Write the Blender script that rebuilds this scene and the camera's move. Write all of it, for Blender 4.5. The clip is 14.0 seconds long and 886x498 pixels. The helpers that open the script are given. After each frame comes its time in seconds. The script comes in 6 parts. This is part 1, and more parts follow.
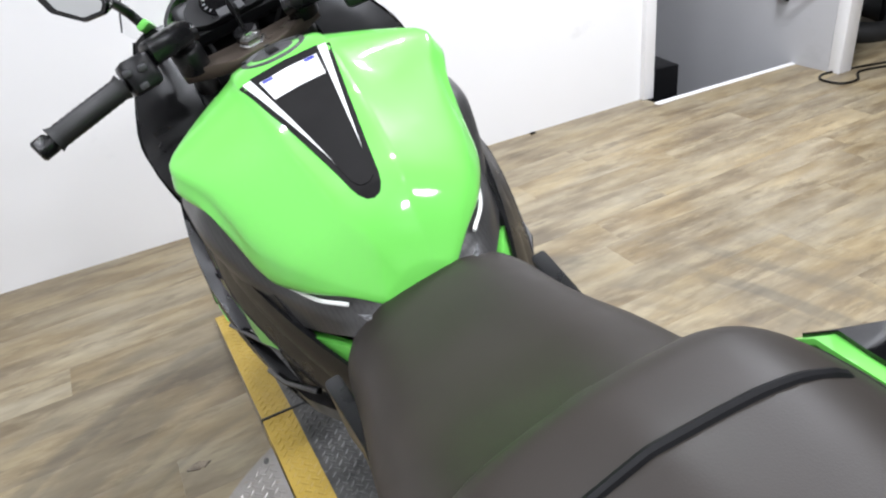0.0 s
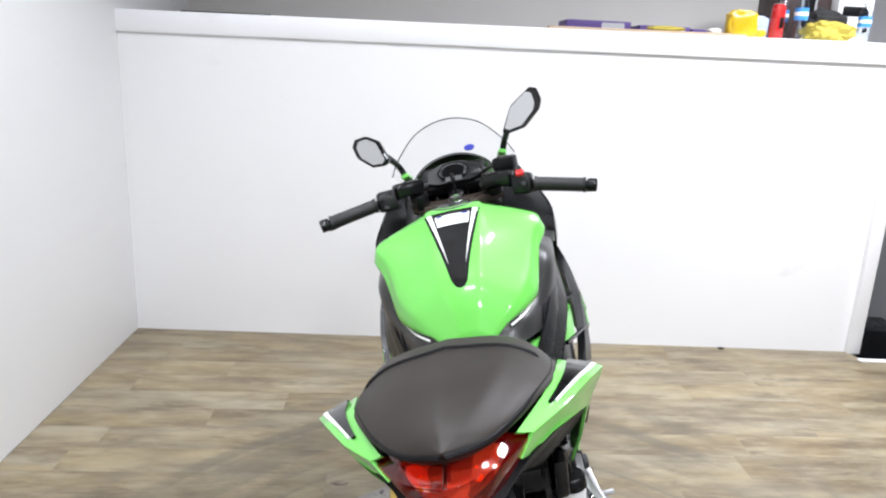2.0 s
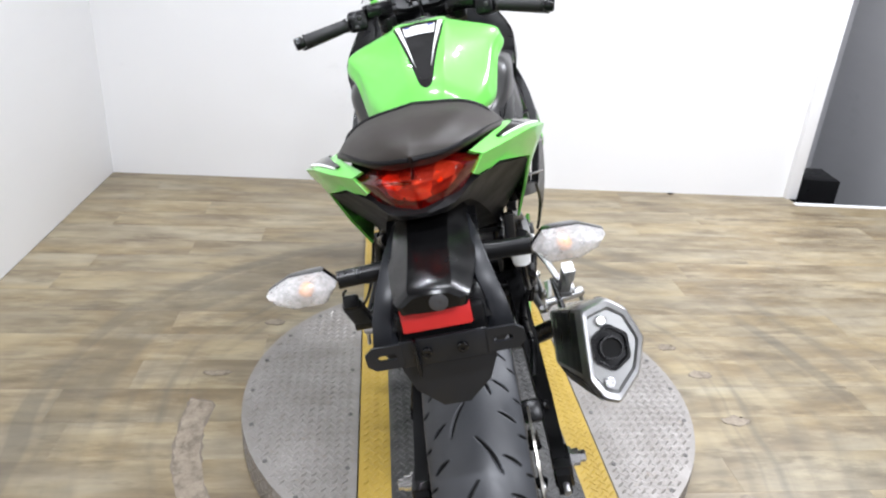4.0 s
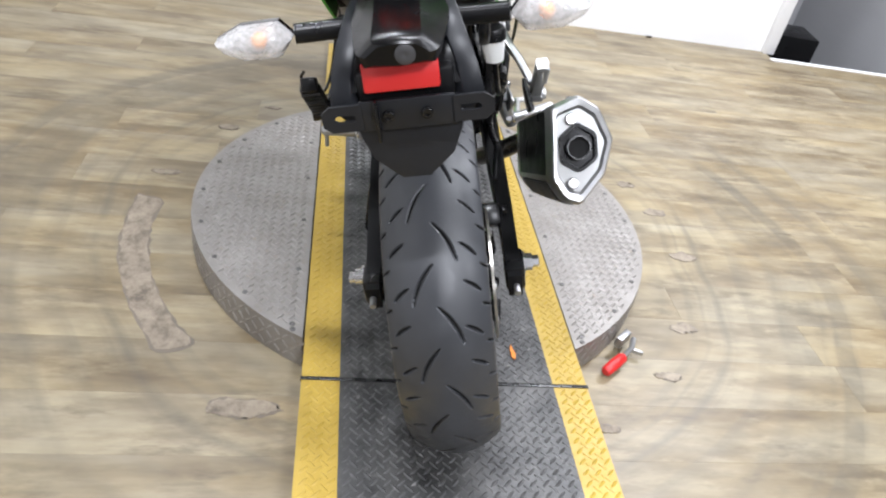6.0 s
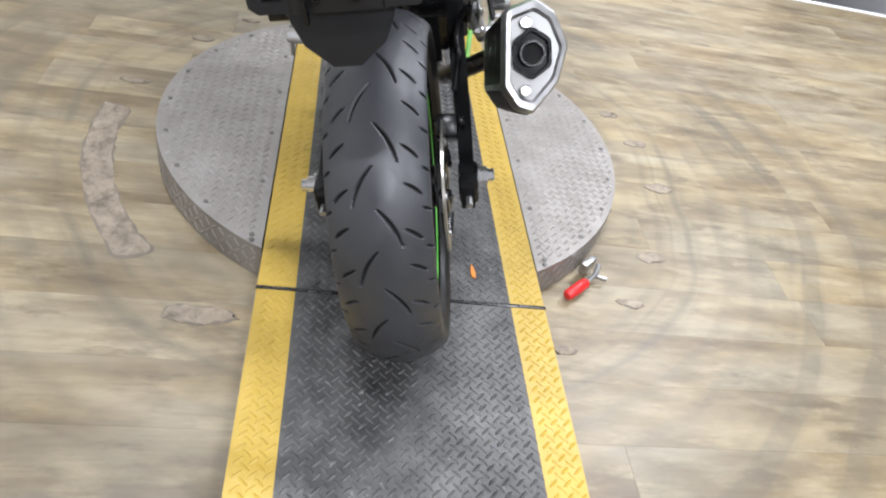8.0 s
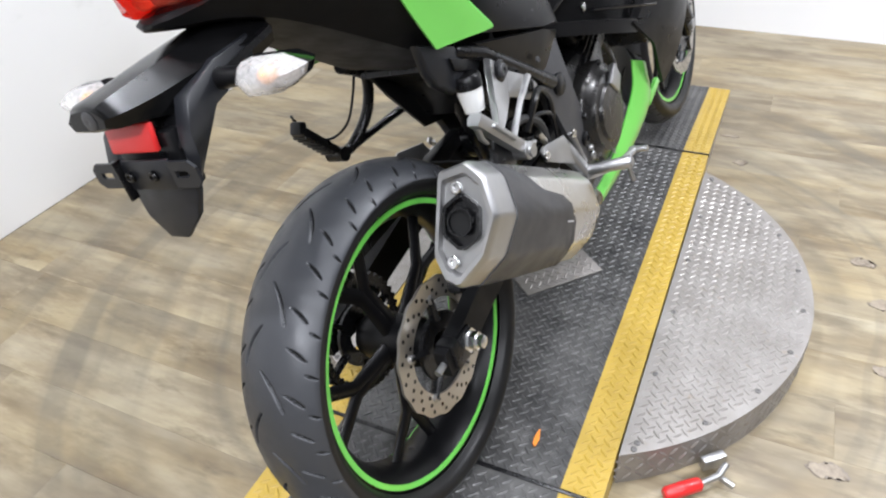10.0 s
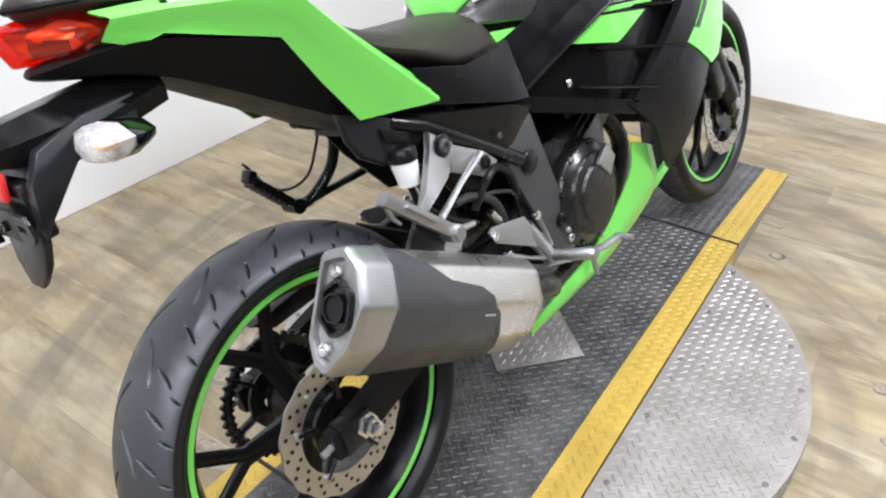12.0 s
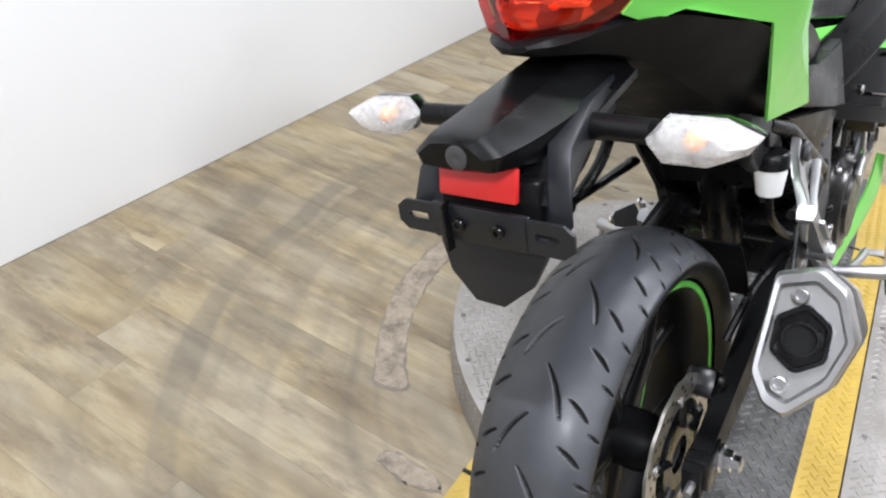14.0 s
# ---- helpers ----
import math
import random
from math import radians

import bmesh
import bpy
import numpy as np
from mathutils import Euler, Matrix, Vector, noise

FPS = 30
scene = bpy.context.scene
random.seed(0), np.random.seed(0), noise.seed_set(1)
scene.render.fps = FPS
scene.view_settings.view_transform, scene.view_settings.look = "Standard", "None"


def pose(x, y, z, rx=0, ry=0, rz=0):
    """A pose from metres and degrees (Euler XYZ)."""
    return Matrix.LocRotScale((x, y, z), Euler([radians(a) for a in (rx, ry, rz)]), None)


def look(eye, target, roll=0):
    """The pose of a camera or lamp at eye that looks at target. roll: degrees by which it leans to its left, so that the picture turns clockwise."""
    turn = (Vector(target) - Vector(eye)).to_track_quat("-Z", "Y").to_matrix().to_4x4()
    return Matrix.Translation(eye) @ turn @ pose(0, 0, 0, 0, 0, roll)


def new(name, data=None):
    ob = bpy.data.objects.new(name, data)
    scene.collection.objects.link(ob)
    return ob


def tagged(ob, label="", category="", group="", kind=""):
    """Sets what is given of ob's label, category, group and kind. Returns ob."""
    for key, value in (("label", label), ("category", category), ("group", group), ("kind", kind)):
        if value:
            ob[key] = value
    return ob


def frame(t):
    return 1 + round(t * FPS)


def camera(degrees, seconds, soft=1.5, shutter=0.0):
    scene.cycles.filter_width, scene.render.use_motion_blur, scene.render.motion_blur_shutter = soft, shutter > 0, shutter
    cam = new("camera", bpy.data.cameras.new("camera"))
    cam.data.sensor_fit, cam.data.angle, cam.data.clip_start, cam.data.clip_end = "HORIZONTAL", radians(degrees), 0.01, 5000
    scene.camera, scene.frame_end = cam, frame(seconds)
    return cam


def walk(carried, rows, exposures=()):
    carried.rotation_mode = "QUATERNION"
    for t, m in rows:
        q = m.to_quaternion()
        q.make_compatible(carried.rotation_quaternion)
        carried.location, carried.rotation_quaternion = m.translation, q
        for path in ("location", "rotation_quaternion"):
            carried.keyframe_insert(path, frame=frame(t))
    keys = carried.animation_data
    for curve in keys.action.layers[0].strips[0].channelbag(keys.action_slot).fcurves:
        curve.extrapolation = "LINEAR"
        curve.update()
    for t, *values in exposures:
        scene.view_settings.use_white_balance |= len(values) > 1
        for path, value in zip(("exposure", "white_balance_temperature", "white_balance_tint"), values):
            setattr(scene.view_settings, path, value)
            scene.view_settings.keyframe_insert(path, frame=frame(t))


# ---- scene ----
cam = camera(64.8, 14.0, 2.2)
METRES, EYE, TILT, LEAN, TURN = 8.0, 1.5, 0.0, 0.0, 0.0
PATH = [
    (0, (-0.388, -0.115, 1.2), (0.321, 1.461, 0.192), -7.6),
    (0.5, (-0.42, -0.293, 1.223), (0.117, 1.396, 0.297), -4.9),
    (1, (-0.438, -0.446, 1.283), (0.052, 1.372, 0.608), 0.6),
    (1.5, (-0.353, -0.606, 1.316), (-0.234, 1.331, 0.834), 2.3),
    (2, (-0.283, -0.752, 1.297), (-0.174, 1.179, 0.786), 2.5),
    (2.5, (-0.3, -0.901, 1.274), (-0.109, 0.998, 0.676), 2.5),
    (3, (-0.298, -0.967, 1.242), (-0.099, 0.894, 0.538), 3.2),
    (3.2, (-0.295, -0.973, 1.231), (-0.096, 0.876, 0.495), 2.7),
    (5.3, (-0.287, -0.973, 1.13), (-0.033, 0.699, 0.062), 8.0),
    (5.5, (-0.286, -0.974, 1.115), (-0.021, 0.662, -0.005), 8.8),
    (6, (-0.283, -0.976, 1.092), (0.061, 0.593, -0.1), 11.2),
    (6.5, (-0.284, -0.978, 1.072), (0.097, 0.534, -0.181), 13.0),
    (7, (-0.284, -0.992, 1.053), (0.128, 0.464, -0.255), 13.9),
    (7.5, (-0.271, -1.018, 1.05), (0.245, 0.328, -0.336), 17.5),
    (8, (-0.196, -1.003, 1.059), (0.163, 0.453, -0.264), 14.3),
    (8.5, (0.039, -1.012, 1.095), (0.028, 0.591, -0.102), 11.3),
    (8.7, (0.093, -1.018, 1.107), (-0.025, 0.569, -0.105), 8.3),
    (10.8, (0.528, -0.555, 1.149), (-0.433, 0.732, -0.044), -2.9),
    (11, (0.542, -0.542, 1.156), (-0.447, 0.741, -0.017), -1.8),
    (11.5, (0.568, -0.523, 1.16), (-0.426, 0.798, 0.035), -1.4),
    (12, (0.584, -0.522, 1.152), (-0.381, 0.807, 0.011), -1.5),
    (12.5, (0.569, -0.535, 1.149), (-0.437, 0.801, 0.052), -1.7),
    (13, (0.474, -0.586, 1.115), (-0.552, 0.74, 0.024), 1.7),
    (13.5, (0.263, -0.713, 1.104), (-0.676, 0.646, -0.023), -0.4),
    (14, (0.034, -0.748, 1.098), (-0.765, 0.66, -0.076), 4.9),
]
EXPO = ((0.0, 0.07), (1.0, 0.06), (3.0, 0.10), (6.0, 0.27), (7.5, 0.27), (8.5, 0.17), (11.0, 0.335), (14.0, 0.315))
walk(cam, [(t, look(eye, target, roll)) for t, eye, target, roll in PATH], EXPO)

# ---- light ----
world = bpy.data.worlds.new("world")
scene.world = world
world.use_nodes = True
world.node_tree.nodes["Background"].inputs[0].default_value = (0.9, 0.95, 1.0, 1)
world.node_tree.nodes["Background"].inputs[1].default_value = 0.25
FLOOR = -0.09
CEIL = 2.75


def ceiling_lamp(x, y, sx, sy, power):
    data = bpy.data.lights.new("ceiling_lamp", "AREA")
    data.shape, data.size, data.size_y = "RECTANGLE", sx, sy
    data.energy, data.color = power, (0.95, 0.98, 1.07)
    data.spread = radians(160)
    lamp = new("ceiling_lamp", data)
    lamp.matrix_basis = pose(x, y, CEIL - 0.03)
    return lamp


# pairs of small ceiling spots, inferred from twin glints on the tank
for lx, ly, power in ((-0.95, 1.6, 8), (0.65, 1.6, 11), (-0.6, 0.4, 8), (0.65, 0.5, 8), (-0.6, -0.9, 16), (0.9, -0.9, 7)):
    for dx in (-0.09, 0.09):
        ceiling_lamp(lx + dx, ly, 0.06, 0.06, power)
# broad fill lamps added for brightness alone, no such fixtures known
for lx, ly, size, power in ((2.1, 1.75, 0.5, 78), (0.5, -2.6, 0.5, 95), (2.4, -1.8, 0.5, 55)):
    ceiling_lamp(lx, ly, size, size, power)


# ---- materials ----
class Mat:
    """A Principled material with a small set of node helpers."""

    def __init__(self, name, color=(0.5, 0.5, 0.5), rough=0.5, metal=0.0, coat=0.0, spec=0.5):
        self.m = bpy.data.materials.new(name)
        self.m.use_nodes = True
        self.t = self.m.node_tree
        self.b = self.t.nodes["Principled BSDF"]
        self.set("Base Color", (*color, 1))
        self.set("Roughness", rough)
        self.set("Metallic", metal)
        self.set("Coat Weight", coat)
        self.set("Coat Roughness", 0.06)
        self.set("Specular IOR Level", spec)

    def set(self, key, value):
        if hasattr(value, "is_output"):
            self.t.links.new(value, self.b.inputs[key])
        else:
            self.b.inputs[key].default_value = value
        return self

    def node(self, kind, props=None, **ins):
        n = self.t.nodes.new(kind)
        for k, v in (props or {}).items():
            if k == "operation":
                n.operation = v
            elif k == "data_type":
                n.data_type = v
            elif k == "blend_type":
                n.blend_type = v
            elif k == "noise_dimensions":
                n.noise_dimensions = v
        for k, v in ins.items():
            key = int(k[1:]) if k[0] == "_" else k
            if hasattr(v, "is_output"):
                self.t.links.new(v, n.inputs[key])
            else:
                n.inputs[key].default_value = v
        return n

    def coords(self, scale=(1, 1, 1), rot=(0, 0, 0), loc=(0, 0, 0)):
        tc = self.node("ShaderNodeTexCoord")
        return self.node("ShaderNodeMapping", None, Vector=tc.outputs["Object"], Scale=scale, Rotation=rot, Location=loc).outputs[0]

    def noise(self, scale, detail=3.0, rough=0.55, vec=None, out=0):
        return self.node("ShaderNodeTexNoise", None, Vector=vec or self.coords(), Scale=scale, Detail=detail, Roughness=rough).outputs[out]

    def ramp(self, fac, stops):
        n = self.node("ShaderNodeValToRGB", None, Fac=fac)
        e = n.color_ramp.elements
        while len(e) < len(stops):
            e.new(0.5)
        for el, (p, c) in zip(e, stops):
            el.position = p
            el.color = (*c, 1) if len(c) == 3 else c
        return n.outputs[0]

    def rng(self, val, a, b, c, d):
        return self.node("ShaderNodeMapRange", None, _0=val, _1=a, _2=b, _3=c, _4=d).outputs[0]

    def math(self, op, a, b=0.0):
        return self.node("ShaderNodeMath", {"operation": op}, _0=a, _1=b).outputs[0]

    def mix(self, fac, a, b, blend="MIX"):
        n = self.node("ShaderNodeMix", {"data_type": "RGBA", "blend_type": blend}, _0=fac)
        for i, v in ((6, a), (7, b)):
            if hasattr(v, "is_output"):
                self.t.links.new(v, n.inputs[i])
            else:
                n.inputs[i].default_value = (*v, 1)
        return n.outputs[2]

    def bump(self, height, strength=0.3, dist=0.002):
        self.set("Normal", self.node("ShaderNodeBump", None, Strength=strength, Distance=dist, Height=height).outputs[0])
        return self


def worn(name, color, rough, metal=0.0, coat=0.0, grain=260, bump=0.12, vary=0.14, spec=0.5):
    """Paint, plastic or metal with fine grain and slight large-scale wear."""
    k = Mat(name, color, rough, metal, coat, spec)
    big, fine = k.noise(7.0, 4.0), k.noise(grain, 2.0)
    dark = tuple(c * (1 - vary) for c in color)
    light = tuple(min(1, c * (1 + vary)) for c in color)
    k.set("Base Color", k.mix(big, dark, light))
    k.set("Roughness", k.rng(k.noise(22.0, 4.0), 0.3, 0.7, max(0.02, rough - 0.07), rough + 0.08))
    if bump:
        k.bump(fine, bump, 0.0006)
    return k.m


GREEN = worn("green_paint", (0.15, 0.57, 0.09), 0.38, coat=0.8, bump=0.0, vary=0.03, spec=0.22)
GREEN.node_tree.nodes["Principled BSDF"].inputs["Coat Roughness"].default_value = 0.055
BLACK_GLOSS = worn("gloss_black_paint", (0.003, 0.003, 0.0035), 0.08, coat=0.1, bump=0.0, spec=0.4)
BLACK_PLASTIC = worn("black_plastic", (0.0045, 0.0045, 0.005), 0.32, grain=420, bump=0.1, spec=0.25)
MATT_BLACK = worn("matt_black_plastic", (0.005, 0.005, 0.0055), 0.5, grain=420, bump=0.1, spec=0.14)
BLACK_METAL = worn("black_metal", (0.0045, 0.0045, 0.005), 0.27, metal=0.0, grain=300, bump=0.06, spec=0.35)
SATIN_BLACK = worn("satin_black_plastic", (0.003, 0.003, 0.0032), 0.2, grain=420, bump=0.04, spec=0.22)
GREY_PLASTIC = worn("grey_plastic", (0.035, 0.035, 0.037), 0.5, grain=420, bump=0.2)
DARK_GREY = worn("dark_grey_plastic", (0.009, 0.0098, 0.012), 0.4, grain=420, bump=0.1, spec=0.35)
RUBBER = worn("rubber", (0.012, 0.012, 0.012), 0.6, grain=500, bump=0.25)
GRIP = worn("grip_rubber", (0.008, 0.008, 0.008), 0.55, grain=700, bump=0.4)
PLATE = worn("dull_alloy", (0.34, 0.34, 0.335), 0.42, metal=0.8, bump=0.05)
STEEL = worn("brushed_steel", (0.56, 0.55, 0.53), 0.3, metal=1.0, grain=180, bump=0.05)
ALLOY = worn("cast_alloy", (0.40, 0.40, 0.40), 0.40, metal=0.95, grain=320, bump=0.15)
CHROME = worn("bright_bolt", (0.7, 0.7, 0.7), 0.2, metal=1.0, bump=0.0)
WHITE = worn("white_vinyl", (0.72, 0.72, 0.70), 0.4, bump=0.0, vary=0.04)
RED_PLASTIC = worn("red_plastic", (0.55, 0.02, 0.02), 0.35, bump=0.0)
ORANGE = worn("orange_mark", (0.7, 0.22, 0.02), 0.6)


def vinyl():
    """Leatherette: fine grain, a slight brownish sheen, worn patches."""
    k = Mat("black_vinyl", (0.014, 0.012, 0.0105), 0.45, spec=0.3)
    v = k.node("ShaderNodeTexVoronoi", None, Vector=k.coords(), Scale=900.0).outputs[0]
    k.set("Base Color", k.mix(k.noise(6.0, 3.0), (0.014, 0.0115, 0.0094), (0.029, 0.0232, 0.0184)))
    k.set("Roughness", k.rng(k.noise(8.0, 3.0), 0.3, 0.7, 0.40, 0.52))
    return k.bump(v, 0.10, 0.0004).m


VINYL = vinyl()


def tyre_rubber():
    k = Mat("tyre_rubber", (0.05, 0.05, 0.052), 0.62)
    n = k.noise(6.0, 5.0)
    k.set("Base Color", k.mix(n, (0.017, 0.0182, 0.0208), (0.044, 0.0465, 0.052)))
    k.set("Roughness", k.rng(k.noise(30.0, 3.0), 0.3, 0.7, 0.34, 0.55))
    return k.bump(k.noise(340.0, 3.0), 0.2, 0.0008).m


TYRE = tyre_rubber()


def plank_wood():
    """Weathered light oak vinyl: soft blotches and streaks along the plank, rings of scuffs round the turntable."""
    k = Mat("oak_vinyl", (0.3, 0.24, 0.16), 0.42)
    rnd = k.node("ShaderNodeObjectInfo").outputs["Random"]
    off = k.node("ShaderNodeCombineXYZ", None, X=k.math("MULTIPLY", rnd, 37.0), Y=k.math("MULTIPLY", rnd, 53.0), Z=rnd).outputs[0]
    place = k.node("ShaderNodeNewGeometry").outputs["Position"]
    vec = k.node("ShaderNodeVectorMath", {"operation": "ADD"}, _0=place, _1=off).outputs[0]
    stretch = k.node("ShaderNodeMapping", None, Vector=vec, Scale=(1.9, 7.0, 1.0)).outputs[0]
    fine = k.node("ShaderNodeMapping", None, Vector=vec, Scale=(6.0, 90.0, 1.0)).outputs[0]
    blot = k.noise(1.4, 4.0, 0.55, stretch)
    lines = k.noise(1.6, 4.0, 0.6, fine)
    base = k.ramp(blot, ((0.28, (0.135, 0.102, 0.068)), (0.43, (0.215, 0.170, 0.114)), (0.55, (0.275, 0.228, 0.160)), (0.72, (0.365, 0.315, 0.235))))
    hue = k.noise(0.8, 3.0, 0.6, stretch)
    base = k.mix(k.rng(hue, 0.42, 0.6, 0.0, 0.7), base, k.mix(1.0, base, (1.08, 0.98, 0.76), "MULTIPLY"))
    base = k.mix(k.rng(k.noise(2.6, 5.0, 0.65, stretch), 0.52, 0.68, 0.0, 0.6), base, (0.40, 0.335, 0.225))
    base = k.mix(k.rng(k.noise(1.9, 5.0, 0.7, stretch), 0.56, 0.68, 0.0, 0.62), base, (0.115, 0.086, 0.055))
    streak = k.node("ShaderNodeMapping", None, Vector=vec, Scale=(4.0, 18.0, 1.0)).outputs[0]
    base = k.mix(k.rng(k.noise(1.5, 5.0, 0.65, streak), 0.53, 0.70, 0.0, 0.34), base, (0.125, 0.088, 0.05))
    base = k.mix(k.rng(k.noise(1.1, 4.0, 0.6, streak), 0.52, 0.70, 0.0, 0.34), base, (0.42, 0.36, 0.25))
    col = k.mix(k.rng(lines, 0.4, 0.8, 0.0, 0.14), base, (0.12, 0.09, 0.06))
    tone = k.ramp(rnd, ((0.0, (0.87, 0.86, 0.84)), (0.5, (0.98, 0.98, 0.98)), (1.0, (1.08, 1.07, 1.04))))
    knot = k.node("ShaderNodeTexVoronoi", None, Vector=k.node("ShaderNodeMapping", None, Vector=vec, Scale=(1.4, 4.2, 1.0)).outputs[0], Scale=1.1).outputs[0]
    col = k.mix(k.rng(knot, 0.01, 0.06, 0.7, 0.0), col, (0.07, 0.05, 0.035))
    col = k.mix(1.0, col, tone, "MULTIPLY")
    # rubber and dirt turned into rings by the turntable
    far = k.node("ShaderNodeVectorMath", {"operation": "DISTANCE"}, _0=k.node("ShaderNodeMapping", None, Vector=place, Scale=(1, 1, 0)).outputs[0], _1=(0.0, 0.655, 0.0)).outputs["Value"]
    grime = k.noise(2.4, 5.0, 0.65, place)
    wob = k.math("ADD", far, k.rng(k.noise(1.3, 2.0, 0.5, place), 0.3, 0.7, -0.05, 0.05))
    swirl = k.node("ShaderNodeTexNoise", {"noise_dimensions": "1D"}, W=wob, Scale=11.0, Detail=3.0).outputs[0]
    reach = k.math("MULTIPLY", k.rng(far, 0.62, 0.78, 0.0, 1.0), k.rng(far, 1.25, 1.75, 1.0, 0.0))
    scuff = k.math("MULTIPLY", reach, k.math("MULTIPLY", k.rng(swirl, 0.47, 0.64, 0.0, 1.0), k.rng(grime, 0.35, 0.58, 0.1, 0.9)))
    col = k.mix(k.math("MULTIPLY", scuff, 0.58), col, (0.105, 0.092, 0.075))
    wide = k.math("MULTIPLY", k.math("MULTIPLY", k.rng(wob, 1.02, 1.12, 0.0, 1.0), k.rng(wob, 1.17, 1.30, 1.0, 0.0)), k.rng(grime, 0.36, 0.55, 0.05, 0.38))
    col = k.mix(wide, col, (0.10, 0.088, 0.07))
    col = k.mix(k.rng(grime, 0.52, 0.75, 0.0, 0.35), col, (0.13, 0.108, 0.078))
    k.set("Base Color", k.mix(1.0, col, (0.885, 0.90, 0.865), "MULTIPLY"))
    k.set("Roughness", k.rng(grime, 0.3, 0.7, 0.34, 0.5))
    return k.bump(lines, 0.07, 0.0006).m


def wall_paint(name, color, rough=0.6):
    k = Mat(name, color, rough)
    base = k.mix(k.noise(1.3, 5.0), tuple(c * 0.94 for c in color), color)
    scuff = k.noise(2.4, 7.0, 0.62, k.coords((1.0, 1.0, 1.6), (0, 0, 0), (3.1, 1.7, 0.4)))
    k.set("Base Color", k.mix(k.rng(scuff, 0.64, 0.74, 0.0, 0.22), base, tuple(c * 0.55 for c in color)))
    mark = k.noise(5.0, 6.0, 0.7, k.coords((0.5, 0.5, 3.0)))
    k.set("Roughness", k.rng(mark, 0.3, 0.7, rough - 0.1, rough + 0.1))
    return k.bump(k.noise(160.0, 3.0), 0.1, 0.0015).m


WHITE_WALL = wall_paint("white_wall_paint", (0.82, 0.82, 0.82))
GREY_WALL = wall_paint("grey_wall_paint", (0.43, 0.43, 0.44))
BEIGE_WALL = wall_paint("beige_wall_paint", (0.62, 0.60, 0.57))
# Unseen ceiling, added and kept dark so that it bounces less light.
UNSEEN_CEILING = wall_paint("unseen_ceiling_grey", (0.22, 0.22, 0.225))
# Unseen south and east walls, added dark to dim reflections on black parts.
UNSEEN_WALL = wall_paint("unseen_wall_dark_grey", (0.2, 0.2, 0.205))
TRIM = wall_paint("white_trim_paint", (0.85, 0.85, 0.86), 0.4)
OAK = plank_wood()


def plate_metal(name, lo, hi, metal, rough, chip=None):
    """Painted or bare tread plate with scuffs and dirt."""
    k = Mat(name, hi, rough, metal)
    n, s = k.noise(9.0, 6.0, 0.65), k.noise(60.0, 4.0, 0.7)
    col = k.mix(k.rng(n, 0.3, 0.7, 0.0, 1.0), lo, hi)
    if chip:
        col = k.mix(k.rng(s, 0.60, 0.70, 0.0, 0.75), col, chip)
    k.set("Base Color", col)
    k.set("Roughness", k.rng(s, 0.3, 0.7, rough - 0.1, rough + 0.12))
    return k.bump(k.noise(240.0, 3.0), 0.18, 0.0008).m


DECK_BLACK = plate_metal("black_painted_plate", (0.016, 0.016, 0.0162), (0.098, 0.096, 0.092), 0.15, 0.42, (0.2, 0.195, 0.185))
# Lugs paler than the plate: wear, and their glints put into the colour.
LUG_BLACK = plate_metal("black_tread_wear_and_glint", (0.034, 0.034, 0.034), (0.115, 0.113, 0.11), 0.2, 0.40, (0.26, 0.255, 0.245))
DECK_YELLOW = plate_metal("yellow_painted_plate", (0.345, 0.23, 0.03), (0.44, 0.30, 0.05), 0.0, 0.45, (0.34, 0.22, 0.03))
DECK_SILVER = plate_metal("bare_tread_plate", (0.225, 0.208, 0.19), (0.325, 0.306, 0.287), 0.5, 0.42, (0.27, 0.225, 0.18))


# ---- mesh helpers ----
def part(name, bm, material, parent=None, label="", smooth=42):
    me = bpy.data.meshes.new(name)
    bmesh.ops.recalc_face_normals(bm, faces=bm.faces)
    bm.to_mesh(me)
    bm.free()
    mats = material if isinstance(material, (list, tuple)) else [material]
    for m in mats:
        me.materials.append(m)
    if smooth:
        me.shade_smooth()
        me.set_sharp_from_angle(angle=radians(smooth))
    ob = new(name, me)
    ob.parent = parent
    if label:
        ob["label"] = label
    return ob


def thing(name, label, category, m=None, group="", kind=""):
    ob = new(name)
    ob.empty_display_size = 0.05
    if m is not None:
        ob.matrix_basis = m
    return tagged(ob, label, category, group, kind)


def V(*p):
    return Vector(p)


def add_box(bm, c, s, bev=0.0, m=None, seg=2):
    """A bevelled box with centre c and size s, then moved by m."""
    mat = Matrix.Translation(c) @ Matrix.Diagonal((*s, 1))
    if m is not None:
        mat = m @ mat
    vs = bmesh.ops.create_cube(bm, size=1.0, matrix=mat)["verts"]
    if bev:
        es = list({e for v in vs for e in v.link_edges})
        bmesh.ops.bevel(bm, geom=es, offset=bev, segments=seg, affect="EDGES", profile=0.5)
    return bm


def box(c, s, bev=0.0, m=None, seg=2):
    return add_box(bmesh.new(), c, s, bev, m, seg)


def spline(pts, n):
    """Catmull-Rom through points (tuples of any length), n steps a span."""
    p = [np.array(q, float) for q in pts]
    p = [2 * p[0] - p[1]] + p + [2 * p[-1] - p[-2]]
    out = []
    for i in range(1, len(p) - 2):
        a, b, c, d = p[i - 1 : i + 3]
        for t in np.arange(n) / n:
            out.append(0.5 * (2 * b + (c - a) * t + (2 * a - 5 * b + 4 * c - d) * t * t + (3 * b - a - 3 * c + d) * t**3))
    return out + [p[-2]]


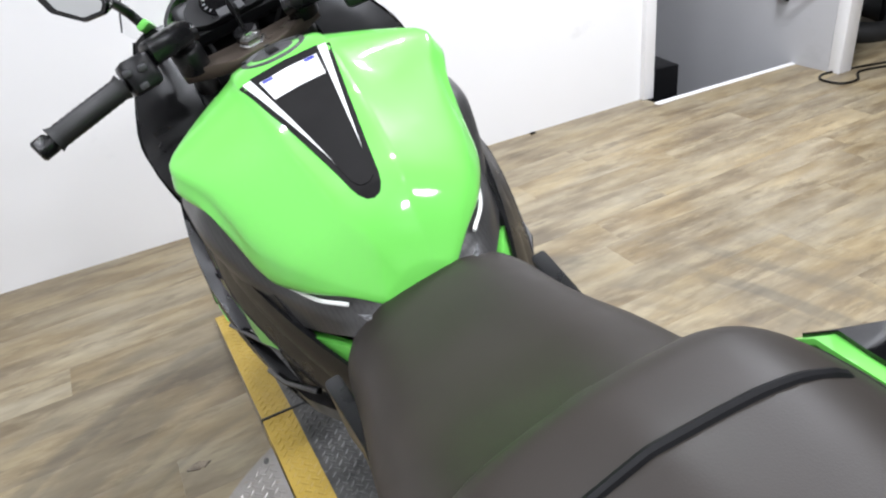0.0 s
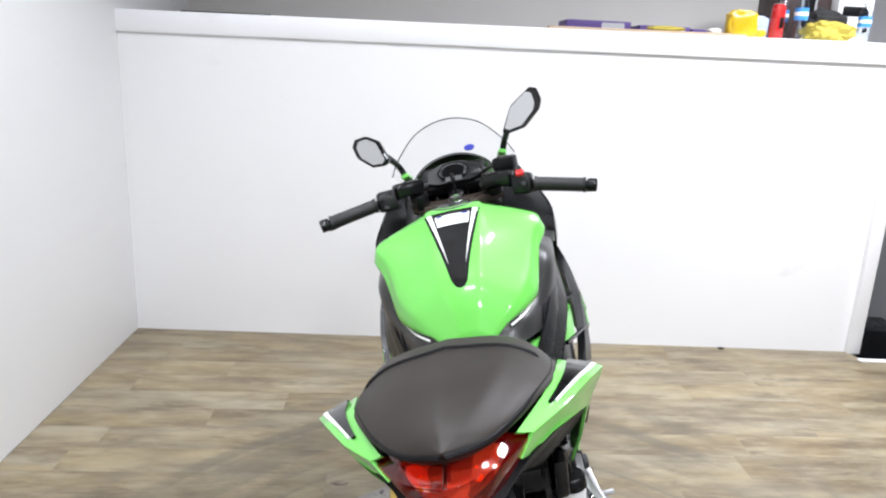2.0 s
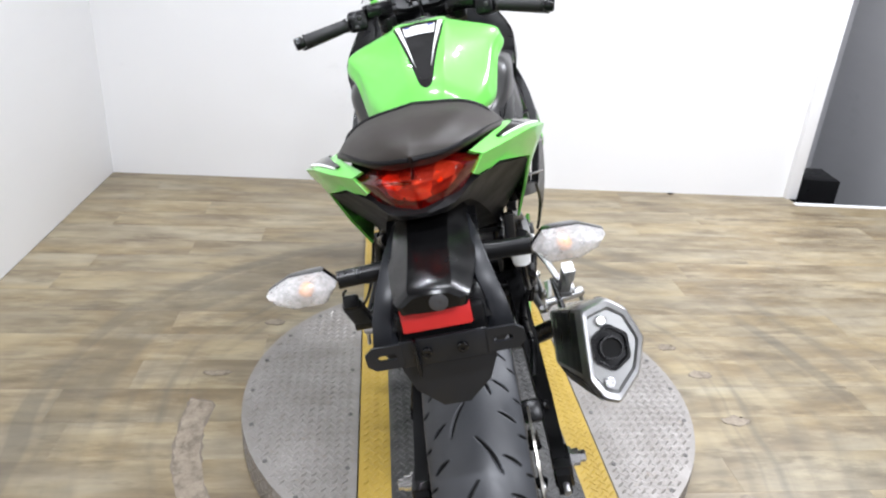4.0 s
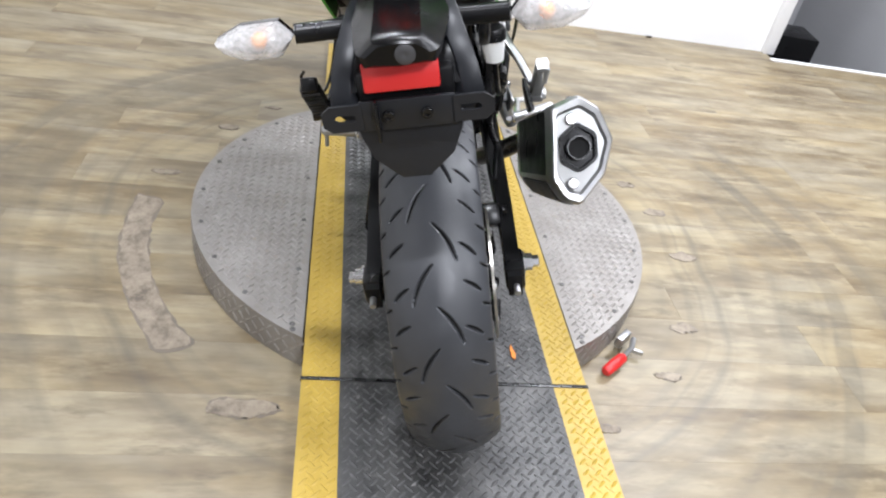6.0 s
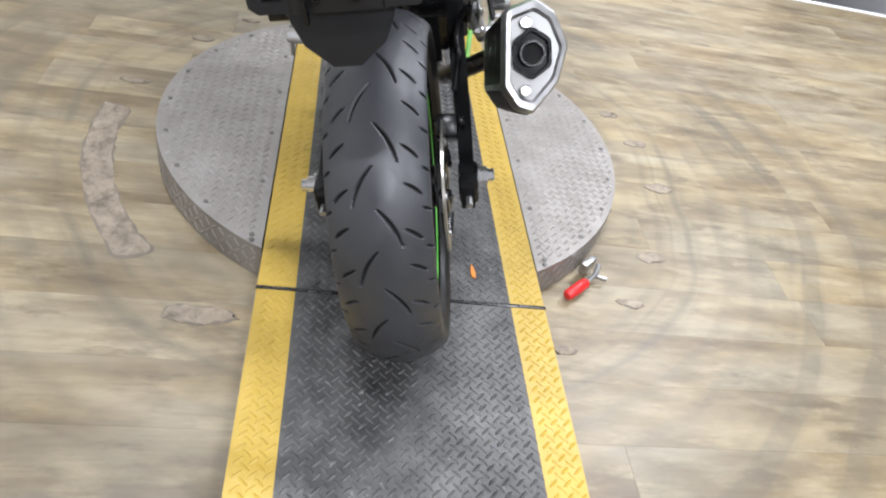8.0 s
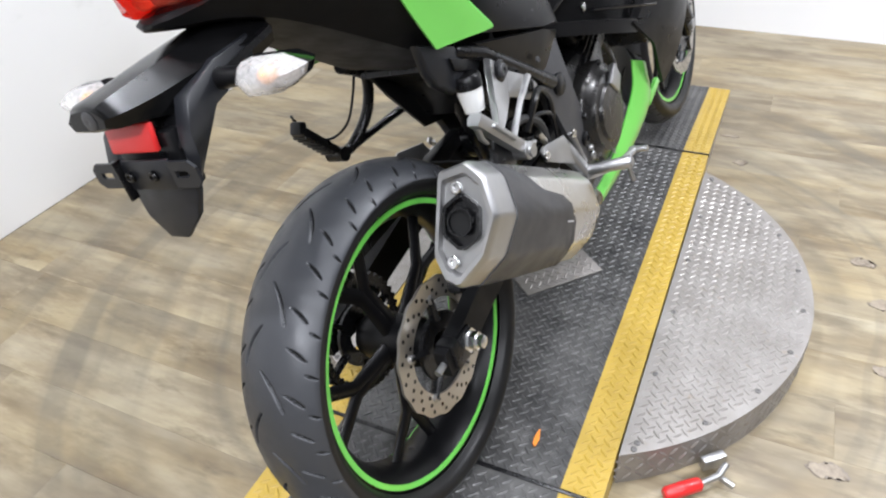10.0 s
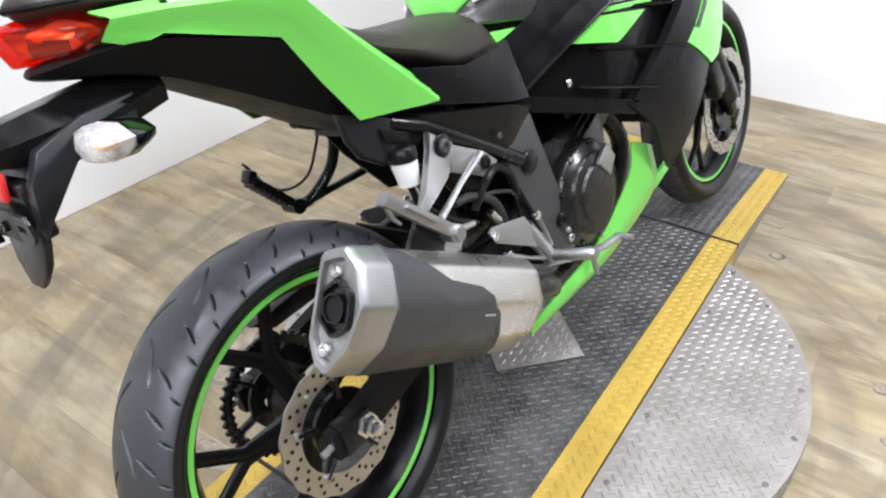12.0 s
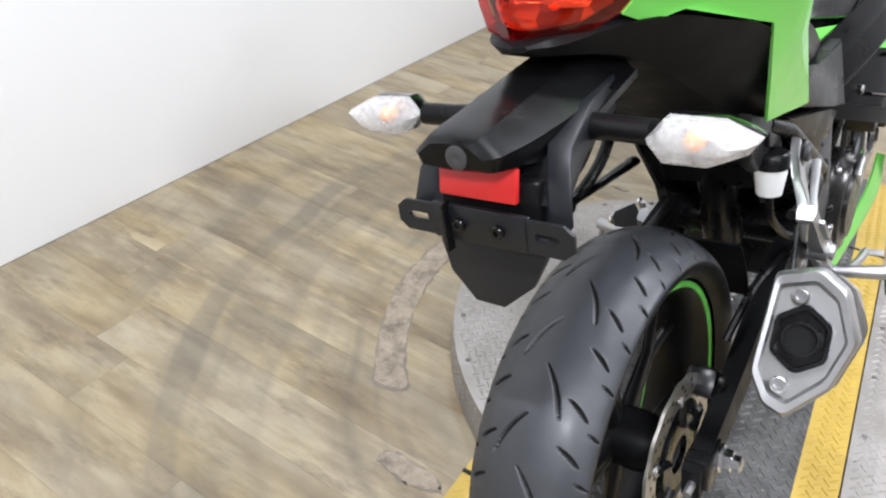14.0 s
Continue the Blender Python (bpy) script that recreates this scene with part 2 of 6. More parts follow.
def add_rings(bm, rings, cap=True, closed=True):
    """Skins a list of rings with equal counts."""
    vs = [[bm.verts.new(Vector(p)) for p in ring] for ring in rings]
    n = len(vs[0])
    for a, b in zip(vs, vs[1:]):
        for i in range(n if closed else n - 1):
            j = (i + 1) % n
            bm.faces.new((a[i], a[j], b[j], b[i]))
    if cap:
        for ring in (vs[0], vs[-1]):
            bm.faces.new(ring)
    return bm


def add_tube(bm, pts, r, n=10, flat=1.0, cap=True):
    """A round bar along points; r may be a list. flat squeezes it across."""
    pts = [Vector(p) for p in pts]
    rs = r if isinstance(r, (list, tuple)) else [r] * len(pts)
    up = V(0, 0, 1)
    rings = []
    side = None
    for i, p in enumerate(pts):
        d = (pts[min(i + 1, len(pts) - 1)] - pts[max(i - 1, 0)]).normalized()
        if side is None:
            side = d.cross(up if abs(d.z) < 0.9 else V(0, 1, 0)).normalized()
        else:
            side = (side - d * side.dot(d)).normalized()
        oth = d.cross(side)
        rings.append([p + rs[i] * (math.cos(a) * side + flat * math.sin(a) * oth) for a in np.arange(n) * math.tau / n])
    return add_rings(bm, rings, cap)


def tube(pts, r, n=10, flat=1.0):
    return add_tube(bmesh.new(), pts, r, n, flat)


def curve_tube(pts, r, n=8, steps=6):
    return tube([tuple(q) for q in spline(pts, steps)], r, n)


def add_lathe(bm, prof, c, axis=(1, 0, 0), n=32, cap=False, closed=False):
    """Turns a profile of (along, radius) round an axis through c."""
    ax = Vector(axis).normalized()
    s = ax.cross(V(0, 0, 1) if abs(ax.z) < 0.9 else V(0, 1, 0)).normalized()
    o = ax.cross(s)
    rings = [[Vector(c) + ax * h + r * (math.cos(a) * s + math.sin(a) * o) for h, r in prof] for a in np.arange(n) * math.tau / n]
    vs = [[bm.verts.new(p) for p in ring] for ring in rings]
    k = len(prof)
    for i in range(n):
        a, b = vs[i], vs[(i + 1) % n]
        for j in range(k if closed else k - 1):
            bm.faces.new((a[j], a[(j + 1) % k], b[(j + 1) % k], b[j]))
    if cap:
        for j in (0, k - 1):
            bm.faces.new([v[j] for v in vs])
    return bm


def lathe(prof, c, axis=(1, 0, 0), n=32, cap=False, closed=False):
    return add_lathe(bmesh.new(), prof, c, axis, n, cap, closed)


def bolt(parent, c, axis, r=0.008, h=0.006, material=None, name="bolt"):
    """A hexagon-socket bolt head."""
    bm = lathe([(0, r), (h * 0.7, r), (h, r * 0.8), (h, r * 0.45), (h * 0.5, r * 0.42), (h * 0.5, 0.0001)], c, axis, 12)
    return part(name, bm, material or CHROME, parent)


def add_slab(bm, pts, off, bev=0.0):
    """A plate: a polygon of 3D points, thickened by the vector off."""
    off = Vector(off)
    a = [bm.verts.new(Vector(p)) for p in pts]
    b = [bm.verts.new(Vector(p) + off) for p in pts]
    n = len(a)
    sides = [bm.faces.new((a[i], a[(i + 1) % n], b[(i + 1) % n], b[i])) for i in range(n)]
    fa, fb = bm.faces.new(a), bm.faces.new(b[::-1])
    if bev:
        es = list({e for f in (fa, fb) for e in f.edges})
        bmesh.ops.bevel(bm, geom=es, offset=bev, segments=2, affect="EDGES", profile=0.5)
    bmesh.ops.triangulate(bm, faces=[f for f in bm.faces if len(f.verts) > 4])
    return bm


def slab(pts, off, bev=0.0):
    return add_slab(bmesh.new(), pts, off, bev)


def sheet(rows, thick=0.004, nu=4, nv=4, out=None):
    """A smooth shell through rows of points, with thickness towards the inside (away from out)."""
    fine = [spline(r, nu) for r in rows]
    cols = [spline([r[i] for r in fine], nv) for i in range(len(fine[0]))]
    g = np.array(cols)
    du, dv = np.gradient(g, axis=0), np.gradient(g, axis=1)
    nor = np.cross(du, dv)
    nor /= np.linalg.norm(nor, axis=2, keepdims=True) + 1e-9
    if out is not None and (nor * np.array(out)).sum() < 0:
        nor = -nor
    inner = g - nor * thick
    bm = bmesh.new()
    A = [[bm.verts.new(p) for p in r] for r in g]
    Bk = [[bm.verts.new(p) for p in r] for r in inner]
    h, w = g.shape[:2]
    for i in range(h - 1):
        for j in range(w - 1):
            bm.faces.new((A[i][j], A[i + 1][j], A[i + 1][j + 1], A[i][j + 1]))
            bm.faces.new((Bk[i][j], Bk[i][j + 1], Bk[i + 1][j + 1], Bk[i + 1][j]))
    rim = [(i, 0) for i in range(h)] + [(h - 1, j) for j in range(1, w)] + [(i, w - 1) for i in range(h - 2, -1, -1)] + [(0, j) for j in range(w - 2, 0, -1)]
    for (a, b), (c, d) in zip(rim, rim[1:] + rim[:1]):
        bm.faces.new((A[a][b], A[c][d], Bk[c][d], Bk[a][b]))
    return bm


def body(stations, ny=4, nx=3, cap=True):
    """A symmetric body: stations (y, [(x, z) from the top centre down to the bottom centre])."""
    fine = []
    for y, prof in stations:
        half = spline(prof, nx)
        fine.append([(p[0], y, p[1]) for p in half] + [(-p[0], y, p[1]) for p in half[-2:0:-1]])
    along = [spline([r[i] for r in fine], ny) for i in range(len(fine[0]))]
    rings = [[a[k] for a in along] for k in range(len(along[0]))]
    return add_rings(bmesh.new(), rings, cap)


def flip(pts, s):
    """Points mirrored to side s (1 or -1)."""
    return [(p[0] * s, *p[1:]) for p in pts]


# ---- room ----
def wall_block(name, x0, x1, y0, y1, z0, z1, material, label, bev=0.003):
    ob = part(name, box(((x0 + x1) / 2, (y0 + y1) / 2, (z0 + z1) / 2), (x1 - x0, y1 - y0, z1 - z0), bev), material)
    return tagged(ob, label, "wall", kind="structure")


BACK = pose(0, 2.66, 0, 0, 0, -1.7)


def in_back(name, c, s, material, label, category="wall", bev=0.003):
    """A block of the back wall, which stands a little askew; y counts away from its face."""
    ob = part(name, box(c, s, bev), material)
    ob.matrix_basis = BACK
    return tagged(ob, label, category, kind="structure")


LEDGE = 1.482
in_back("wall_north", (0.19, 0.55, (FLOOR + 1.3835) / 2), (3.78, 1.1, 1.3835 - FLOOR), WHITE_WALL, "white painted half wall behind the motorcycle", bev=0.0)
in_back("ledge_trim", (0.19, 0.544, (1.384 + LEDGE) / 2), (3.784, 1.112, LEDGE - 1.384), TRIM, "white painted ledge board on the half wall", "ledge", 0.001)
in_back("wall_loft", (0.19, 1.165, 2.05), (3.78, 0.12, 1.8), BEIGE_WALL, "pale beige painted wall behind the ledge")
wall_block("wall_west", -1.80, -1.65, -3.6, 4.0, FLOOR, CEIL + 0.1, WHITE_WALL, "plain white painted side wall")
wall_block("wall_south", -1.8, 5.1, -3.75, -3.6, FLOOR, CEIL + 0.1, UNSEEN_WALL, "unseen dark grey wall closing the room, toned down to dim reflections")
wall_block("wall_east", 4.9, 5.05, -3.6, 4.2, FLOOR, CEIL + 0.1, UNSEEN_WALL, "unseen dark grey side wall closing the room, toned down to dim reflections")
wall_block("wall_far", -1.8, 5.05, 4.05, 4.2, FLOOR, CEIL + 0.1, WHITE_WALL, "plain white painted far wall")
# white casing at the end of the half wall
in_back("door_casing", (2.10, 0.0, (1.378 + FLOOR) / 2), (0.065, 0.06, 1.378 - FLOOR), TRIM, "white painted door casing", "trim")
# stairwell beside the half wall
PIT = FLOOR - 1.3
in_back("stairwell_wall", (2.56, 1.345, 0.55), (1.1, 0.1, 3.9), GREY_WALL, "grey painted wall of the stairwell")
in_back("stairwell_side", (3.07, 0.475, 0.55), (0.1, 1.65, 3.9), GREY_WALL, "grey painted side wall of the stairwell")
in_back("stairwell_floor", (2.56, 0.6, PIT - 0.05), (1.1, 1.5, 0.1), GREY_WALL, "grey stairwell floor", "floor")
wall_block("stairwell_front", 2.06, 3.0, 2.43, 2.455, PIT, FLOOR - 0.01, GREY_WALL, "grey stairwell wall under the floor edge")
in_back("corner_post", (3.065, -0.385, 0.98), (0.09, 0.068, 2.14), TRIM, "white painted corner board", "trim")
strip = part("threshold", slab([(2.075, 2.472, FLOOR + 0.006), (2.075, 2.50, FLOOR + 0.006), (3.012, 2.448, FLOOR + 0.006), (3.012, 2.42, FLOOR + 0.006)], (0, 0, -0.014), 0.001), TRIM)
tagged(strip, "white painted threshold strip on the floor edge", "trim", kind="structure")
ceil_ob = part("ceiling", box((1.6, 0.2, CEIL + 0.05), (6.8, 8.0, 0.1), 0.0), UNSEEN_CEILING)
tagged(ceil_ob, "unseen grey ceiling, toned down to cut bounced light", "ceiling", kind="structure")

# floor: base with planks laid along x
bm = bmesh.new()
add_box(bm, (1.6, -0.68, FLOOR - 0.058), (6.8, 6.22, 0.1))
add_box(bm, (0.15, 2.64, FLOOR - 0.058), (3.86, 0.42, 0.1))
add_box(bm, (4.06, 3.24, FLOOR - 0.058), (1.88, 1.62, 0.1))
floor = part("floor", bm, GREY_PLASTIC)
tagged(floor, "weathered light oak vinyl plank floor with scuffs", "floor", kind="structure")


# ---- turntable and ramp ----
DISC_Y, DISC_R, HALF, STRIPE = 0.66, 0.626, 0.305, 0.077
JOIN_A, JOIN_B, END_B = 0.0, 1.305, 1.97
KINK, END_A = -0.44, -1.3


def lugs(bm_pts, size=0.025, wide=0.0068, high=0.0022):
    """One mesh of raised tread lugs at (x, y, z, angle, tilt) places."""
    verts, faces = [], []
    half = [(-1, 0, 0), (-0.45, 1, 0), (0.45, 1, 0), (1, 0, 0), (0.45, -1, 0), (-0.45, -1, 0), (-0.55, 0, 1), (0.55, 0, 1)]
    tri = [(0, 1, 6), (1, 2, 7, 6), (2, 3, 7), (3, 4, 7), (4, 5, 6, 7), (5, 0, 6)]
    for x, y, z, a, tilt in bm_pts:
        c, s = math.cos(a), math.sin(a)
        k = len(verts)
        for u, v, w in half:
            u, v = u * size / 2, v * wide / 2
            dy = s * u + c * v
            verts.append((x + c * u - s * v, y + dy, z + w * high - 0.0002 + tilt * dy))
        faces += [tuple(k + i for i in f) for f in tri]
    return verts, faces


def lug_object(name, places, material, parent, size=0.025, wide=0.0068, high=0.0022):
    verts, faces = lugs(places, size, wide, high)
    me = bpy.data.meshes.new(name)
    me.from_pydata(verts, [], faces)
    me.materials.append(material)
    ob = new(name, me)
    ob.parent = parent
    return tagged(ob, kind="stuff")


def lug_field(x0, x1, y0, y1, step, keep=lambda x, y: True, height=lambda y: 0.0, tilt=lambda y: 0.0):
    """Rows of lugs, leaning in turn to one side and the other, each row shifted by half a step."""
    out = []
    rows = int((y1 - y0 - 0.016) / (step / 2))
    for j in range(rows + 1):
        y = y0 + 0.008 + j * step / 2
        for i in range(int((x1 - x0) / step) + 2):
            x = x0 + (i + 0.5 * (j % 2)) * step + 0.004
            if x0 + 0.004 < x < x1 - 0.006 and keep(x, y):
                out.append((x, y, height(y), radians(45 if j % 2 else -45), tilt(y)))
    return out


def ramp_piece(parent, ys, zs, side=None):
    """A deck along the heights zs at ys, black with a yellow border at both sides."""
    h = lambda y: float(np.interp(y, ys, zs))
    t = lambda y: (h(y + 0.005) - h(y - 0.005)) / 0.01
    g = 0.002
    line = [(y, z) for y, z in zip(ys, zs)]
    line[0], line[-1] = (ys[0] + g, zs[0]), (ys[-1] - g, zs[-1])
    for nm, xa, xb, mat in (("plate", -HALF + STRIPE, HALF - STRIPE, DECK_BLACK), ("border", -HALF, -HALF + STRIPE, DECK_YELLOW), ("border", HALF - STRIPE, HALF, DECK_YELLOW)):
        rings = [[(xa, y, z), (xb, y, z), (xb, y, z - 0.006), (xa, y, z - 0.006)] for y, z in line]
        p = part(nm, add_rings(bmesh.new(), rings), mat, parent, "black painted tread plate" if nm == "plate" else "yellow painted border plate", smooth=20)
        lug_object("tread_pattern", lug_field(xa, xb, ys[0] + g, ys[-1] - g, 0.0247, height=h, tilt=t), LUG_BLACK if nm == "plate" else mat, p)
    for s in (-1, 1):
        pts = [(s * HALF, y, z - 0.006) for y, z in line] + [(s * HALF, line[-1][0], FLOOR), (s * HALF, line[0][0], FLOOR)]
        part("skirt", slab(pts, (-s * 0.006, 0, 0)), side or DECK_YELLOW, parent, smooth=0)


ramp = thing("ramp", "black tread-plate ramp with yellow borders crossing the turntable", "ramp")
ramp_piece(ramp, (JOIN_A, JOIN_B), (0, 0))
ramp_piece(ramp, (JOIN_B, END_B), (0, FLOOR + 0.014), DECK_SILVER)
FOOT = FLOOR + 0.006
GRADE = -FOOT / (KINK - END_A)
bend = [KINK + 0.14 * (i / 4 - 0.5) for i in range(5)]
ramp_piece(ramp, (END_A, *bend, JOIN_A), (FOOT, *[-GRADE * (bend[-1] - y) ** 2 / 0.28 for y in bend], 0))
for y in (JOIN_A, JOIN_B):
    part("joint", box((0, y, -0.003), (2 * HALF + 0.004, 0.009, 0.010), 0.001), BLACK_METAL, ramp, "dark steel joint strip")

SCREW = worn("dull_screw", (0.13, 0.125, 0.12), 0.5, metal=0.5)
turntable = thing("turntable", "round bare metal tread-plate turntable under the ramp", "turntable")
# two segments of the round plate, one at each side of the ramp
for s in (-1, 1):
    a0 = math.asin((HALF + 0.004) / DISC_R)
    arc = [(s * DISC_R * math.sin(a), DISC_Y + DISC_R * math.cos(a), -0.002) for a in np.linspace(a0, math.pi - a0, 40)]
    seg = part("plate", slab(arc, (0, 0, -0.005)), DECK_SILVER, turntable, "bare metal tread plate segment", smooth=0)
    keep = lambda x, y: math.hypot(x, y - DISC_Y) < DISC_R - 0.014
    xa, xb = (HALF + 0.006, DISC_R) if s > 0 else (-DISC_R, -HALF - 0.006)
    lug_object("tread_pattern", lug_field(xa, xb, DISC_Y - DISC_R, DISC_Y + DISC_R, 0.0247, keep, lambda y: -0.002), DECK_SILVER, seg)
    rim = [[(p[0], p[1], -0.0075) for p in arc], [(p[0], p[1], FLOOR) for p in arc]]
    rim_ob = part("rim", add_rings(bmesh.new(), rim, cap=False, closed=False), DECK_SILVER, turntable, "tread plate rim band")
    verts, faces = lugs([(0, 0, 0, radians(45 * (1 if (i + j) % 2 else -1)), 0) for i in range(66) for j in range(3)])
    turned = []
    for q, (x, y, z) in enumerate(verts):
        i, j = (q // 8) // 3, (q // 8) % 3
        a, r = a0 + 0.03 + i * 0.0365 + x / DISC_R, DISC_R + z
        turned.append((s * r * math.sin(a), DISC_Y + r * math.cos(a), -0.022 - j * 0.0247 + y))
    if s > 0:
        faces = [f[::-1] for f in faces]
    me = bpy.data.meshes.new("tread_pattern")
    me.from_pydata(turned, [], faces)
    me.materials.append(DECK_SILVER)
    lug_ob = new("tread_pattern", me)
    lug_ob.parent = rim_ob
    tagged(lug_ob, kind="stuff")
    for a in np.linspace(a0 + 0.07, math.pi - a0 - 0.07, 9):
        bolt(turntable, (s * (DISC_R - 0.022) * math.sin(a), DISC_Y + (DISC_R - 0.022) * math.cos(a), -0.002), (0, 0, 1), 0.006, 0.0025, SCREW, "screw")
    for y in np.linspace(0.14, 1.17, 6):
        bolt(turntable, (s * 0.332, y, -0.002), (0, 0, 1), 0.006, 0.0025, SCREW, "screw")


# ---- motorcycle ----
LEAN_DEG, YAW_DEG = 14.8, -4.46
bike = thing("motorcycle", "green and black sport motorcycle leaning on its side stand", "motorcycle", pose(0.021, 0, 0, 0, -LEAN_DEG, YAW_DEG))
REAR, FRONT = V(0, -0.022, 0.309), V(0.0, 1.53, 0.31)


# Dark sidewall rubber; on the front tyre it also paints tread edge shade.
SIDEWALL_AND_SHADE = worn("sidewall_and_edge_shade", (0.007, 0.007, 0.0073), 0.42, grain=300, bump=0.15, spec=0.3)
RIM_BLACK = worn("black_wheel_lacquer", (0.0035, 0.0035, 0.004), 0.33, bump=0.0, spec=0.2)
# Near-black that paints the shade in tread grooves and the silencer outlet.
RECESS_SHADE = Mat("recess_shade", (0.003, 0.003, 0.003), 1.0).m


def tyre(name, c, R, half, parent, count, fine=64, across=12, bare=0.884):
    """A tyre with cut tread grooves, turned round the x axis through c."""
    side = [(half * 0.76, R * 0.795), (half * 0.92, R * 0.825), (half, R * 0.868), (half * 0.95, R * 0.906), (half * 0.66, R * 0.958), (half * 0.32, R * 0.989)]
    prof = np.array(spline([(-x, r) for x, r in side] + [(0, R)] + side[::-1], across))
    m, n, step = len(prof), count * fine, math.tau / count
    # grooves: across start and end, along start and end, width, bow
    cuts = []
    for s in (-1, 1):
        o = 0.0 if s < 0 else 0.5
        cuts += [(s * 0.02, s * 0.44, o + 0.08, o + 0.56, 0.0050, 0.07), (s * 0.50, s * 0.80, o + 0.34, o + 0.50, 0.0046, 0.05), (s * 0.54, s * 0.84, o + 0.80, o + 0.95, 0.0046, 0.05),
                 (s * 0.84, s * 0.99, o + 0.10, o + 0.16, 0.0042, 0.0), (s * 0.86, s * 0.99, o + 0.60, o + 0.66, 0.0042, 0.0)]
    px = prof[None, :, 0]
    py = (np.arange(fine) / fine * step * R)[:, None]
    depth = np.zeros((fine, m))
    for x0, x1, u0, u1, w, bow in cuts:
        for wrap in (-1.0, 0.0, 1.0):
            ax, ay = x0 * half, (u0 + wrap) * step * R
            dx, dy = (x1 - x0) * half, (u1 - u0) * step * R
            ln = math.hypot(dx, dy)
            t = ((px - ax) * dx + (py - ay) * dy) / (ln * ln)
            d = np.abs(((px - ax) * dy - (py - ay) * dx) / ln - bow * ln * np.sin(np.pi * np.clip(t, 0, 1)) * (1 if x0 > 0 else -1))
            wide = w * 0.5 * np.sin(np.pi * np.clip(0.06 + 0.88 * t, 0, 1)) ** 0.6
            depth = np.maximum(depth, np.where((t > 0) & (t < 1), np.clip((wide - d) / 0.0010 + 0.4, 0, 1), 0) * 0.0055)
    depth[:, prof[:, 1] < R * (bare + 0.002)] = 0
    a = np.arange(n) * math.tau / n
    rr = prof[None, :, 1] - np.tile(depth, (count, 1))
    co = np.stack([c[0] + np.broadcast_to(prof[:, 0], (n, m)), c[1] + rr * np.cos(a)[:, None], c[2] + rr * np.sin(a)[:, None]], axis=2).reshape(-1, 3)
    i, j = np.meshgrid(np.arange(n), np.arange(m - 1), indexing="ij")
    k = (i + 1) % n
    quads = np.stack([i * m + j, k * m + j, k * m + j + 1, i * m + j + 1], axis=2).reshape(-1, 4)
    me = bpy.data.meshes.new(name)
    me.from_pydata(co.tolist(), [], quads.tolist())
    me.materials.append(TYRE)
    me.materials.append(RECESS_SHADE)
    me.materials.append(SIDEWALL_AND_SHADE)
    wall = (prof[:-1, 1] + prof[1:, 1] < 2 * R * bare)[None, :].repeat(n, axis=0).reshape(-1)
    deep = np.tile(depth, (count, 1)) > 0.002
    # groove floors take the painted shade colour, on top of the real cut
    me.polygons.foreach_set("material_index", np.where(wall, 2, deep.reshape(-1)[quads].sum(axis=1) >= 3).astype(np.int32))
    me.shade_smooth()
    ob = new(name, me)
    ob.parent = parent
    ob["label"] = "worn black road tyre with slanted grooves"
    return ob


def wheel_parts(c, R, half, parent, count, name, rim, fine):
    """Tyre, cast rim with thin paired spokes, hub and the green edge stripes, as parts of one wheel."""
    w = half * 0.68
    wh = part(name, lathe([(-w, rim * 1.04), (-w * 1.03, rim * 1.03), (-w * 1.0, rim * 0.965), (-w * 0.8, rim * 0.93), (-w * 0.4, rim * 0.88), (w * 0.4, rim * 0.88),
                           (w * 0.8, rim * 0.93), (w, rim * 0.965), (w * 1.03, rim * 1.03), (w, rim * 1.04), (w * 0.4, rim * 0.98), (-w * 0.4, rim * 0.98)], c, n=96, closed=True), RIM_BLACK, bike, "black cast wheel with green rim stripe")
    # front wheel: sidewall black overruns the tread edge as painted shade
    tyre("tyre", c, R, half, wh, count, fine, 15 if fine > 60 else 8, 0.884 if fine > 60 else 0.945)
    for s in (-1, 1):
        ring = lathe([(s * w * 1.012, rim * 1.005), (s * w * 1.045, rim * 1.005), (s * w * 1.04, rim * 0.968), (s * w * 0.99, rim * 0.966)], c, n=96, closed=True)
        part("rim_stripe", ring, GREEN, wh, "bright green rim stripe")
    part("hub", lathe([(-half * 0.9, 0.02), (-half * 0.9, 0.036), (-half * 0.5, 0.044), (half * 0.5, 0.044), (half * 0.9, 0.036), (half * 0.9, 0.02)], c, n=32, closed=True), RIM_BLACK, wh)
    for k in range(5):
        for d in (-0.17, 0.17):
            a, b = k * math.tau / 5 + 0.62, k * math.tau / 5 + 0.62 + d * 1.6
            p0 = V(0, 0.04 * math.cos(a + d * 0.5), 0.04 * math.sin(a + d * 0.5))
            p1 = V(0, rim * 0.55 * math.cos(a + d * 0.3), rim * 0.55 * math.sin(a + d * 0.3))
            p2 = V(0, rim * 0.93 * math.cos(b), rim * 0.93 * math.sin(b))
            part("spoke", tube([c + p0, c + p1, c + p2], [0.011, 0.0075, 0.007], 8, flat=1.7), RIM_BLACK, wh)
    return wh


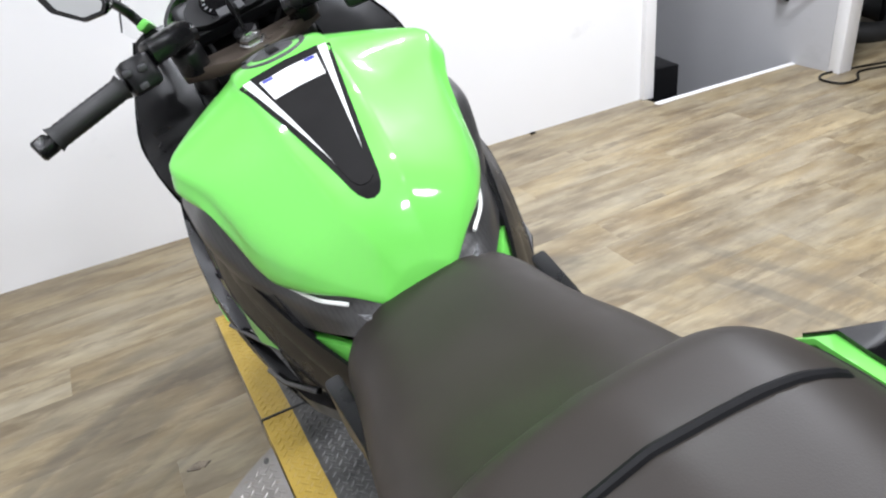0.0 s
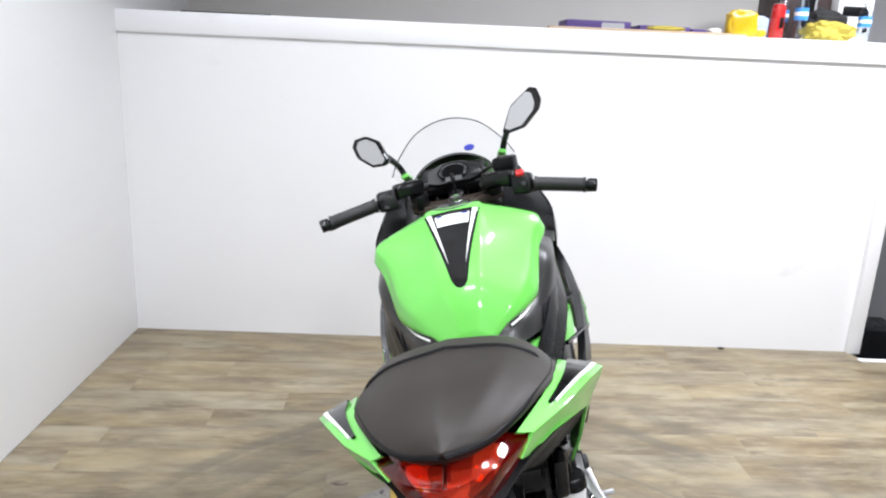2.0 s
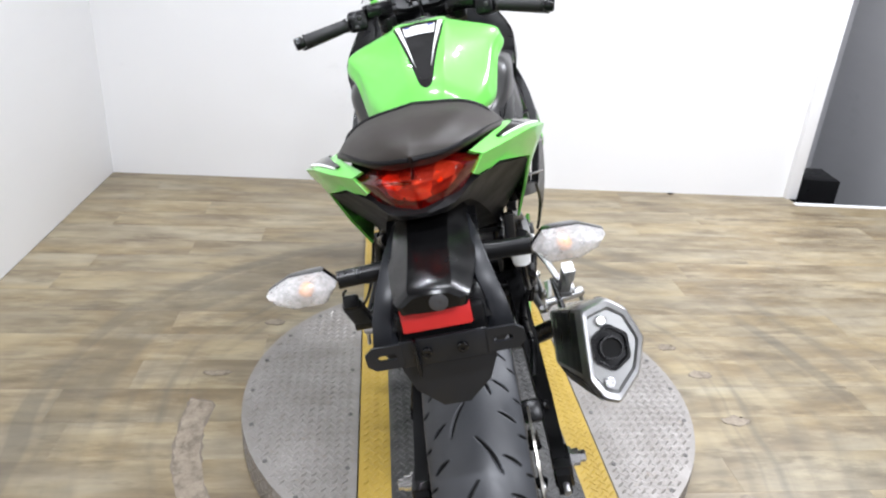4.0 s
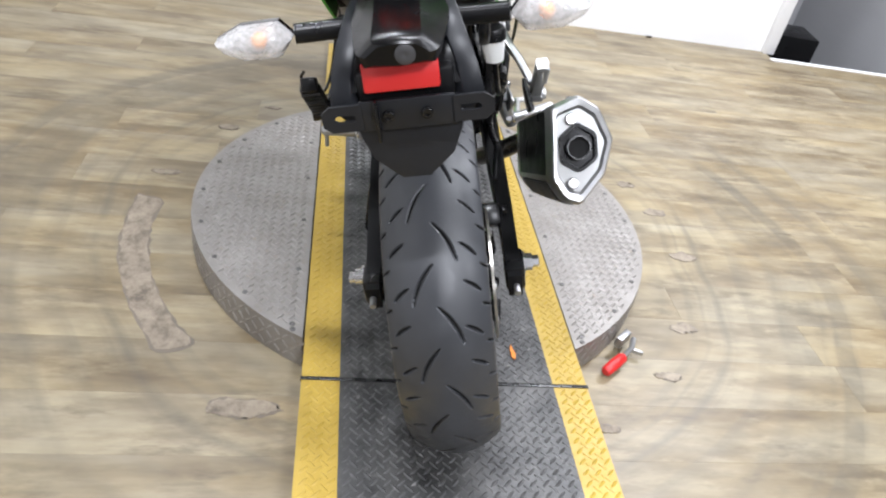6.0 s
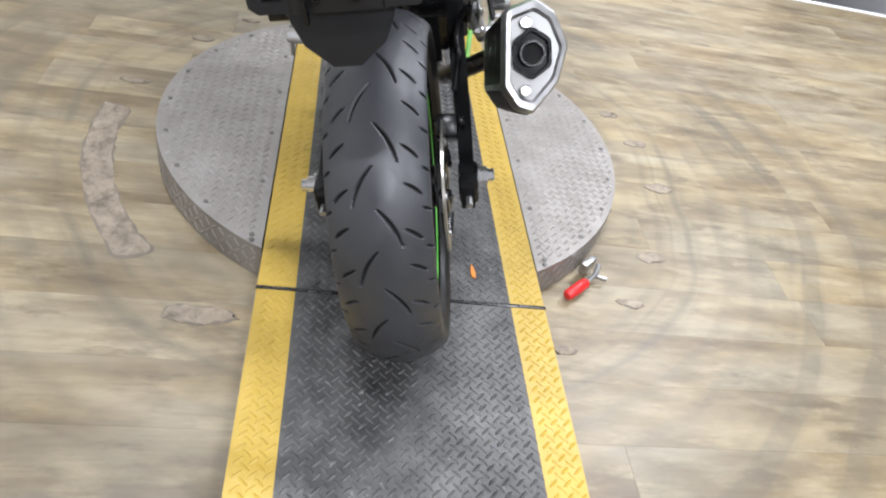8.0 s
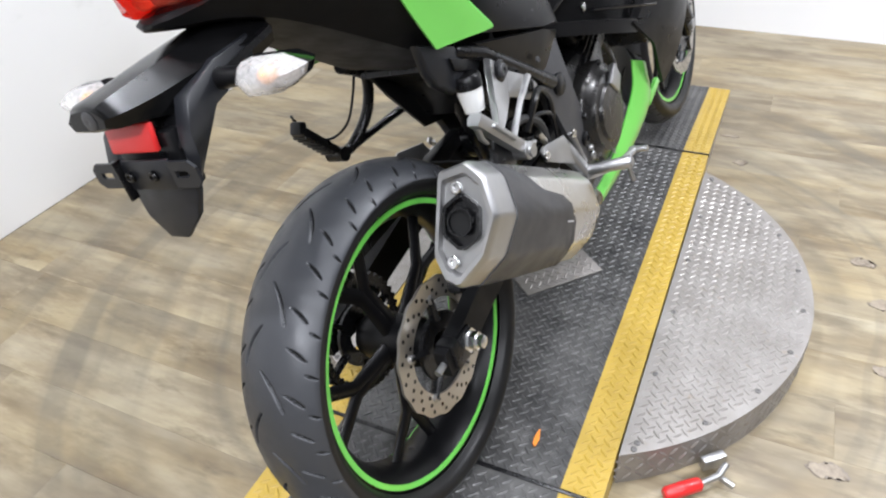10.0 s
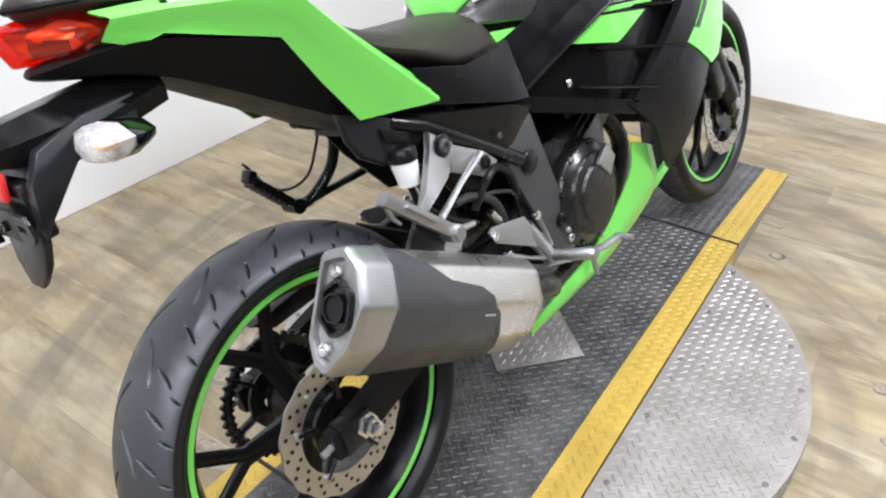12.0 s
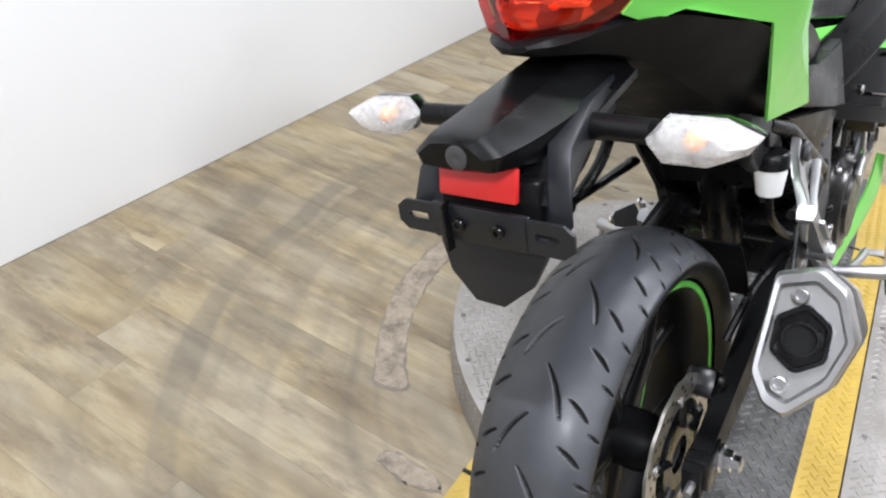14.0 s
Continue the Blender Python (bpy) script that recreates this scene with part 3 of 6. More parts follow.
def brake_disc(c, R, r, parent, axis=1):
    """A petal-edged disc with drilled holes."""
    bm = bmesh.new()
    n = 120
    out = [R * (1.0 + 0.013 * math.cos(16 * a)) for a in np.arange(n) * math.tau / n]
    rings = []
    for x, inner in ((-0.0022, False), (0.0022, False), (0.0022, True), (-0.0022, True)):
        rings.append([(c[0] + x, c[1] + (r if inner else out[i]) * math.cos(i * math.tau / n), c[2] + (r if inner else out[i]) * math.sin(i * math.tau / n)) for i in range(n)])
    rings.append(rings[0])
    add_rings(bm, rings, cap=False)
    bmesh.ops.remove_doubles(bm, verts=bm.verts, dist=1e-6)
    disc = part("brake_disc", bm, STEEL_TAN, parent, "drilled steel brake disc", smooth=30)
    holes = bmesh.new()
    for k in range(20):
        for j, q in enumerate((0.22, 0.5, 0.78)):
            a = (k + 0.33 * j) * math.tau / 20
            rr = r + (R - r) * q
            for s in (-1, 1):
                add_lathe(holes, [(s * 0.0023, 0.0001), (s * 0.0027, 0.0036)], (c[0], c[1] + rr * math.cos(a), c[2] + rr * math.sin(a)), n=8)
    tagged(part("drilling", holes, BLACK_METAL, disc), kind="stuff")
    part("disc_carrier", lathe([(-0.004, 0.028), (-0.004, r * 0.72), (0.004, r * 0.72), (0.004, 0.028)], c, n=28, closed=True), BLACK_METAL, disc)
    for k in range(5):
        a = k * math.tau / 5 + 0.2
        part("carrier_arm", tube([(c[0], c[1] + r * 0.6 * math.cos(a), c[2] + r * 0.6 * math.sin(a)), (c[0], c[1] + r * 1.08 * math.cos(a), c[2] + r * 1.08 * math.sin(a))], [0.012, 0.008], 8, 0.5), BLACK_METAL, disc)
        bolt(disc, (c[0] + axis * 0.002, c[1] + r * 1.06 * math.cos(a), c[2] + r * 1.06 * math.sin(a)), (axis, 0, 0), 0.008, 0.004, ALLOY)
    return disc


STEEL_TAN = worn("disc_steel", (0.45, 0.425, 0.385), 0.34, metal=0.9, bump=0.08)
rear_wheel = wheel_parts(REAR, 0.306, 0.075, bike, 16, "rear_wheel", 0.2375, 116)
front_wheel = wheel_parts(FRONT, 0.306, 0.056, bike, 18, "front_wheel", 0.236, 32)
brake_disc(REAR + V(0.085, 0, 0), 0.116, 0.080, rear_wheel)
brake_disc(FRONT + V(0.078, 0, 0), 0.152, 0.118, front_wheel)


def surf(y, z):
    """Half width of the side fairing."""
    x = 0.222 - 0.75 * (z - 0.62) ** 2
    if y < 0.8:
        x -= 0.55 * (0.8 - y) ** 2 + 0.2 * max(0.0, 0.72 - y)
    if y > 0.95:
        x -= 0.8 * (y - 0.95) ** 2
    return x


def vent_width(y, z):
    """Half width of the outer vents and cowl, which stand away from the side fairing."""
    t = min(1.0, max(0.0, (y - 0.68) / 0.27))
    return surf(y, z) + 0.048 * t * t * (3 - 2 * t)


def between(y, z):
    return 0.6 * surf(y, z) + 0.4 * vent_width(y, z)


def thicken(bm, thick):
    """Gives a shell thickness against its normals."""
    bm.normal_update()
    faces, old = bm.faces[:], bm.verts[:]
    back = {v: bm.verts.new(v.co - v.normal * thick) for v in old}
    rim = [e for e in bm.edges if len(e.link_faces) == 1]
    for f in faces:
        bm.faces.new([back[v] for v in reversed(f.verts[:])])
    for e in rim:
        a, b = e.verts
        bm.faces.new((a, b, back[b], back[a]))
    return bm


def skin(name, poly, material, parent, s=1, off=0.0, thick=0.004, label="", fn=surf, cuts=3):
    """A shell plate over the outline poly (y, z) that follows the side surface."""
    bm = bmesh.new()
    f = bm.faces.new([bm.verts.new((0, y, z)) for y, z in poly])
    bmesh.ops.triangulate(bm, faces=[f])
    bmesh.ops.subdivide_edges(bm, edges=bm.edges[:], cuts=cuts, use_grid_fill=True)
    for v in bm.verts:
        v.co.x = s * (fn(v.co.y, v.co.z) + off)
    bmesh.ops.recalc_face_normals(bm, faces=bm.faces)
    if sum(f.normal.x * f.calc_area() for f in bm.faces) * s < 0:
        bmesh.ops.reverse_faces(bm, faces=bm.faces)
    return part(name, thicken(bm, thick), material, parent, label, smooth=35)


def lerp(a, b, t):
    return tuple(p + (q - p) * t for p, q in zip(a, b))


def knit(name="mesh_print", lo=(0.07, 0.07, 0.073), hi=(0.24, 0.24, 0.25), size=170.0):
    """Film with a small woven hexagon print."""
    k = Mat(name, hi, 0.35, 0.3)
    v = k.node("ShaderNodeTexVoronoi", None, Vector=k.coords((0.6, 1, 1.6), (0.5, 0, 0)), Scale=size, Randomness=0.15).outputs[0]
    k.set("Base Color", k.mix(k.rng(v, 0.25, 0.5, 0.0, 1.0), lo, hi))
    return k.bump(v, 0.1, 0.0008).m


# One mesh film in two painted tones: lit silver and shaded charcoal.
MESH_PRINT = knit()
SHADED_MESH = knit("shaded_mesh_print", (0.024, 0.0235, 0.023), (0.046, 0.045, 0.044), 300.0)


def clear(name, color, rough=0.04, alpha=0.14):
    """Thin clear plastic: mostly see-through, with gloss."""
    k = Mat(name, color, rough)
    gloss = k.node("ShaderNodeBsdfGlossy", None, Roughness=rough)
    see = k.node("ShaderNodeBsdfTransparent", None, Color=(*color, 1))
    edge = k.node("ShaderNodeLayerWeight", None, Blend=0.5).outputs["Facing"]
    mix = k.node("ShaderNodeMixShader", None, _0=k.math("ADD", k.math("MULTIPLY", k.math("POWER", edge, 5.0), 0.22), alpha * 0.2), _1=see.outputs[0], _2=gloss.outputs[0])
    k.t.links.new(mix.outputs[0], k.t.nodes["Material Output"].inputs[0])
    return k.m


CLEAR = clear("clear_plastic", (0.975, 0.98, 0.98), alpha=0.05)
MIRROR = Mat("mirror_glass", (0.60, 0.61, 0.62), 0.03, 1.0).m
FILM = worn("matt_black_film", (0.006, 0.0055, 0.0055), 0.55, bump=0.0, spec=0.12)
SILVER = worn("silver_plastic", (0.45, 0.45, 0.46), 0.35, metal=0.5, bump=0.05)
BLUE = worn("blue_sticker", (0.02, 0.03, 0.28), 0.4, bump=0.0)
AMBER = worn("amber_bulb", (0.8, 0.28, 0.03), 0.25, bump=0.0)


def red_lens():
    """Clear red plastic with gloss: what lies behind it shows through in red."""
    k = Mat("red_lens", (0.6, 0.01, 0.005), 0.05)
    gloss = k.node("ShaderNodeBsdfGlossy", None, Roughness=0.05)
    see = k.node("ShaderNodeBsdfTransparent", None, Color=(0.95, 0.085, 0.03, 1))
    haze = k.node("ShaderNodeBsdfDiffuse", None, Color=(0.42, 0.006, 0.004, 1))
    inner = k.node("ShaderNodeMixShader", None, _0=0.10, _1=see.outputs[0], _2=haze.outputs[0])
    edge = k.node("ShaderNodeLayerWeight", None, Blend=0.5).outputs["Facing"]
    mix = k.node("ShaderNodeMixShader", None, _0=k.math("ADD", k.math("MULTIPLY", k.math("POWER", edge, 4.0), 0.5), 0.05), _1=inner.outputs[0], _2=gloss.outputs[0])
    k.t.links.new(mix.outputs[0], k.t.nodes["Material Output"].inputs[0])
    return k.m


def reflector():
    """Moulded silver reflector; cell tones paint the glints of its small facets."""
    k = Mat("lamp_reflector", (0.8, 0.72, 0.6), 0.25, 0.35)
    v = k.node("ShaderNodeTexVoronoi", None, Vector=k.coords((1, 0.7, 1.6)), Scale=30.0)
    lum = k.node("ShaderNodeSeparateColor", None, _0=v.outputs["Color"]).outputs[0]
    k.set("Base Color", k.ramp(lum, ((0.1, (0.25, 0.2, 0.18)), (0.5, (0.75, 0.66, 0.55)), (0.9, (1.0, 0.9, 0.75)))))
    return k.bump(v.outputs[0], 0.9, 0.02).m


def white_lens():
    """Ribbed clear plastic, slightly milky: bulb and reflector show through."""
    k = Mat("indicator_lens", (0.7, 0.7, 0.7), 0.08)
    rib = k.noise(150.0, 1.0)
    bump = k.node("ShaderNodeBump", None, Strength=0.15, Distance=0.001, Height=rib).outputs[0]
    gloss = k.node("ShaderNodeBsdfGlossy", None, Roughness=0.08, Normal=bump)
    see = k.node("ShaderNodeBsdfTransparent", None, Color=(0.93, 0.92, 0.9, 1))
    milk = k.node("ShaderNodeBsdfDiffuse", None, Color=(0.52, 0.51, 0.5, 1))
    inner = k.node("ShaderNodeMixShader", None, _0=k.rng(rib, 0.3, 0.7, 0.38, 0.62), _1=see.outputs[0], _2=milk.outputs[0])
    edge = k.node("ShaderNodeLayerWeight", None, Blend=0.5).outputs["Facing"]
    mix = k.node("ShaderNodeMixShader", None, _0=k.math("ADD", k.math("MULTIPLY", k.math("POWER", edge, 4.0), 0.4), 0.05), _1=inner.outputs[0], _2=gloss.outputs[0])
    k.t.links.new(mix.outputs[0], k.t.nodes["Material Output"].inputs[0])
    return k.m


RED_LENS, WHITE_LENS, REFLECTOR = red_lens(), white_lens(), reflector()

# --- tank ---
TANK = [
    (0.462, [(0, 0.842), (0.014, 0.841), (0.020, 0.838), (0.034, 0.830), (0.039, 0.824), (0.036, 0.813), (0, 0.805)]),
    (0.482, [(0, 0.898), (0.026, 0.894), (0.038, 0.886), (0.066, 0.862), (0.074, 0.851), (0.070, 0.838), (0, 0.81)]),
    (0.508, [(0, 0.938), (0.034, 0.934), (0.050, 0.924), (0.093, 0.888), (0.104, 0.869), (0.099, 0.844), (0, 0.81)]),
    (0.54, [(0, 0.961), (0.039, 0.957), (0.055, 0.947), (0.111, 0.903), (0.125, 0.880), (0.120, 0.844), (0, 0.81)]),
    (0.58, [(0, 0.982), (0.044, 0.978), (0.060, 0.969), (0.129, 0.919), (0.144, 0.890), (0.139, 0.846), (0, 0.80)]),
    (0.62, [(0, 1.0), (0.049, 0.996), (0.065, 0.987), (0.140, 0.945), (0.153, 0.917), (0.150, 0.876), (0, 0.80)]),
    (0.66, [(0, 1.014), (0.054, 1.011), (0.070, 1.002), (0.150, 0.972), (0.164, 0.950), (0.162, 0.918), (0, 0.80)]),
    (0.71, [(0, 1.033), (0.058, 1.030), (0.074, 1.021), (0.171, 0.996), (0.188, 0.978), (0.180, 0.932), (0, 0.80)]),
    (0.76, [(0, 1.040), (0.060, 1.036), (0.074, 1.027), (0.151, 1.001), (0.169, 0.978), (0.171, 0.928), (0, 0.80)]),
    (0.81, [(0, 1.034), (0.056, 1.030), (0.068, 1.022), (0.120, 0.999), (0.138, 0.976), (0.146, 0.92), (0, 0.82)]),
    (0.85, [(0, 1.016), (0.050, 1.012), (0.060, 1.005), (0.094, 0.986), (0.108, 0.964), (0.112, 0.90), (0, 0.84)]),
    (0.868, [(0, 0.985), (0.042, 0.98), (0.050, 0.974), (0.078, 0.958), (0.09, 0.938), (0.094, 0.88), (0, 0.85)]),
]


def top_z(y, x, stations=TANK):
    """Height of the upper skin of a body at (x, y), by its stations."""
    ys = [st[0] for st in stations]
    zs = []
    for st in stations:
        half = spline(st[1][: max(4, len(st[1]) - 2)], 4)
        zs.append(np.interp(abs(x), [p[0] for p in half], [p[1] for p in half]))
    return float(np.interp(y, ys, zs))


tank_shell = body(TANK, 6, 4)
for _ in range(2):
    bmesh.ops.smooth_vert(tank_shell, verts=tank_shell.verts, factor=0.5, use_axis_x=True, use_axis_y=True, use_axis_z=True)
tank = part("fuel_tank", tank_shell, GREEN, bike, "glossy bright green fuel tank cover")


def decal(name, outline, material, parent, off, label=""):
    """A thin film on the tank's top over the outline (x, y)."""
    bm = bmesh.new()
    f = bm.faces.new([bm.verts.new((x, y, 0)) for x, y in outline])
    bmesh.ops.triangulate(bm, faces=[f])
    bmesh.ops.subdivide_edges(bm, edges=bm.edges[:], cuts=5, use_grid_fill=True)
    for v in bm.verts:
        v.co.z = top_z(v.co.y, v.co.x) + off
    bmesh.ops.recalc_face_normals(bm, faces=bm.faces)
    if sum(f.normal.z for f in bm.faces) < 0:
        bmesh.ops.reverse_faces(bm, faces=bm.faces)
    return part(name, thicken(bm, 0.0035), material, parent, label, smooth=30)


def tri_out(w_tip, w_top, y_tip, y_top):
    tip = [(w_tip * math.sin(a), y_tip + w_tip * (1 - math.cos(a))) for a in np.linspace(-1.4, 1.4, 7)]
    return [(-w_top, y_top)] + tip + [(w_top, y_top)]


pad = decal("tank_pad", tri_out(0.018, 0.064, 0.499, 0.722), FILM, tank, 0.0028, "black tank pad with white border")
decal("white_border", tri_out(0.013, 0.058, 0.513, 0.717), WHITE, pad, 0.0036)
decal("inner_pad", tri_out(0.0135, 0.047, 0.508, 0.719), FILM, pad, 0.0044)
label_ob = decal("warning_label", [(-0.034, 0.662), (0.034, 0.662), (0.039, 0.700), (-0.039, 0.700)], WHITE, pad, 0.0052, "white warning label with unreadable print")
for i in range(5):
    yy = 0.669 + i * 0.0052
    decal("print_line", [(-0.031, yy), (0.026 - 0.004 * (i % 2), yy), (0.026 - 0.004 * (i % 2), yy + 0.0018), (-0.031, yy + 0.0018)], SILVER, label_ob, 0.0056)
for x0 in (-0.036, 0.021):
    decal("print_block", [(x0, 0.694), (x0 + 0.014, 0.694), (x0 + 0.014, 0.699), (x0, 0.699)], BLUE, label_ob, 0.0056)
cap_c, cap_n = V(0, 0.783, 1.0335), V(0, 0.06, 1).normalized()
cap = part("fuel_cap", lathe([(-0.01, 0.048), (0.001, 0.048), (0.004, 0.045), (0.004, 0.039), (0.002, 0.037), (0.002, 0.031), (0.005, 0.028), (0.005, 0.0001)], cap_c, cap_n, 40), GREY_PLASTIC, tank, "silver and black fuel filler cap")
part("cap_flap", box((0, 0.781, 1.0395), (0.016, 0.036, 0.004), 0.002), BLACK_PLASTIC, cap)
for k in range(5):
    a = k * math.tau / 5 + 0.3
    bolt(cap, cap_c + V(0.042 * math.cos(a), 0.042 * math.sin(a), 0.003), cap_n, 0.004, 0.002, BLACK_METAL)

# --- seats ---
SEAT_R = [
    (0.505, [(0, 0.795), (0.045, 0.792), (0.088, 0.77), (0.095, 0.745), (0, 0.735)]),
    (0.465, [(0, 0.828), (0.055, 0.824), (0.100, 0.80), (0.115, 0.752), (0, 0.735)]),
    (0.37, [(0, 0.835), (0.072, 0.831), (0.116, 0.803), (0.124, 0.757), (0, 0.735)]),
    (0.27, [(0, 0.842), (0.080, 0.842), (0.126, 0.823), (0.13, 0.795), (0, 0.75)]),
    (0.19, [(0, 0.865), (0.082, 0.865), (0.127, 0.849), (0.129, 0.823), (0, 0.78)]),
    (0.13, [(0, 0.905), (0.082, 0.9), (0.126, 0.882), (0.125, 0.855), (0, 0.80)]),
    (0.08, [(0, 0.95), (0.08, 0.942), (0.122, 0.918), (0.12, 0.88), (0, 0.82)]),
]
rider_seat = part("rider_seat", body(SEAT_R, 5, 5), VINYL, bike, "black vinyl rider seat")
SEAT_P = [
    (0.097, [(0, 0.968), (0.070, 0.958), (0.110, 0.928), (0.108, 0.905), (0, 0.88)]),
    (0.077, [(0, 0.992), (0.079, 0.98), (0.121, 0.945), (0.119, 0.918), (0, 0.89)]),
    (0.047, [(0, 1.0), (0.082, 0.987), (0.126, 0.952), (0.123, 0.928), (0, 0.90)]),
    (-0.008, [(0, 1.006), (0.078, 0.994), (0.121, 0.962), (0.117, 0.944), (0, 0.91)]),
    (-0.078, [(0, 1.012), (0.064, 1.003), (0.101, 0.977), (0.096, 0.962), (0, 0.93)]),
    (-0.145, [(0, 1.012), (0.046, 1.004), (0.073, 0.985), (0.068, 0.972), (0, 0.95)]),
    (-0.190, [(0, 1.006), (0.024, 1.001), (0.042, 0.989), (0.038, 0.978), (0, 0.965)]),
    (-0.210, [(0, 0.993), (0.001, 0.993), (0.002, 0.9915), (0.002, 0.990), (0, 0.989)]),
]
pillion = part("pillion_seat", body(SEAT_P, 5, 5), VINYL, bike, "black vinyl passenger seat pad with piped edge")
# piping along the front ridge and the rim of the passenger pad
pip = []
for x in np.linspace(-0.119, 0.119, 21):
    yy = 0.019 - 0.5 * x * x
    pip.append((x, yy, top_z(yy, x, SEAT_P[::-1]) + 0.0005))
rim = [(st[1][2][0] * 0.995, st[0], st[1][2][1] - 0.004) for st in SEAT_P[2:]]
part("piping", tube([tuple(q) for q in spline(pip, 2)], 0.0034, 8), MATT_BLACK, pillion)
for s in (-1, 1):
    part("piping", curve_tube(flip([pip[-1]] + rim, s), 0.0036, 8, 4), MATT_BLACK, pillion)

# --- tail ---
undertail = part("undertail", body([
    (0.33, [(0, 0.78), (0.09, 0.775), (0.125, 0.735), (0.09, 0.67), (0, 0.66)]),
    (0.20, [(0, 0.83), (0.10, 0.82), (0.13, 0.765), (0.095, 0.71), (0, 0.70)]),
    (0.12, [(0, 0.87), (0.11, 0.86), (0.135, 0.80), (0.09, 0.756), (0, 0.75)]),
    (0.06, [(0, 0.89), (0.12, 0.885), (0.147, 0.845), (0.085, 0.792), (0, 0.787)]),
    (0.02, [(0, 0.90), (0.13, 0.898), (0.157, 0.886), (0.08, 0.816), (0, 0.811)]),
    (-0.04, [(0, 0.912), (0.11, 0.912), (0.130, 0.906), (0.07, 0.852), (0, 0.847)]),
    (-0.094, [(0, 0.925), (0.09, 0.926), (0.104, 0.922), (0.06, 0.880), (0, 0.875)]),
    (-0.15, [(0, 0.928), (0.055, 0.928), (0.070, 0.925), (0.05, 0.899), (0, 0.895)]),
    (-0.20, [(0, 0.926), (0.03, 0.925), (0.042, 0.920), (0.03, 0.909), (0, 0.907)]),
    (-0.216, [(0, 0.920), (0.006, 0.920), (0.01, 0.918), (0.006, 0.915), (0, 0.914)]),
], 3, 1), MATT_BLACK, bike, "matt black undertail cover", smooth=22)
IN = [(0.072, -0.152, 0.968), (0.105, -0.08, 0.965), (0.128, -0.005, 0.957), (0.137, 0.06, 0.942), (0.14, 0.12, 0.89), (0.141, 0.262, 0.762)]
RIDGE = [(0.088, -0.138, 0.956), (0.128, -0.085, 0.952), (0.166, -0.012, 0.942), (0.192, 0.045, 0.928), (0.173, 0.118, 0.864), (0.150, 0.276, 0.728)]
LOW = [(0.072, -0.150, 0.935), (0.083, -0.118, 0.920), (0.110, -0.094, 0.928), (0.161, 0.020, 0.890), (0.150, 0.068, 0.82), (0.135, 0.126, 0.748)]
for s in (-1, 1):
    panel = part("tail_panel", sheet([flip(IN, s), flip([lerp(a, b, 0.55) for a, b in zip(IN, RIDGE)], s), flip(RIDGE, s), flip([lerp(a, b, 0.5) for a, b in zip(RIDGE, LOW)], s), flip(LOW, s)], 0.004, 1, 2, (s, 0, 0.3)), GREEN, bike, "glossy green tail side panel")
    for nm, mat, lo, hi, ends in (("black_decal", BLACK_GLOSS, (0.40, 0.22), (0.58, 0.74), (0.9, 3.4)), ("white_decal", WHITE, (0.60, 0.745), (0.70, 0.86), (1.0, 3.35))):
        rows = []
        for k in (0.0, 0.5, 1.0):
            row = []
            for u in np.linspace(0, 1, 7):
                t = ends[0] + (ends[1] - ends[0]) * u
                fr = (lo[0] + (lo[1] - lo[0]) * min(1, u * 1.5)) * (1 - k) + (hi[0] + (hi[1] - hi[0]) * min(1, u * 1.5)) * k
                i = int(t)
                a = lerp(lerp(IN[i], IN[i + 1], t - i), lerp(RIDGE[i], RIDGE[i + 1], t - i), fr)
                row.append((a[0] + 0.001, a[1], a[2] + 0.0035))
            rows.append(flip(row, s))
        part(nm, sheet(rows, 0.003, 1, 1, (0, 0, 1)), mat, panel)

# tail light: clear red faceted lens over a silver reflector and two bulbs
LAMP = dict(T=(0, -0.158, 0.982), A=(0.046, -0.165, 0.976), S=(0.092, -0.122, 0.948), M=(0.05, -0.203, 0.962), P=(0, -0.243, 0.972), Q=(0.03, -0.220, 0.936), B=(0, -0.226, 0.928), U=(0.052, -0.172, 0.924), I=(0, -0.14, 0.93))


def lamp_body(k, bev):
    bm = bmesh.new()
    mid = V(0, -0.17, 0.945)
    pts = {}
    for key, p in LAMP.items():
        for s in (1, -1):
            pts[key, s] = pts[key, 1] if p[0] == 0 and s < 0 else bm.verts.new(mid + (V(p[0] * s, p[1], p[2]) - mid) * k)
    for s in (1, -1):
        for f in ("TAMP", "ASM", "MSUQ", "PMQB", "BQU", "UIB", "USI", "TIS", "TSA"):
            bm.faces.new([pts[q, s] for q in f])
    bmesh.ops.bevel(bm, geom=bm.edges[:], offset=bev, segments=2, affect="EDGES", profile=0.5)
    return bm


tail_light = part("tail_light", lamp_body(1.0, 0.0022), RED_LENS, bike, "faceted clear red tail light with a silver reflector")
tail_light.visible_shadow = False
part("reflector", lamp_body(0.74, 0.004), REFLECTOR, tail_light, "silver moulded reflector")
for s in (-1, 1):
    part("bulb", lathe([(0, 0.0001), (0.004, 0.006), (0.010, 0.009), (0.02, 0.009), (0.03, 0.005)], (s * 0.026, -0.203, 0.953), (0, 1, 0), 14), AMBER, tail_light, "amber bulb")

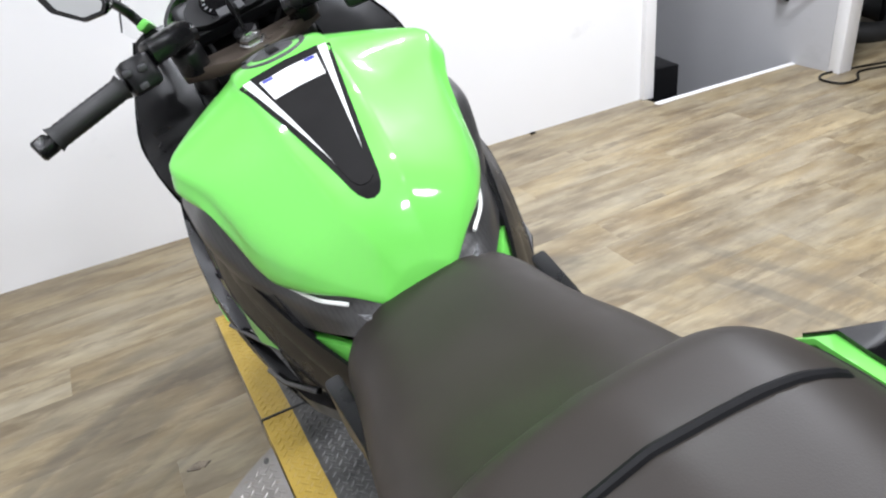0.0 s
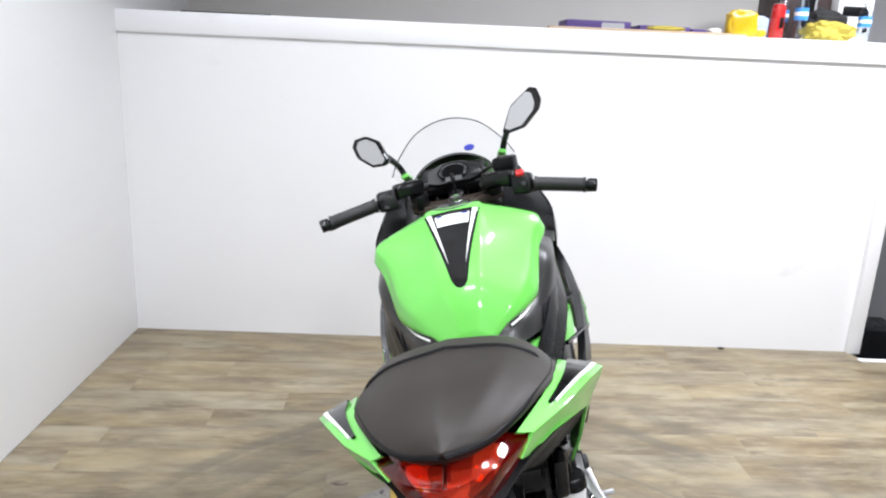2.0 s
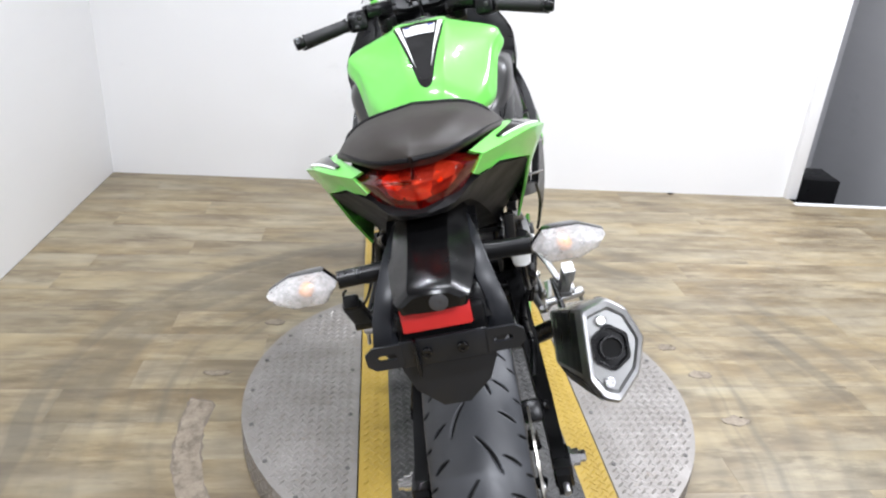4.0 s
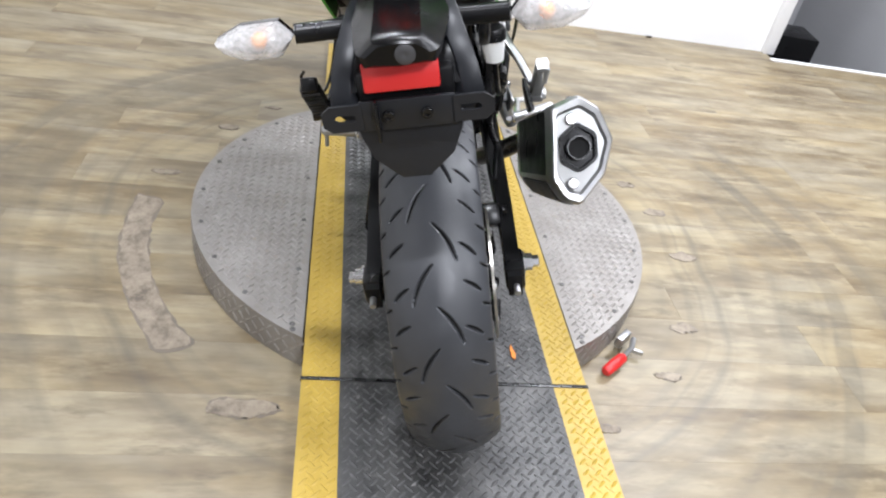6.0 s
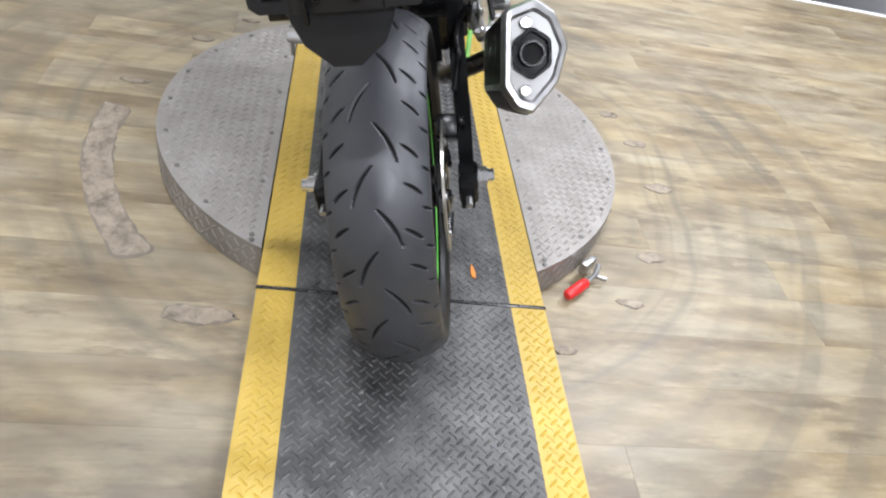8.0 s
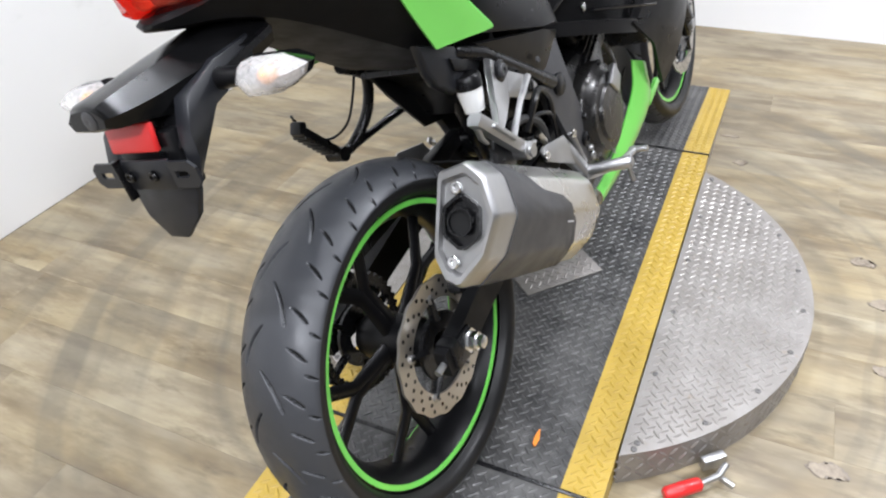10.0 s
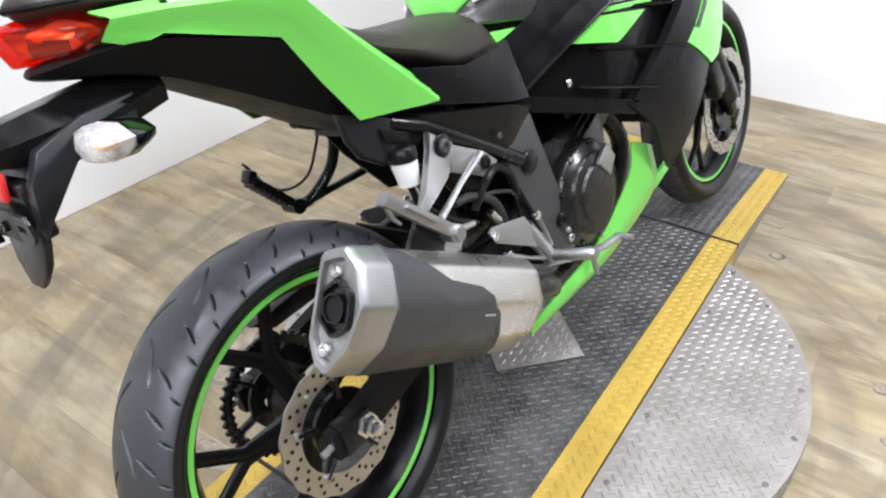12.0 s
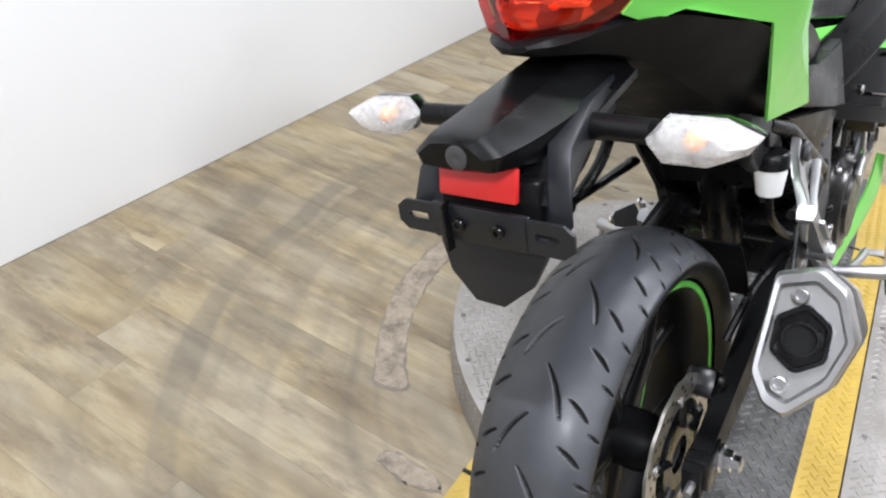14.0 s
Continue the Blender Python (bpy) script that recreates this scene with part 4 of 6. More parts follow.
# rear fender and plate holder
holder = part("plate_holder", body([
    (-0.09, [(0, 0.902), (0.030, 0.899), (0.056, 0.868), (0.05, 0.85), (0, 0.845)]),
    (-0.16, [(0, 0.897), (0.028, 0.894), (0.058, 0.866), (0.05, 0.835), (0, 0.83)]),
    (-0.23, [(0, 0.889), (0.026, 0.886), (0.056, 0.862), (0.05, 0.825), (0, 0.82)]),
    (-0.29, [(0, 0.882), (0.026, 0.878), (0.050, 0.858), (0.044, 0.838), (0, 0.836)]),
    (-0.328, [(0, 0.876), (0.026, 0.873), (0.043, 0.858), (0.038, 0.844), (0, 0.842)]),
    (-0.338, [(0, 0.870), (0.02, 0.868), (0.034, 0.858), (0.03, 0.849), (0, 0.847)]),
], 3, 1), SATIN_BLACK, bike, "black rear fender and plate holder", smooth=24)
for s in (-1, 1):
    part("fender_cheek", slab(flip([(0.054, -0.13, 0.874), (0.064, -0.2, 0.868), (0.074, -0.262, 0.848), (0.084, -0.284, 0.818), (0.090, -0.292, 0.786), (0.062, -0.290, 0.750), (0.066, -0.272, 0.775), (0.068, -0.226, 0.825), (0.058, -0.137, 0.842)], s), (-s * 0.024, 0, 0), 0.002), DARK_GREY, holder)
part("fender_shell", sheet([[(x, -0.10, 0.872), (x, -0.2, 0.852), (x, -0.262, 0.838), (x, -0.288, 0.80)] for x in (-0.064, -0.03, 0.03, 0.064)], 0.008, 3, 3, (0, -0.3, 1)), BLACK_PLASTIC, holder)
part("fender_core", box((0, -0.281, 0.787), (0.112, 0.022, 0.07), 0.006), BLACK_PLASTIC, holder)
part("lamp_cup", lathe([(0.0, 0.011), (0.004, 0.011), (0.006, 0.006), (0.004, 0.0001)], (0.008, -0.335, 0.858), (0, -1, 0), 16), GREY_PLASTIC, holder)
part("reflector", box((0.004, 0, 0), (0.086, 0.008, 0.034), 0.003, pose(-0.007, -0.298, 0.820, -10)), RED_PLASTIC, holder, "red rear reflector")
part("mud_flap", slab([(-0.064, -0.292, 0.77), (0.064, -0.292, 0.77), (0.060, -0.296, 0.745), (0.048, -0.302, 0.718), (0.017, -0.307, 0.692), (-0.017, -0.307, 0.692), (-0.048, -0.302, 0.718), (-0.060, -0.296, 0.745)], (0, 0.012, 0.003), 0.004), DARK_GREY, holder, "dark grey plastic mud flap")
brk = part("plate_bracket", box((0, -0.306, 0.778), (0.11, 0.006, 0.038), 0.003), DARK_GREY, holder, "dark grey number plate bracket")
for s in (-1, 1):
    wing = bmesh.new()
    ring = lambda x0, x1, z0, z1: [(x0, z0), (x1, z0), (x1, z1), (x0, z1)]
    outer = [(0.05, 0.762), (0.088, 0.762), (0.098, 0.77), (0.098, 0.786), (0.088, 0.794), (0.05, 0.794)]
    inner = [(0.06, 0.7745), (0.080, 0.7745), (0.0835, 0.777), (0.0835, 0.780), (0.080, 0.7825), (0.06, 0.7825)]
    rings = [[(s * x, -0.309, z) for x, z in outer], [(s * x, -0.305, z) for x, z in outer], [(s * x, -0.305, z) for x, z in inner], [(s * x, -0.309, z) for x, z in inner], [(s * x, -0.309, z) for x, z in outer]]
    add_rings(wing, rings, cap=False)
    part("slotted_tab", wing, DARK_GREY, brk, smooth=30)
    bolt(brk, (s * 0.022, -0.3095, 0.778), (0, -1, 0), 0.007, 0.005, BLACK_METAL)
part("bracket_fin", box((-0.035, -0.312, 0.774), (0.004, 0.012, 0.05), 0.001), BLACK_METAL, brk)

for s in (-1, 1):
    ind = part("indicator", tube(flip([(0.05, -0.20, 0.845), (0.09, -0.205, 0.846), (0.128, -0.212, 0.848)], s), [0.014, 0.012, 0.012], 12), BLACK_PLASTIC, bike, "turn indicator with clear lens on black stalk")
    shape = [(0.128, 0.0), (0.143, 0.018), (0.19, 0.017), (0.219, 0.004), (0.212, -0.006), (0.186, -0.018), (0.143, -0.018)]
    def slice_(k, dy, cz=0.849):
        return [(s * (0.172 + (x - 0.172) * k), -0.222 + dy, cz + z * k) for x, z in shape]
    part("lens", add_rings(bmesh.new(), [slice_(0.55, -0.028), slice_(0.86, -0.022), slice_(1.0, -0.010), slice_(1.0, 0.006)]), WHITE_LENS, ind, "clear indicator lens").visible_shadow = False
    part("reflector", add_rings(bmesh.new(), [slice_(0.95, 0.0045), slice_(0.95, 0.0055)]), SILVER, ind)
    part("housing", add_rings(bmesh.new(), [slice_(1.02, 0.006), slice_(1.0, 0.016), slice_(0.7, 0.034)]), BLACK_GLOSS, ind)
    part("bulb", lathe([(0, 0.0001), (0.003, 0.006), (0.008, 0.009), (0.020, 0.009)], (s * 0.168, -0.2400, 0.849), (0, 1, 0), 12), AMBER, ind, "amber bulb behind the lens")


# --- side fairings ---
for s in (-1, 1):
    fair = skin("side_fairing", [(0.45, 0.665), (0.50, 0.66), (0.82, 0.548), (0.99, 0.525), (1.064, 0.574), (1.2, 0.68), (1.28, 0.78), (1.2, 0.88), (1.05, 0.92), (0.9, 0.88), (0.62, 0.825), (0.45, 0.80)], SATIN_BLACK, bike, s, -0.012, 0.004, "black side fairing with green panels and open vents", cuts=5)
    skin("green_panel", [(0.45, 0.785), (0.53, 0.778), (0.67, 0.756), (0.815, 0.734), (0.715, 0.697), (0.60, 0.726), (0.45, 0.768)], GREEN, fair, s, 0.004, 0.012, "glossy green fairing panel", fn=between)
    skin("cowl_filler", [(0.72, 0.80), (0.95, 0.775), (1.08, 0.82), (1.2, 0.87), (1.1, 0.925), (0.95, 0.905), (0.78, 0.875)], MATT_BLACK, fair, s, -0.010, 0.004, fn=between)
    skin("vent_backing", [(0.60, 0.64), (0.78, 0.565), (0.90, 0.64), (1.02, 0.735), (1.01, 0.79), (0.82, 0.80), (0.70, 0.77)], SATIN_BLACK, fair, s, -0.014, 0.004, fn=between)
    skin("green_stripe", [(0.447, 0.812), (0.447, 0.804), (0.546, 0.787), (0.68, 0.759), (0.89, 0.735), (0.89, 0.743), (0.68, 0.768), (0.546, 0.795)], GREEN, fair, s, 0.001, 0.010)
    skin("mesh_panel", [(0.452, 0.822), (0.50, 0.826), (0.60, 0.822), (0.77, 0.80), (0.93, 0.775), (0.905, 0.747), (0.68, 0.771), (0.549, 0.798), (0.444, 0.814)], MESH_PRINT, fair, s, -0.005, 0.006, "silver film panel with a woven mesh print")
    skin("outer_cowl", [(0.899, 0.645), (1.006, 0.572), (1.062, 0.578), (1.2, 0.685), (1.28, 0.78), (1.2, 0.87), (1.09, 0.82), (1.03, 0.74)], GREEN, fair, s, 0.006, 0.02, "glossy green outer cowl", fn=vent_width)
    skin("cowl_line", [(0.93, 0.668), (0.945, 0.662), (1.15, 0.80), (1.14, 0.81)], BLACK_GLOSS, fair, s, 0.008, 0.006, fn=vent_width)
    skin("vent_bar", [(0.734, 0.578), (0.807, 0.554), (0.90, 0.645), (1.03, 0.742), (1.09, 0.83), (1.03, 0.84), (0.95, 0.765)], BLACK_PLASTIC, fair, s, 0.004, 0.02, "black vent bar", fn=vent_width)
    for a, b in (((0.79, 0.747), (1.0, 0.712)), ((0.67, 0.697), (0.885, 0.645)), ((0.62, 0.64), (0.80, 0.585))):
        part("vent_slat", tube([(s * (surf(*a) - 0.006), *a), (s * (between(*lerp(a, b, 0.5)) + 0.004), *lerp(a, b, 0.5)), (s * (vent_width(*b) + 0.004), *b)], [0.006, 0.0065, 0.006], 8, 0.6), BLACK_GLOSS, fair)
    skin("bottom_edge", [(0.47, 0.668), (0.50, 0.660), (0.82, 0.549), (0.825, 0.517), (0.5, 0.632), (0.46, 0.645)], BLACK_PLASTIC, fair, s, 0.004, 0.014)
    skin("lower_cowl", [(0.72, 0.575), (0.807, 0.562), (0.85, 0.60), (0.899, 0.642), (1.0, 0.57), (0.965, 0.505), (0.912, 0.415), (0.872, 0.378), (0.835, 0.43), (0.80, 0.50)], BLACK_PLASTIC, fair, s, 0.002, 0.008, "matt black lower cowl", fn=vent_width)
    blade = skin("blade", [(0.452, 0.664), (0.475, 0.66), (0.492, 0.662), (0.604, 0.724), (0.771, 0.797), (0.90, 0.865), (0.99, 0.915), (0.90, 0.915), (0.75, 0.868), (0.60, 0.836), (0.523, 0.757)], BLACK_PLASTIC, fair, s, 0.013, 0.012, "matt black diagonal fairing blade", cuts=4, fn=between)
    mid = [(y, 0.714 + 0.45 * (y - 0.45)) for y in (0.462, 0.52, 0.60, 0.70, 0.80, 0.88)]
    part("blade_face", sheet([[(s * (between(y, z) + d), y, z + h) for y, z in mid] for d, h in ((0.016, -0.034), (0.0155, 0.0), (0.008, 0.034))], 0.005, 2, 2, (s, 0, 0.6)), BLACK_PLASTIC, blade)
    edge = [(0.49, 0.662), (0.604, 0.724), (0.771, 0.797), (0.90, 0.865)]
    part("blade_edge", tube([(s * (between(y, z) + 0.010), y, z) for y, z in spline(edge, 4)], 0.004, 8), BLACK_PLASTIC, blade)
    part("white_tick", tube([(s * (surf(0.86, 0.80) + 0.006), 0.86, 0.80), (s * (surf(0.94, 0.785) + 0.006), 0.94, 0.785)], 0.004, 6, 0.5), WHITE, fair)
    rows = [[(0.188, 0.775, 0.475), (0.178, 0.765, 0.395), (0.147, 0.66, 0.287), (0.132, 0.55, 0.25), (0.118, 0.42, 0.212)],
            [(0.196, 0.82, 0.455), (0.190, 0.83, 0.355), (0.155, 0.69, 0.262), (0.138, 0.56, 0.228), (0.119, 0.42, 0.202)],
            [(0.188, 0.862, 0.435), (0.176, 0.882, 0.325), (0.145, 0.72, 0.235), (0.128, 0.57, 0.205), (0.117, 0.422, 0.192)]]
    belly = part("belly_pan", sheet([flip(r, s) for r in rows], 0.004, 4, 3, (s, 0, 0)), GREEN, bike, "glossy green belly pan")
    part("belly_lip", slab(flip([(0.182, 0.872, 0.352), (0.184, 0.946, 0.366), (0.184, 0.956, 0.350), (0.180, 0.876, 0.322)], s), (-s * 0.012, 0, 0), 0.003), GREEN, belly)
    # dark cover between tank, seat and fairing
    part("knee_panel", sheet([flip([(0.035, 0.462, 0.82), (0.090, 0.50, 0.846), (0.128, 0.58, 0.850), (0.143, 0.62, 0.880), (0.157, 0.66, 0.920), (0.169, 0.71, 0.936), (0.165, 0.76, 0.93), (0.15, 0.82, 0.92)], s),
                              flip([(0.07, 0.458, 0.818), (0.116, 0.515, 0.828), (0.148, 0.585, 0.832), (0.173, 0.63, 0.853), (0.191, 0.67, 0.886), (0.201, 0.71, 0.893), (0.205, 0.76, 0.90), (0.208, 0.82, 0.905)], s),
                              flip([(0.088, 0.458, 0.806), (0.128, 0.53, 0.792), (0.158, 0.60, 0.786), (0.178, 0.66, 0.790), (0.191, 0.71, 0.796), (0.20, 0.76, 0.804), (0.208, 0.82, 0.815), (0.215, 0.88, 0.83)], s)], 0.004, 4, 4, (s, 0, 0.5)), SHADED_MESH, bike, "charcoal knee panel, its woven mesh film in a shaded tone")
    part("white_trim", curve_tube(flip([(0.082, 0.480, 0.838), (0.108, 0.51, 0.843), (0.128, 0.556, 0.845), (0.143, 0.59, 0.852)], s), 0.0026, 6, 4), WHITE, bike)
    part("side_cover", slab(flip([(0.145, 0.24, 0.79), (0.14, 0.36, 0.755), (0.15, 0.47, 0.77), (0.163, 0.49, 0.66), (0.155, 0.44, 0.672), (0.145, 0.25, 0.728)], s), (-s * 0.02, 0, 0), 0.004), BLACK_PLASTIC, bike, "matt black side cover under the seat")
    part("lower_cover", slab(flip([(0.137, 0.225, 0.722), (0.15, 0.45, 0.664), (0.15, 0.508, 0.644), (0.143, 0.44, 0.59), (0.14, 0.40, 0.60), (0.137, 0.27, 0.69)], s), (-s * 0.02, 0, 0), 0.004), BLACK_PLASTIC, bike)
    rail = part("frame_rail", tube(flip([(0.118, 0.19, 0.722), (0.135, 0.24, 0.70), (0.14, 0.36, 0.622), (0.14, 0.455, 0.56)], s), [0.012, 0.012, 0.0125, 0.014], 10), BLACK_METAL, bike, "black tubular frame rail")
    part("pivot_plate", slab(flip([(0.142, 0.415, 0.585), (0.143, 0.455, 0.61), (0.145, 0.505, 0.63), (0.145, 0.535, 0.52), (0.142, 0.565, 0.42), (0.142, 0.60, 0.36), (0.14, 0.585, 0.32), (0.14, 0.52, 0.33), (0.142, 0.488, 0.42), (0.142, 0.43, 0.52)], s), (-s * 0.02, 0, 0), 0.004), GREY_PLASTIC, rail, "dark grey frame pivot plate")
    part("plug", lathe([(0, 0.022), (0.006, 0.022), (0.009, 0.018), (0.009, 0.0001)], (s * 0.143, 0.474, 0.548), (s, 0, 0), 24), BLACK_PLASTIC, rail, "round black frame plug")
    bolt(rail, (s * 0.142, 0.548, 0.395), (s, 0, 0), 0.016, 0.008, BLACK_METAL)
    bolt(rail, (s * 0.142, 0.57, 0.345), (s, 0, 0), 0.010, 0.006, ALLOY)
    bolt(fair, (s * (surf(0.607, 0.652) - 0.012), 0.607, 0.652), (s, 0, 0), 0.008, 0.004, CHROME)
    bolt(fair, (s * 0.15, 0.40, 0.625), (s, 0, 0), 0.006, 0.004, GREY_PLASTIC)
    bolt(fair, (s * (surf(0.491, 0.686) - 0.012), 0.491, 0.686), (s, 0, 0), 0.007, 0.004, CHROME)

# --- engine ---
ENGINE_METAL = worn("dark_engine_metal", (0.034, 0.033, 0.032), 0.28, metal=0.75, grain=320, bump=0.08)
engine = part("engine", box((0, 0.66, 0.42), (0.235, 0.30, 0.26), 0.03), BLACK_METAL, bike, "black engine with round clutch cover")
for s in (-1, 1):
    c = V(s * 0.118, 0.66, 0.405)
    part("clutch_cover", lathe([(0, 0.112), (0.02, 0.112), (0.028, 0.107), (0.032, 0.094), (0.044, 0.086), (0.046, 0.066), (0.052, 0.062), (0.054, 0.03), (0.054, 0.0001)], c, (s, 0, 0), 40), ENGINE_METAL, engine, "dark metallic clutch cover")
    for k in range(9):
        a = k * math.tau / 9
        bolt(engine, c + V(s * 0.026, 0.108 * math.cos(a), 0.108 * math.sin(a)), (s, 0, 0), 0.007, 0.008, ALLOY if k % 2 else BLACK_METAL)
    part("cover_rib", slab(flip([(0.165, 0.66, 0.47), (0.165, 0.70, 0.50), (0.16, 0.735, 0.46), (0.165, 0.70, 0.43)], s), (s * 0.012, 0, 0), 0.004), ALLOY, engine, "bare alloy cover rib")
part("cylinder", box((0, 0, 0), (0.22, 0.2, 0.24), 0.02, pose(0, 0.76, 0.60, 24)), BLACK_METAL, engine)
for k in range(6):
    part("cooling_fin", box((0, 0, 0), (0.245, 0.21, 0.006), 0.002, pose(0, 0.74 + 0.012 * k, 0.53 + 0.026 * k, 24)), BLACK_METAL, engine)
part("airbox", box((0, 0.60, 0.70), (0.24, 0.36, 0.14), 0.03), BLACK_PLASTIC, bike, "black airbox")
part("radiator", box((0, 0, 0), (0.30, 0.04, 0.30), 0.01, pose(0, 0.98, 0.58, 18)), BLACK_METAL, bike, "black radiator")
part("header_pipe", curve_tube([(0.05, 0.86, 0.55), (0.06, 0.95, 0.40), (0.05, 0.85, 0.25), (0.06, 0.6, 0.205), (0.12, 0.47, 0.27), (0.2, 0.40, 0.335), (0.218, 0.28, 0.39)], 0.022, 12, 6), ENGINE_METAL, bike, "dark metal exhaust pipe")
part("wheel_well", sheet([[(x, 0.36, 0.56), (x, 0.31, 0.64), (x, 0.26, 0.68), (x, 0.21, 0.70)] for x in (-0.095, 0.0, 0.095)], 0.01, 3, 3, (0, 0, 1)), BLACK_PLASTIC, bike, "black inner rear fender")
for s in (1,):
    part("fender_flap", slab(flip([(0.125, 0.10, 0.765), (0.128, 0.182, 0.735), (0.128, 0.254, 0.684), (0.126, 0.232, 0.668), (0.122, 0.172, 0.678), (0.12, 0.165, 0.662), (0.12, 0.125, 0.690), (0.122, 0.108, 0.72)], s), (-s * 0.02, 0, 0), 0.006), DARK_GREY, bike, "black moulded fender flap under the tail")
    part("flap_rib", slab(flip([(0.131, 0.16, 0.722), (0.131, 0.22, 0.698), (0.131, 0.205, 0.684), (0.131, 0.165, 0.700)], s), (-s * 0.006, 0, 0), 0.002), BLACK_PLASTIC, bike)
for s in (-1, 1):
    part("well_side", slab(flip([(0.096, 0.36, 0.70), (0.096, 0.22, 0.73), (0.093, 0.22, 0.69), (0.09, 0.25, 0.64), (0.09, 0.33, 0.54), (0.096, 0.42, 0.52)], s), (-s * 0.008, 0, 0), 0.002), BLACK_PLASTIC, bike)
part("hugger", sheet([[(x, REAR.y + 0.325 * math.cos(a), REAR.z + 0.325 * math.sin(a)) for a in np.radians([39, 34, 28, 21, 14])] for x in (-0.085, -0.055, 0.055, 0.085)], 0.004, 3, 3, (0, 0.6, 0.7)), MATT_BLACK, bike, "black tyre hugger")
part("shock", curve_tube([(0, 0.42, 0.42), (0, 0.36, 0.62)], 0.035, 14, 4), BLACK_METAL, bike)

# --- swingarm, brake and chain ---
swing = part("swingarm", tube([(-0.12, 0.46, 0.44), (0.12, 0.46, 0.44)], 0.032, 14), BLACK_METAL, bike, "black steel swingarm")
for s in (-1, 1):
    part("arm", add_rings(bmesh.new(), [[(s * (x + dx), y, z + dz) for dx, dz in ((-w, -h), (w, -h), (w, h), (-w, h))] for x, y, z, w, h in ((0.112, 0.47, 0.435, 0.018, 0.036), (0.118, 0.25, 0.395, 0.016, 0.034), (0.124, 0.08, 0.352, 0.014, 0.03), (0.126, -0.02, 0.325, 0.013, 0.028), (0.126, -0.088, 0.318, 0.012, 0.022))]), MATT_BLACK, swing, smooth=20)
    part("axle_block", box((s * 0.128, -0.045, 0.322), (0.035, 0.06, 0.05), 0.005), BLACK_METAL, swing)
    part("axle_nut", lathe([(0, 0.021), (0.004, 0.021), (0.005, 0.016), (0.017, 0.016), (0.018, 0.011), (0.028, 0.011), (0.03, 0.008), (0.03, 0.0001)], (s * 0.145, -0.03, 0.324), (s, 0, 0), 6 if s > 0 else 16), CHROME, swing, "bright steel axle nut")
    part("adjuster", tube([(s * 0.128, -0.07, 0.32), (s * 0.128, -0.108, 0.317)], 0.006, 8), ALLOY, swing, "chain adjuster bolt")
cal = part("brake_caliper", box((0, 0, 0), (0.044, 0.08, 0.044), 0.010, pose(0.093, 0.066, 0.366, -40)), BLACK_METAL, bike, "black rear brake caliper")
for y, z in ((0.046, 0.392), (0.09, 0.353)):
    bolt(cal, (0.118, y, z), (1, 0, 0), 0.009, 0.008, BLACK_METAL)
part("pad_pin", box((0.095, 0.108, 0.345), (0.035, 0.02, 0.02), 0.004), BLACK_METAL, cal)
part("brake_hose", curve_tube([(0.11, 0.09, 0.43), (0.12, 0.14, 0.47), (0.115, 0.22, 0.46), (0.12, 0.32, 0.45), (0.14, 0.36, 0.47)], 0.006, 8, 6), BLACK_PLASTIC, bike, "black rubber brake hose")
part("hose_loop", curve_tube([(0.15, 0.30, 0.53), (0.16, 0.33, 0.57), (0.155, 0.37, 0.58), (0.15, 0.41, 0.55), (0.14, 0.43, 0.50)], 0.007, 8, 6), BLACK_PLASTIC, bike, "black rubber hose")

sprocket = bmesh.new()
teeth = 42
outl = []
for i in range(teeth * 4):
    r = 0.104 + (0.006 if i % 4 in (1, 2) else 0.0)
    a = i * math.tau / (teeth * 4)
    outl.append((r * math.cos(a), r * math.sin(a)))
sc = REAR + V(-0.086, 0, 0)
add_rings(sprocket, [[(sc.x + x, sc.y + k * p[0], sc.z + k * p[1]) for p in outl] for x, k in ((-0.003, 1), (0.003, 1), (0.003, 0.83), (-0.003, 0.83), (-0.003, 1))], cap=False)
spr = part("sprocket", sprocket, BLACK_METAL, rear_wheel, "dark toothed rear sprocket", smooth=20)
part("sprocket_ring", lathe([(-0.003, 0.03), (-0.003, 0.058), (0.003, 0.058), (0.003, 0.03)], sc, n=32, closed=True), BLACK_METAL, spr)
for k in range(6):
    a = k * math.tau / 6 + 0.2
    part("sprocket_arm", tube([sc + V(0, 0.05 * math.cos(a), 0.05 * math.sin(a)), sc + V(0, 0.09 * math.cos(a), 0.09 * math.sin(a))], 0.010, 8, 0.5), BLACK_METAL, spr)
link = bmesh.new()
add_box(link, (0, 0, 0), (0.013, 0.0165, 0.011), 0.003)
link_me = bpy.data.meshes.new("chain_link")
link.to_mesh(link_me)
link.free()
link_me.materials.append(BLACK_METAL)
chain = part("chain_guard", slab([(-0.075, 0.42, 0.49), (-0.075, 0.05, 0.462), (-0.075, -0.04, 0.45), (-0.075, 0.0, 0.425), (-0.075, 0.42, 0.455)], (-0.025, 0, 0), 0.004), BLACK_PLASTIC, bike, "black chain guard")
path = [(0.42, 0.475), (-0.01, 0.43)] + [(sc.y + 0.108 * math.cos(a), sc.z + 0.108 * math.sin(a)) for a in np.linspace(1.45, 4.9, 26)] + [(0.0, 0.215), (0.42, 0.40)]
pts = []
for a, b in zip(path, path[1:]):
    n = max(1, int(round(math.hypot(b[0] - a[0], b[1] - a[1]) / 0.0155)))
    pts += [(lerp(a, b, i / n), math.atan2(b[1] - a[1], b[0] - a[0])) for i in range(n)]
for (y, z), ang in pts:
    ob = new("chain_link", link_me)
    ob.parent = chain
    ob.matrix_basis = Matrix.Translation((-0.086, y, z)) @ Matrix.Rotation(ang, 4, "X")

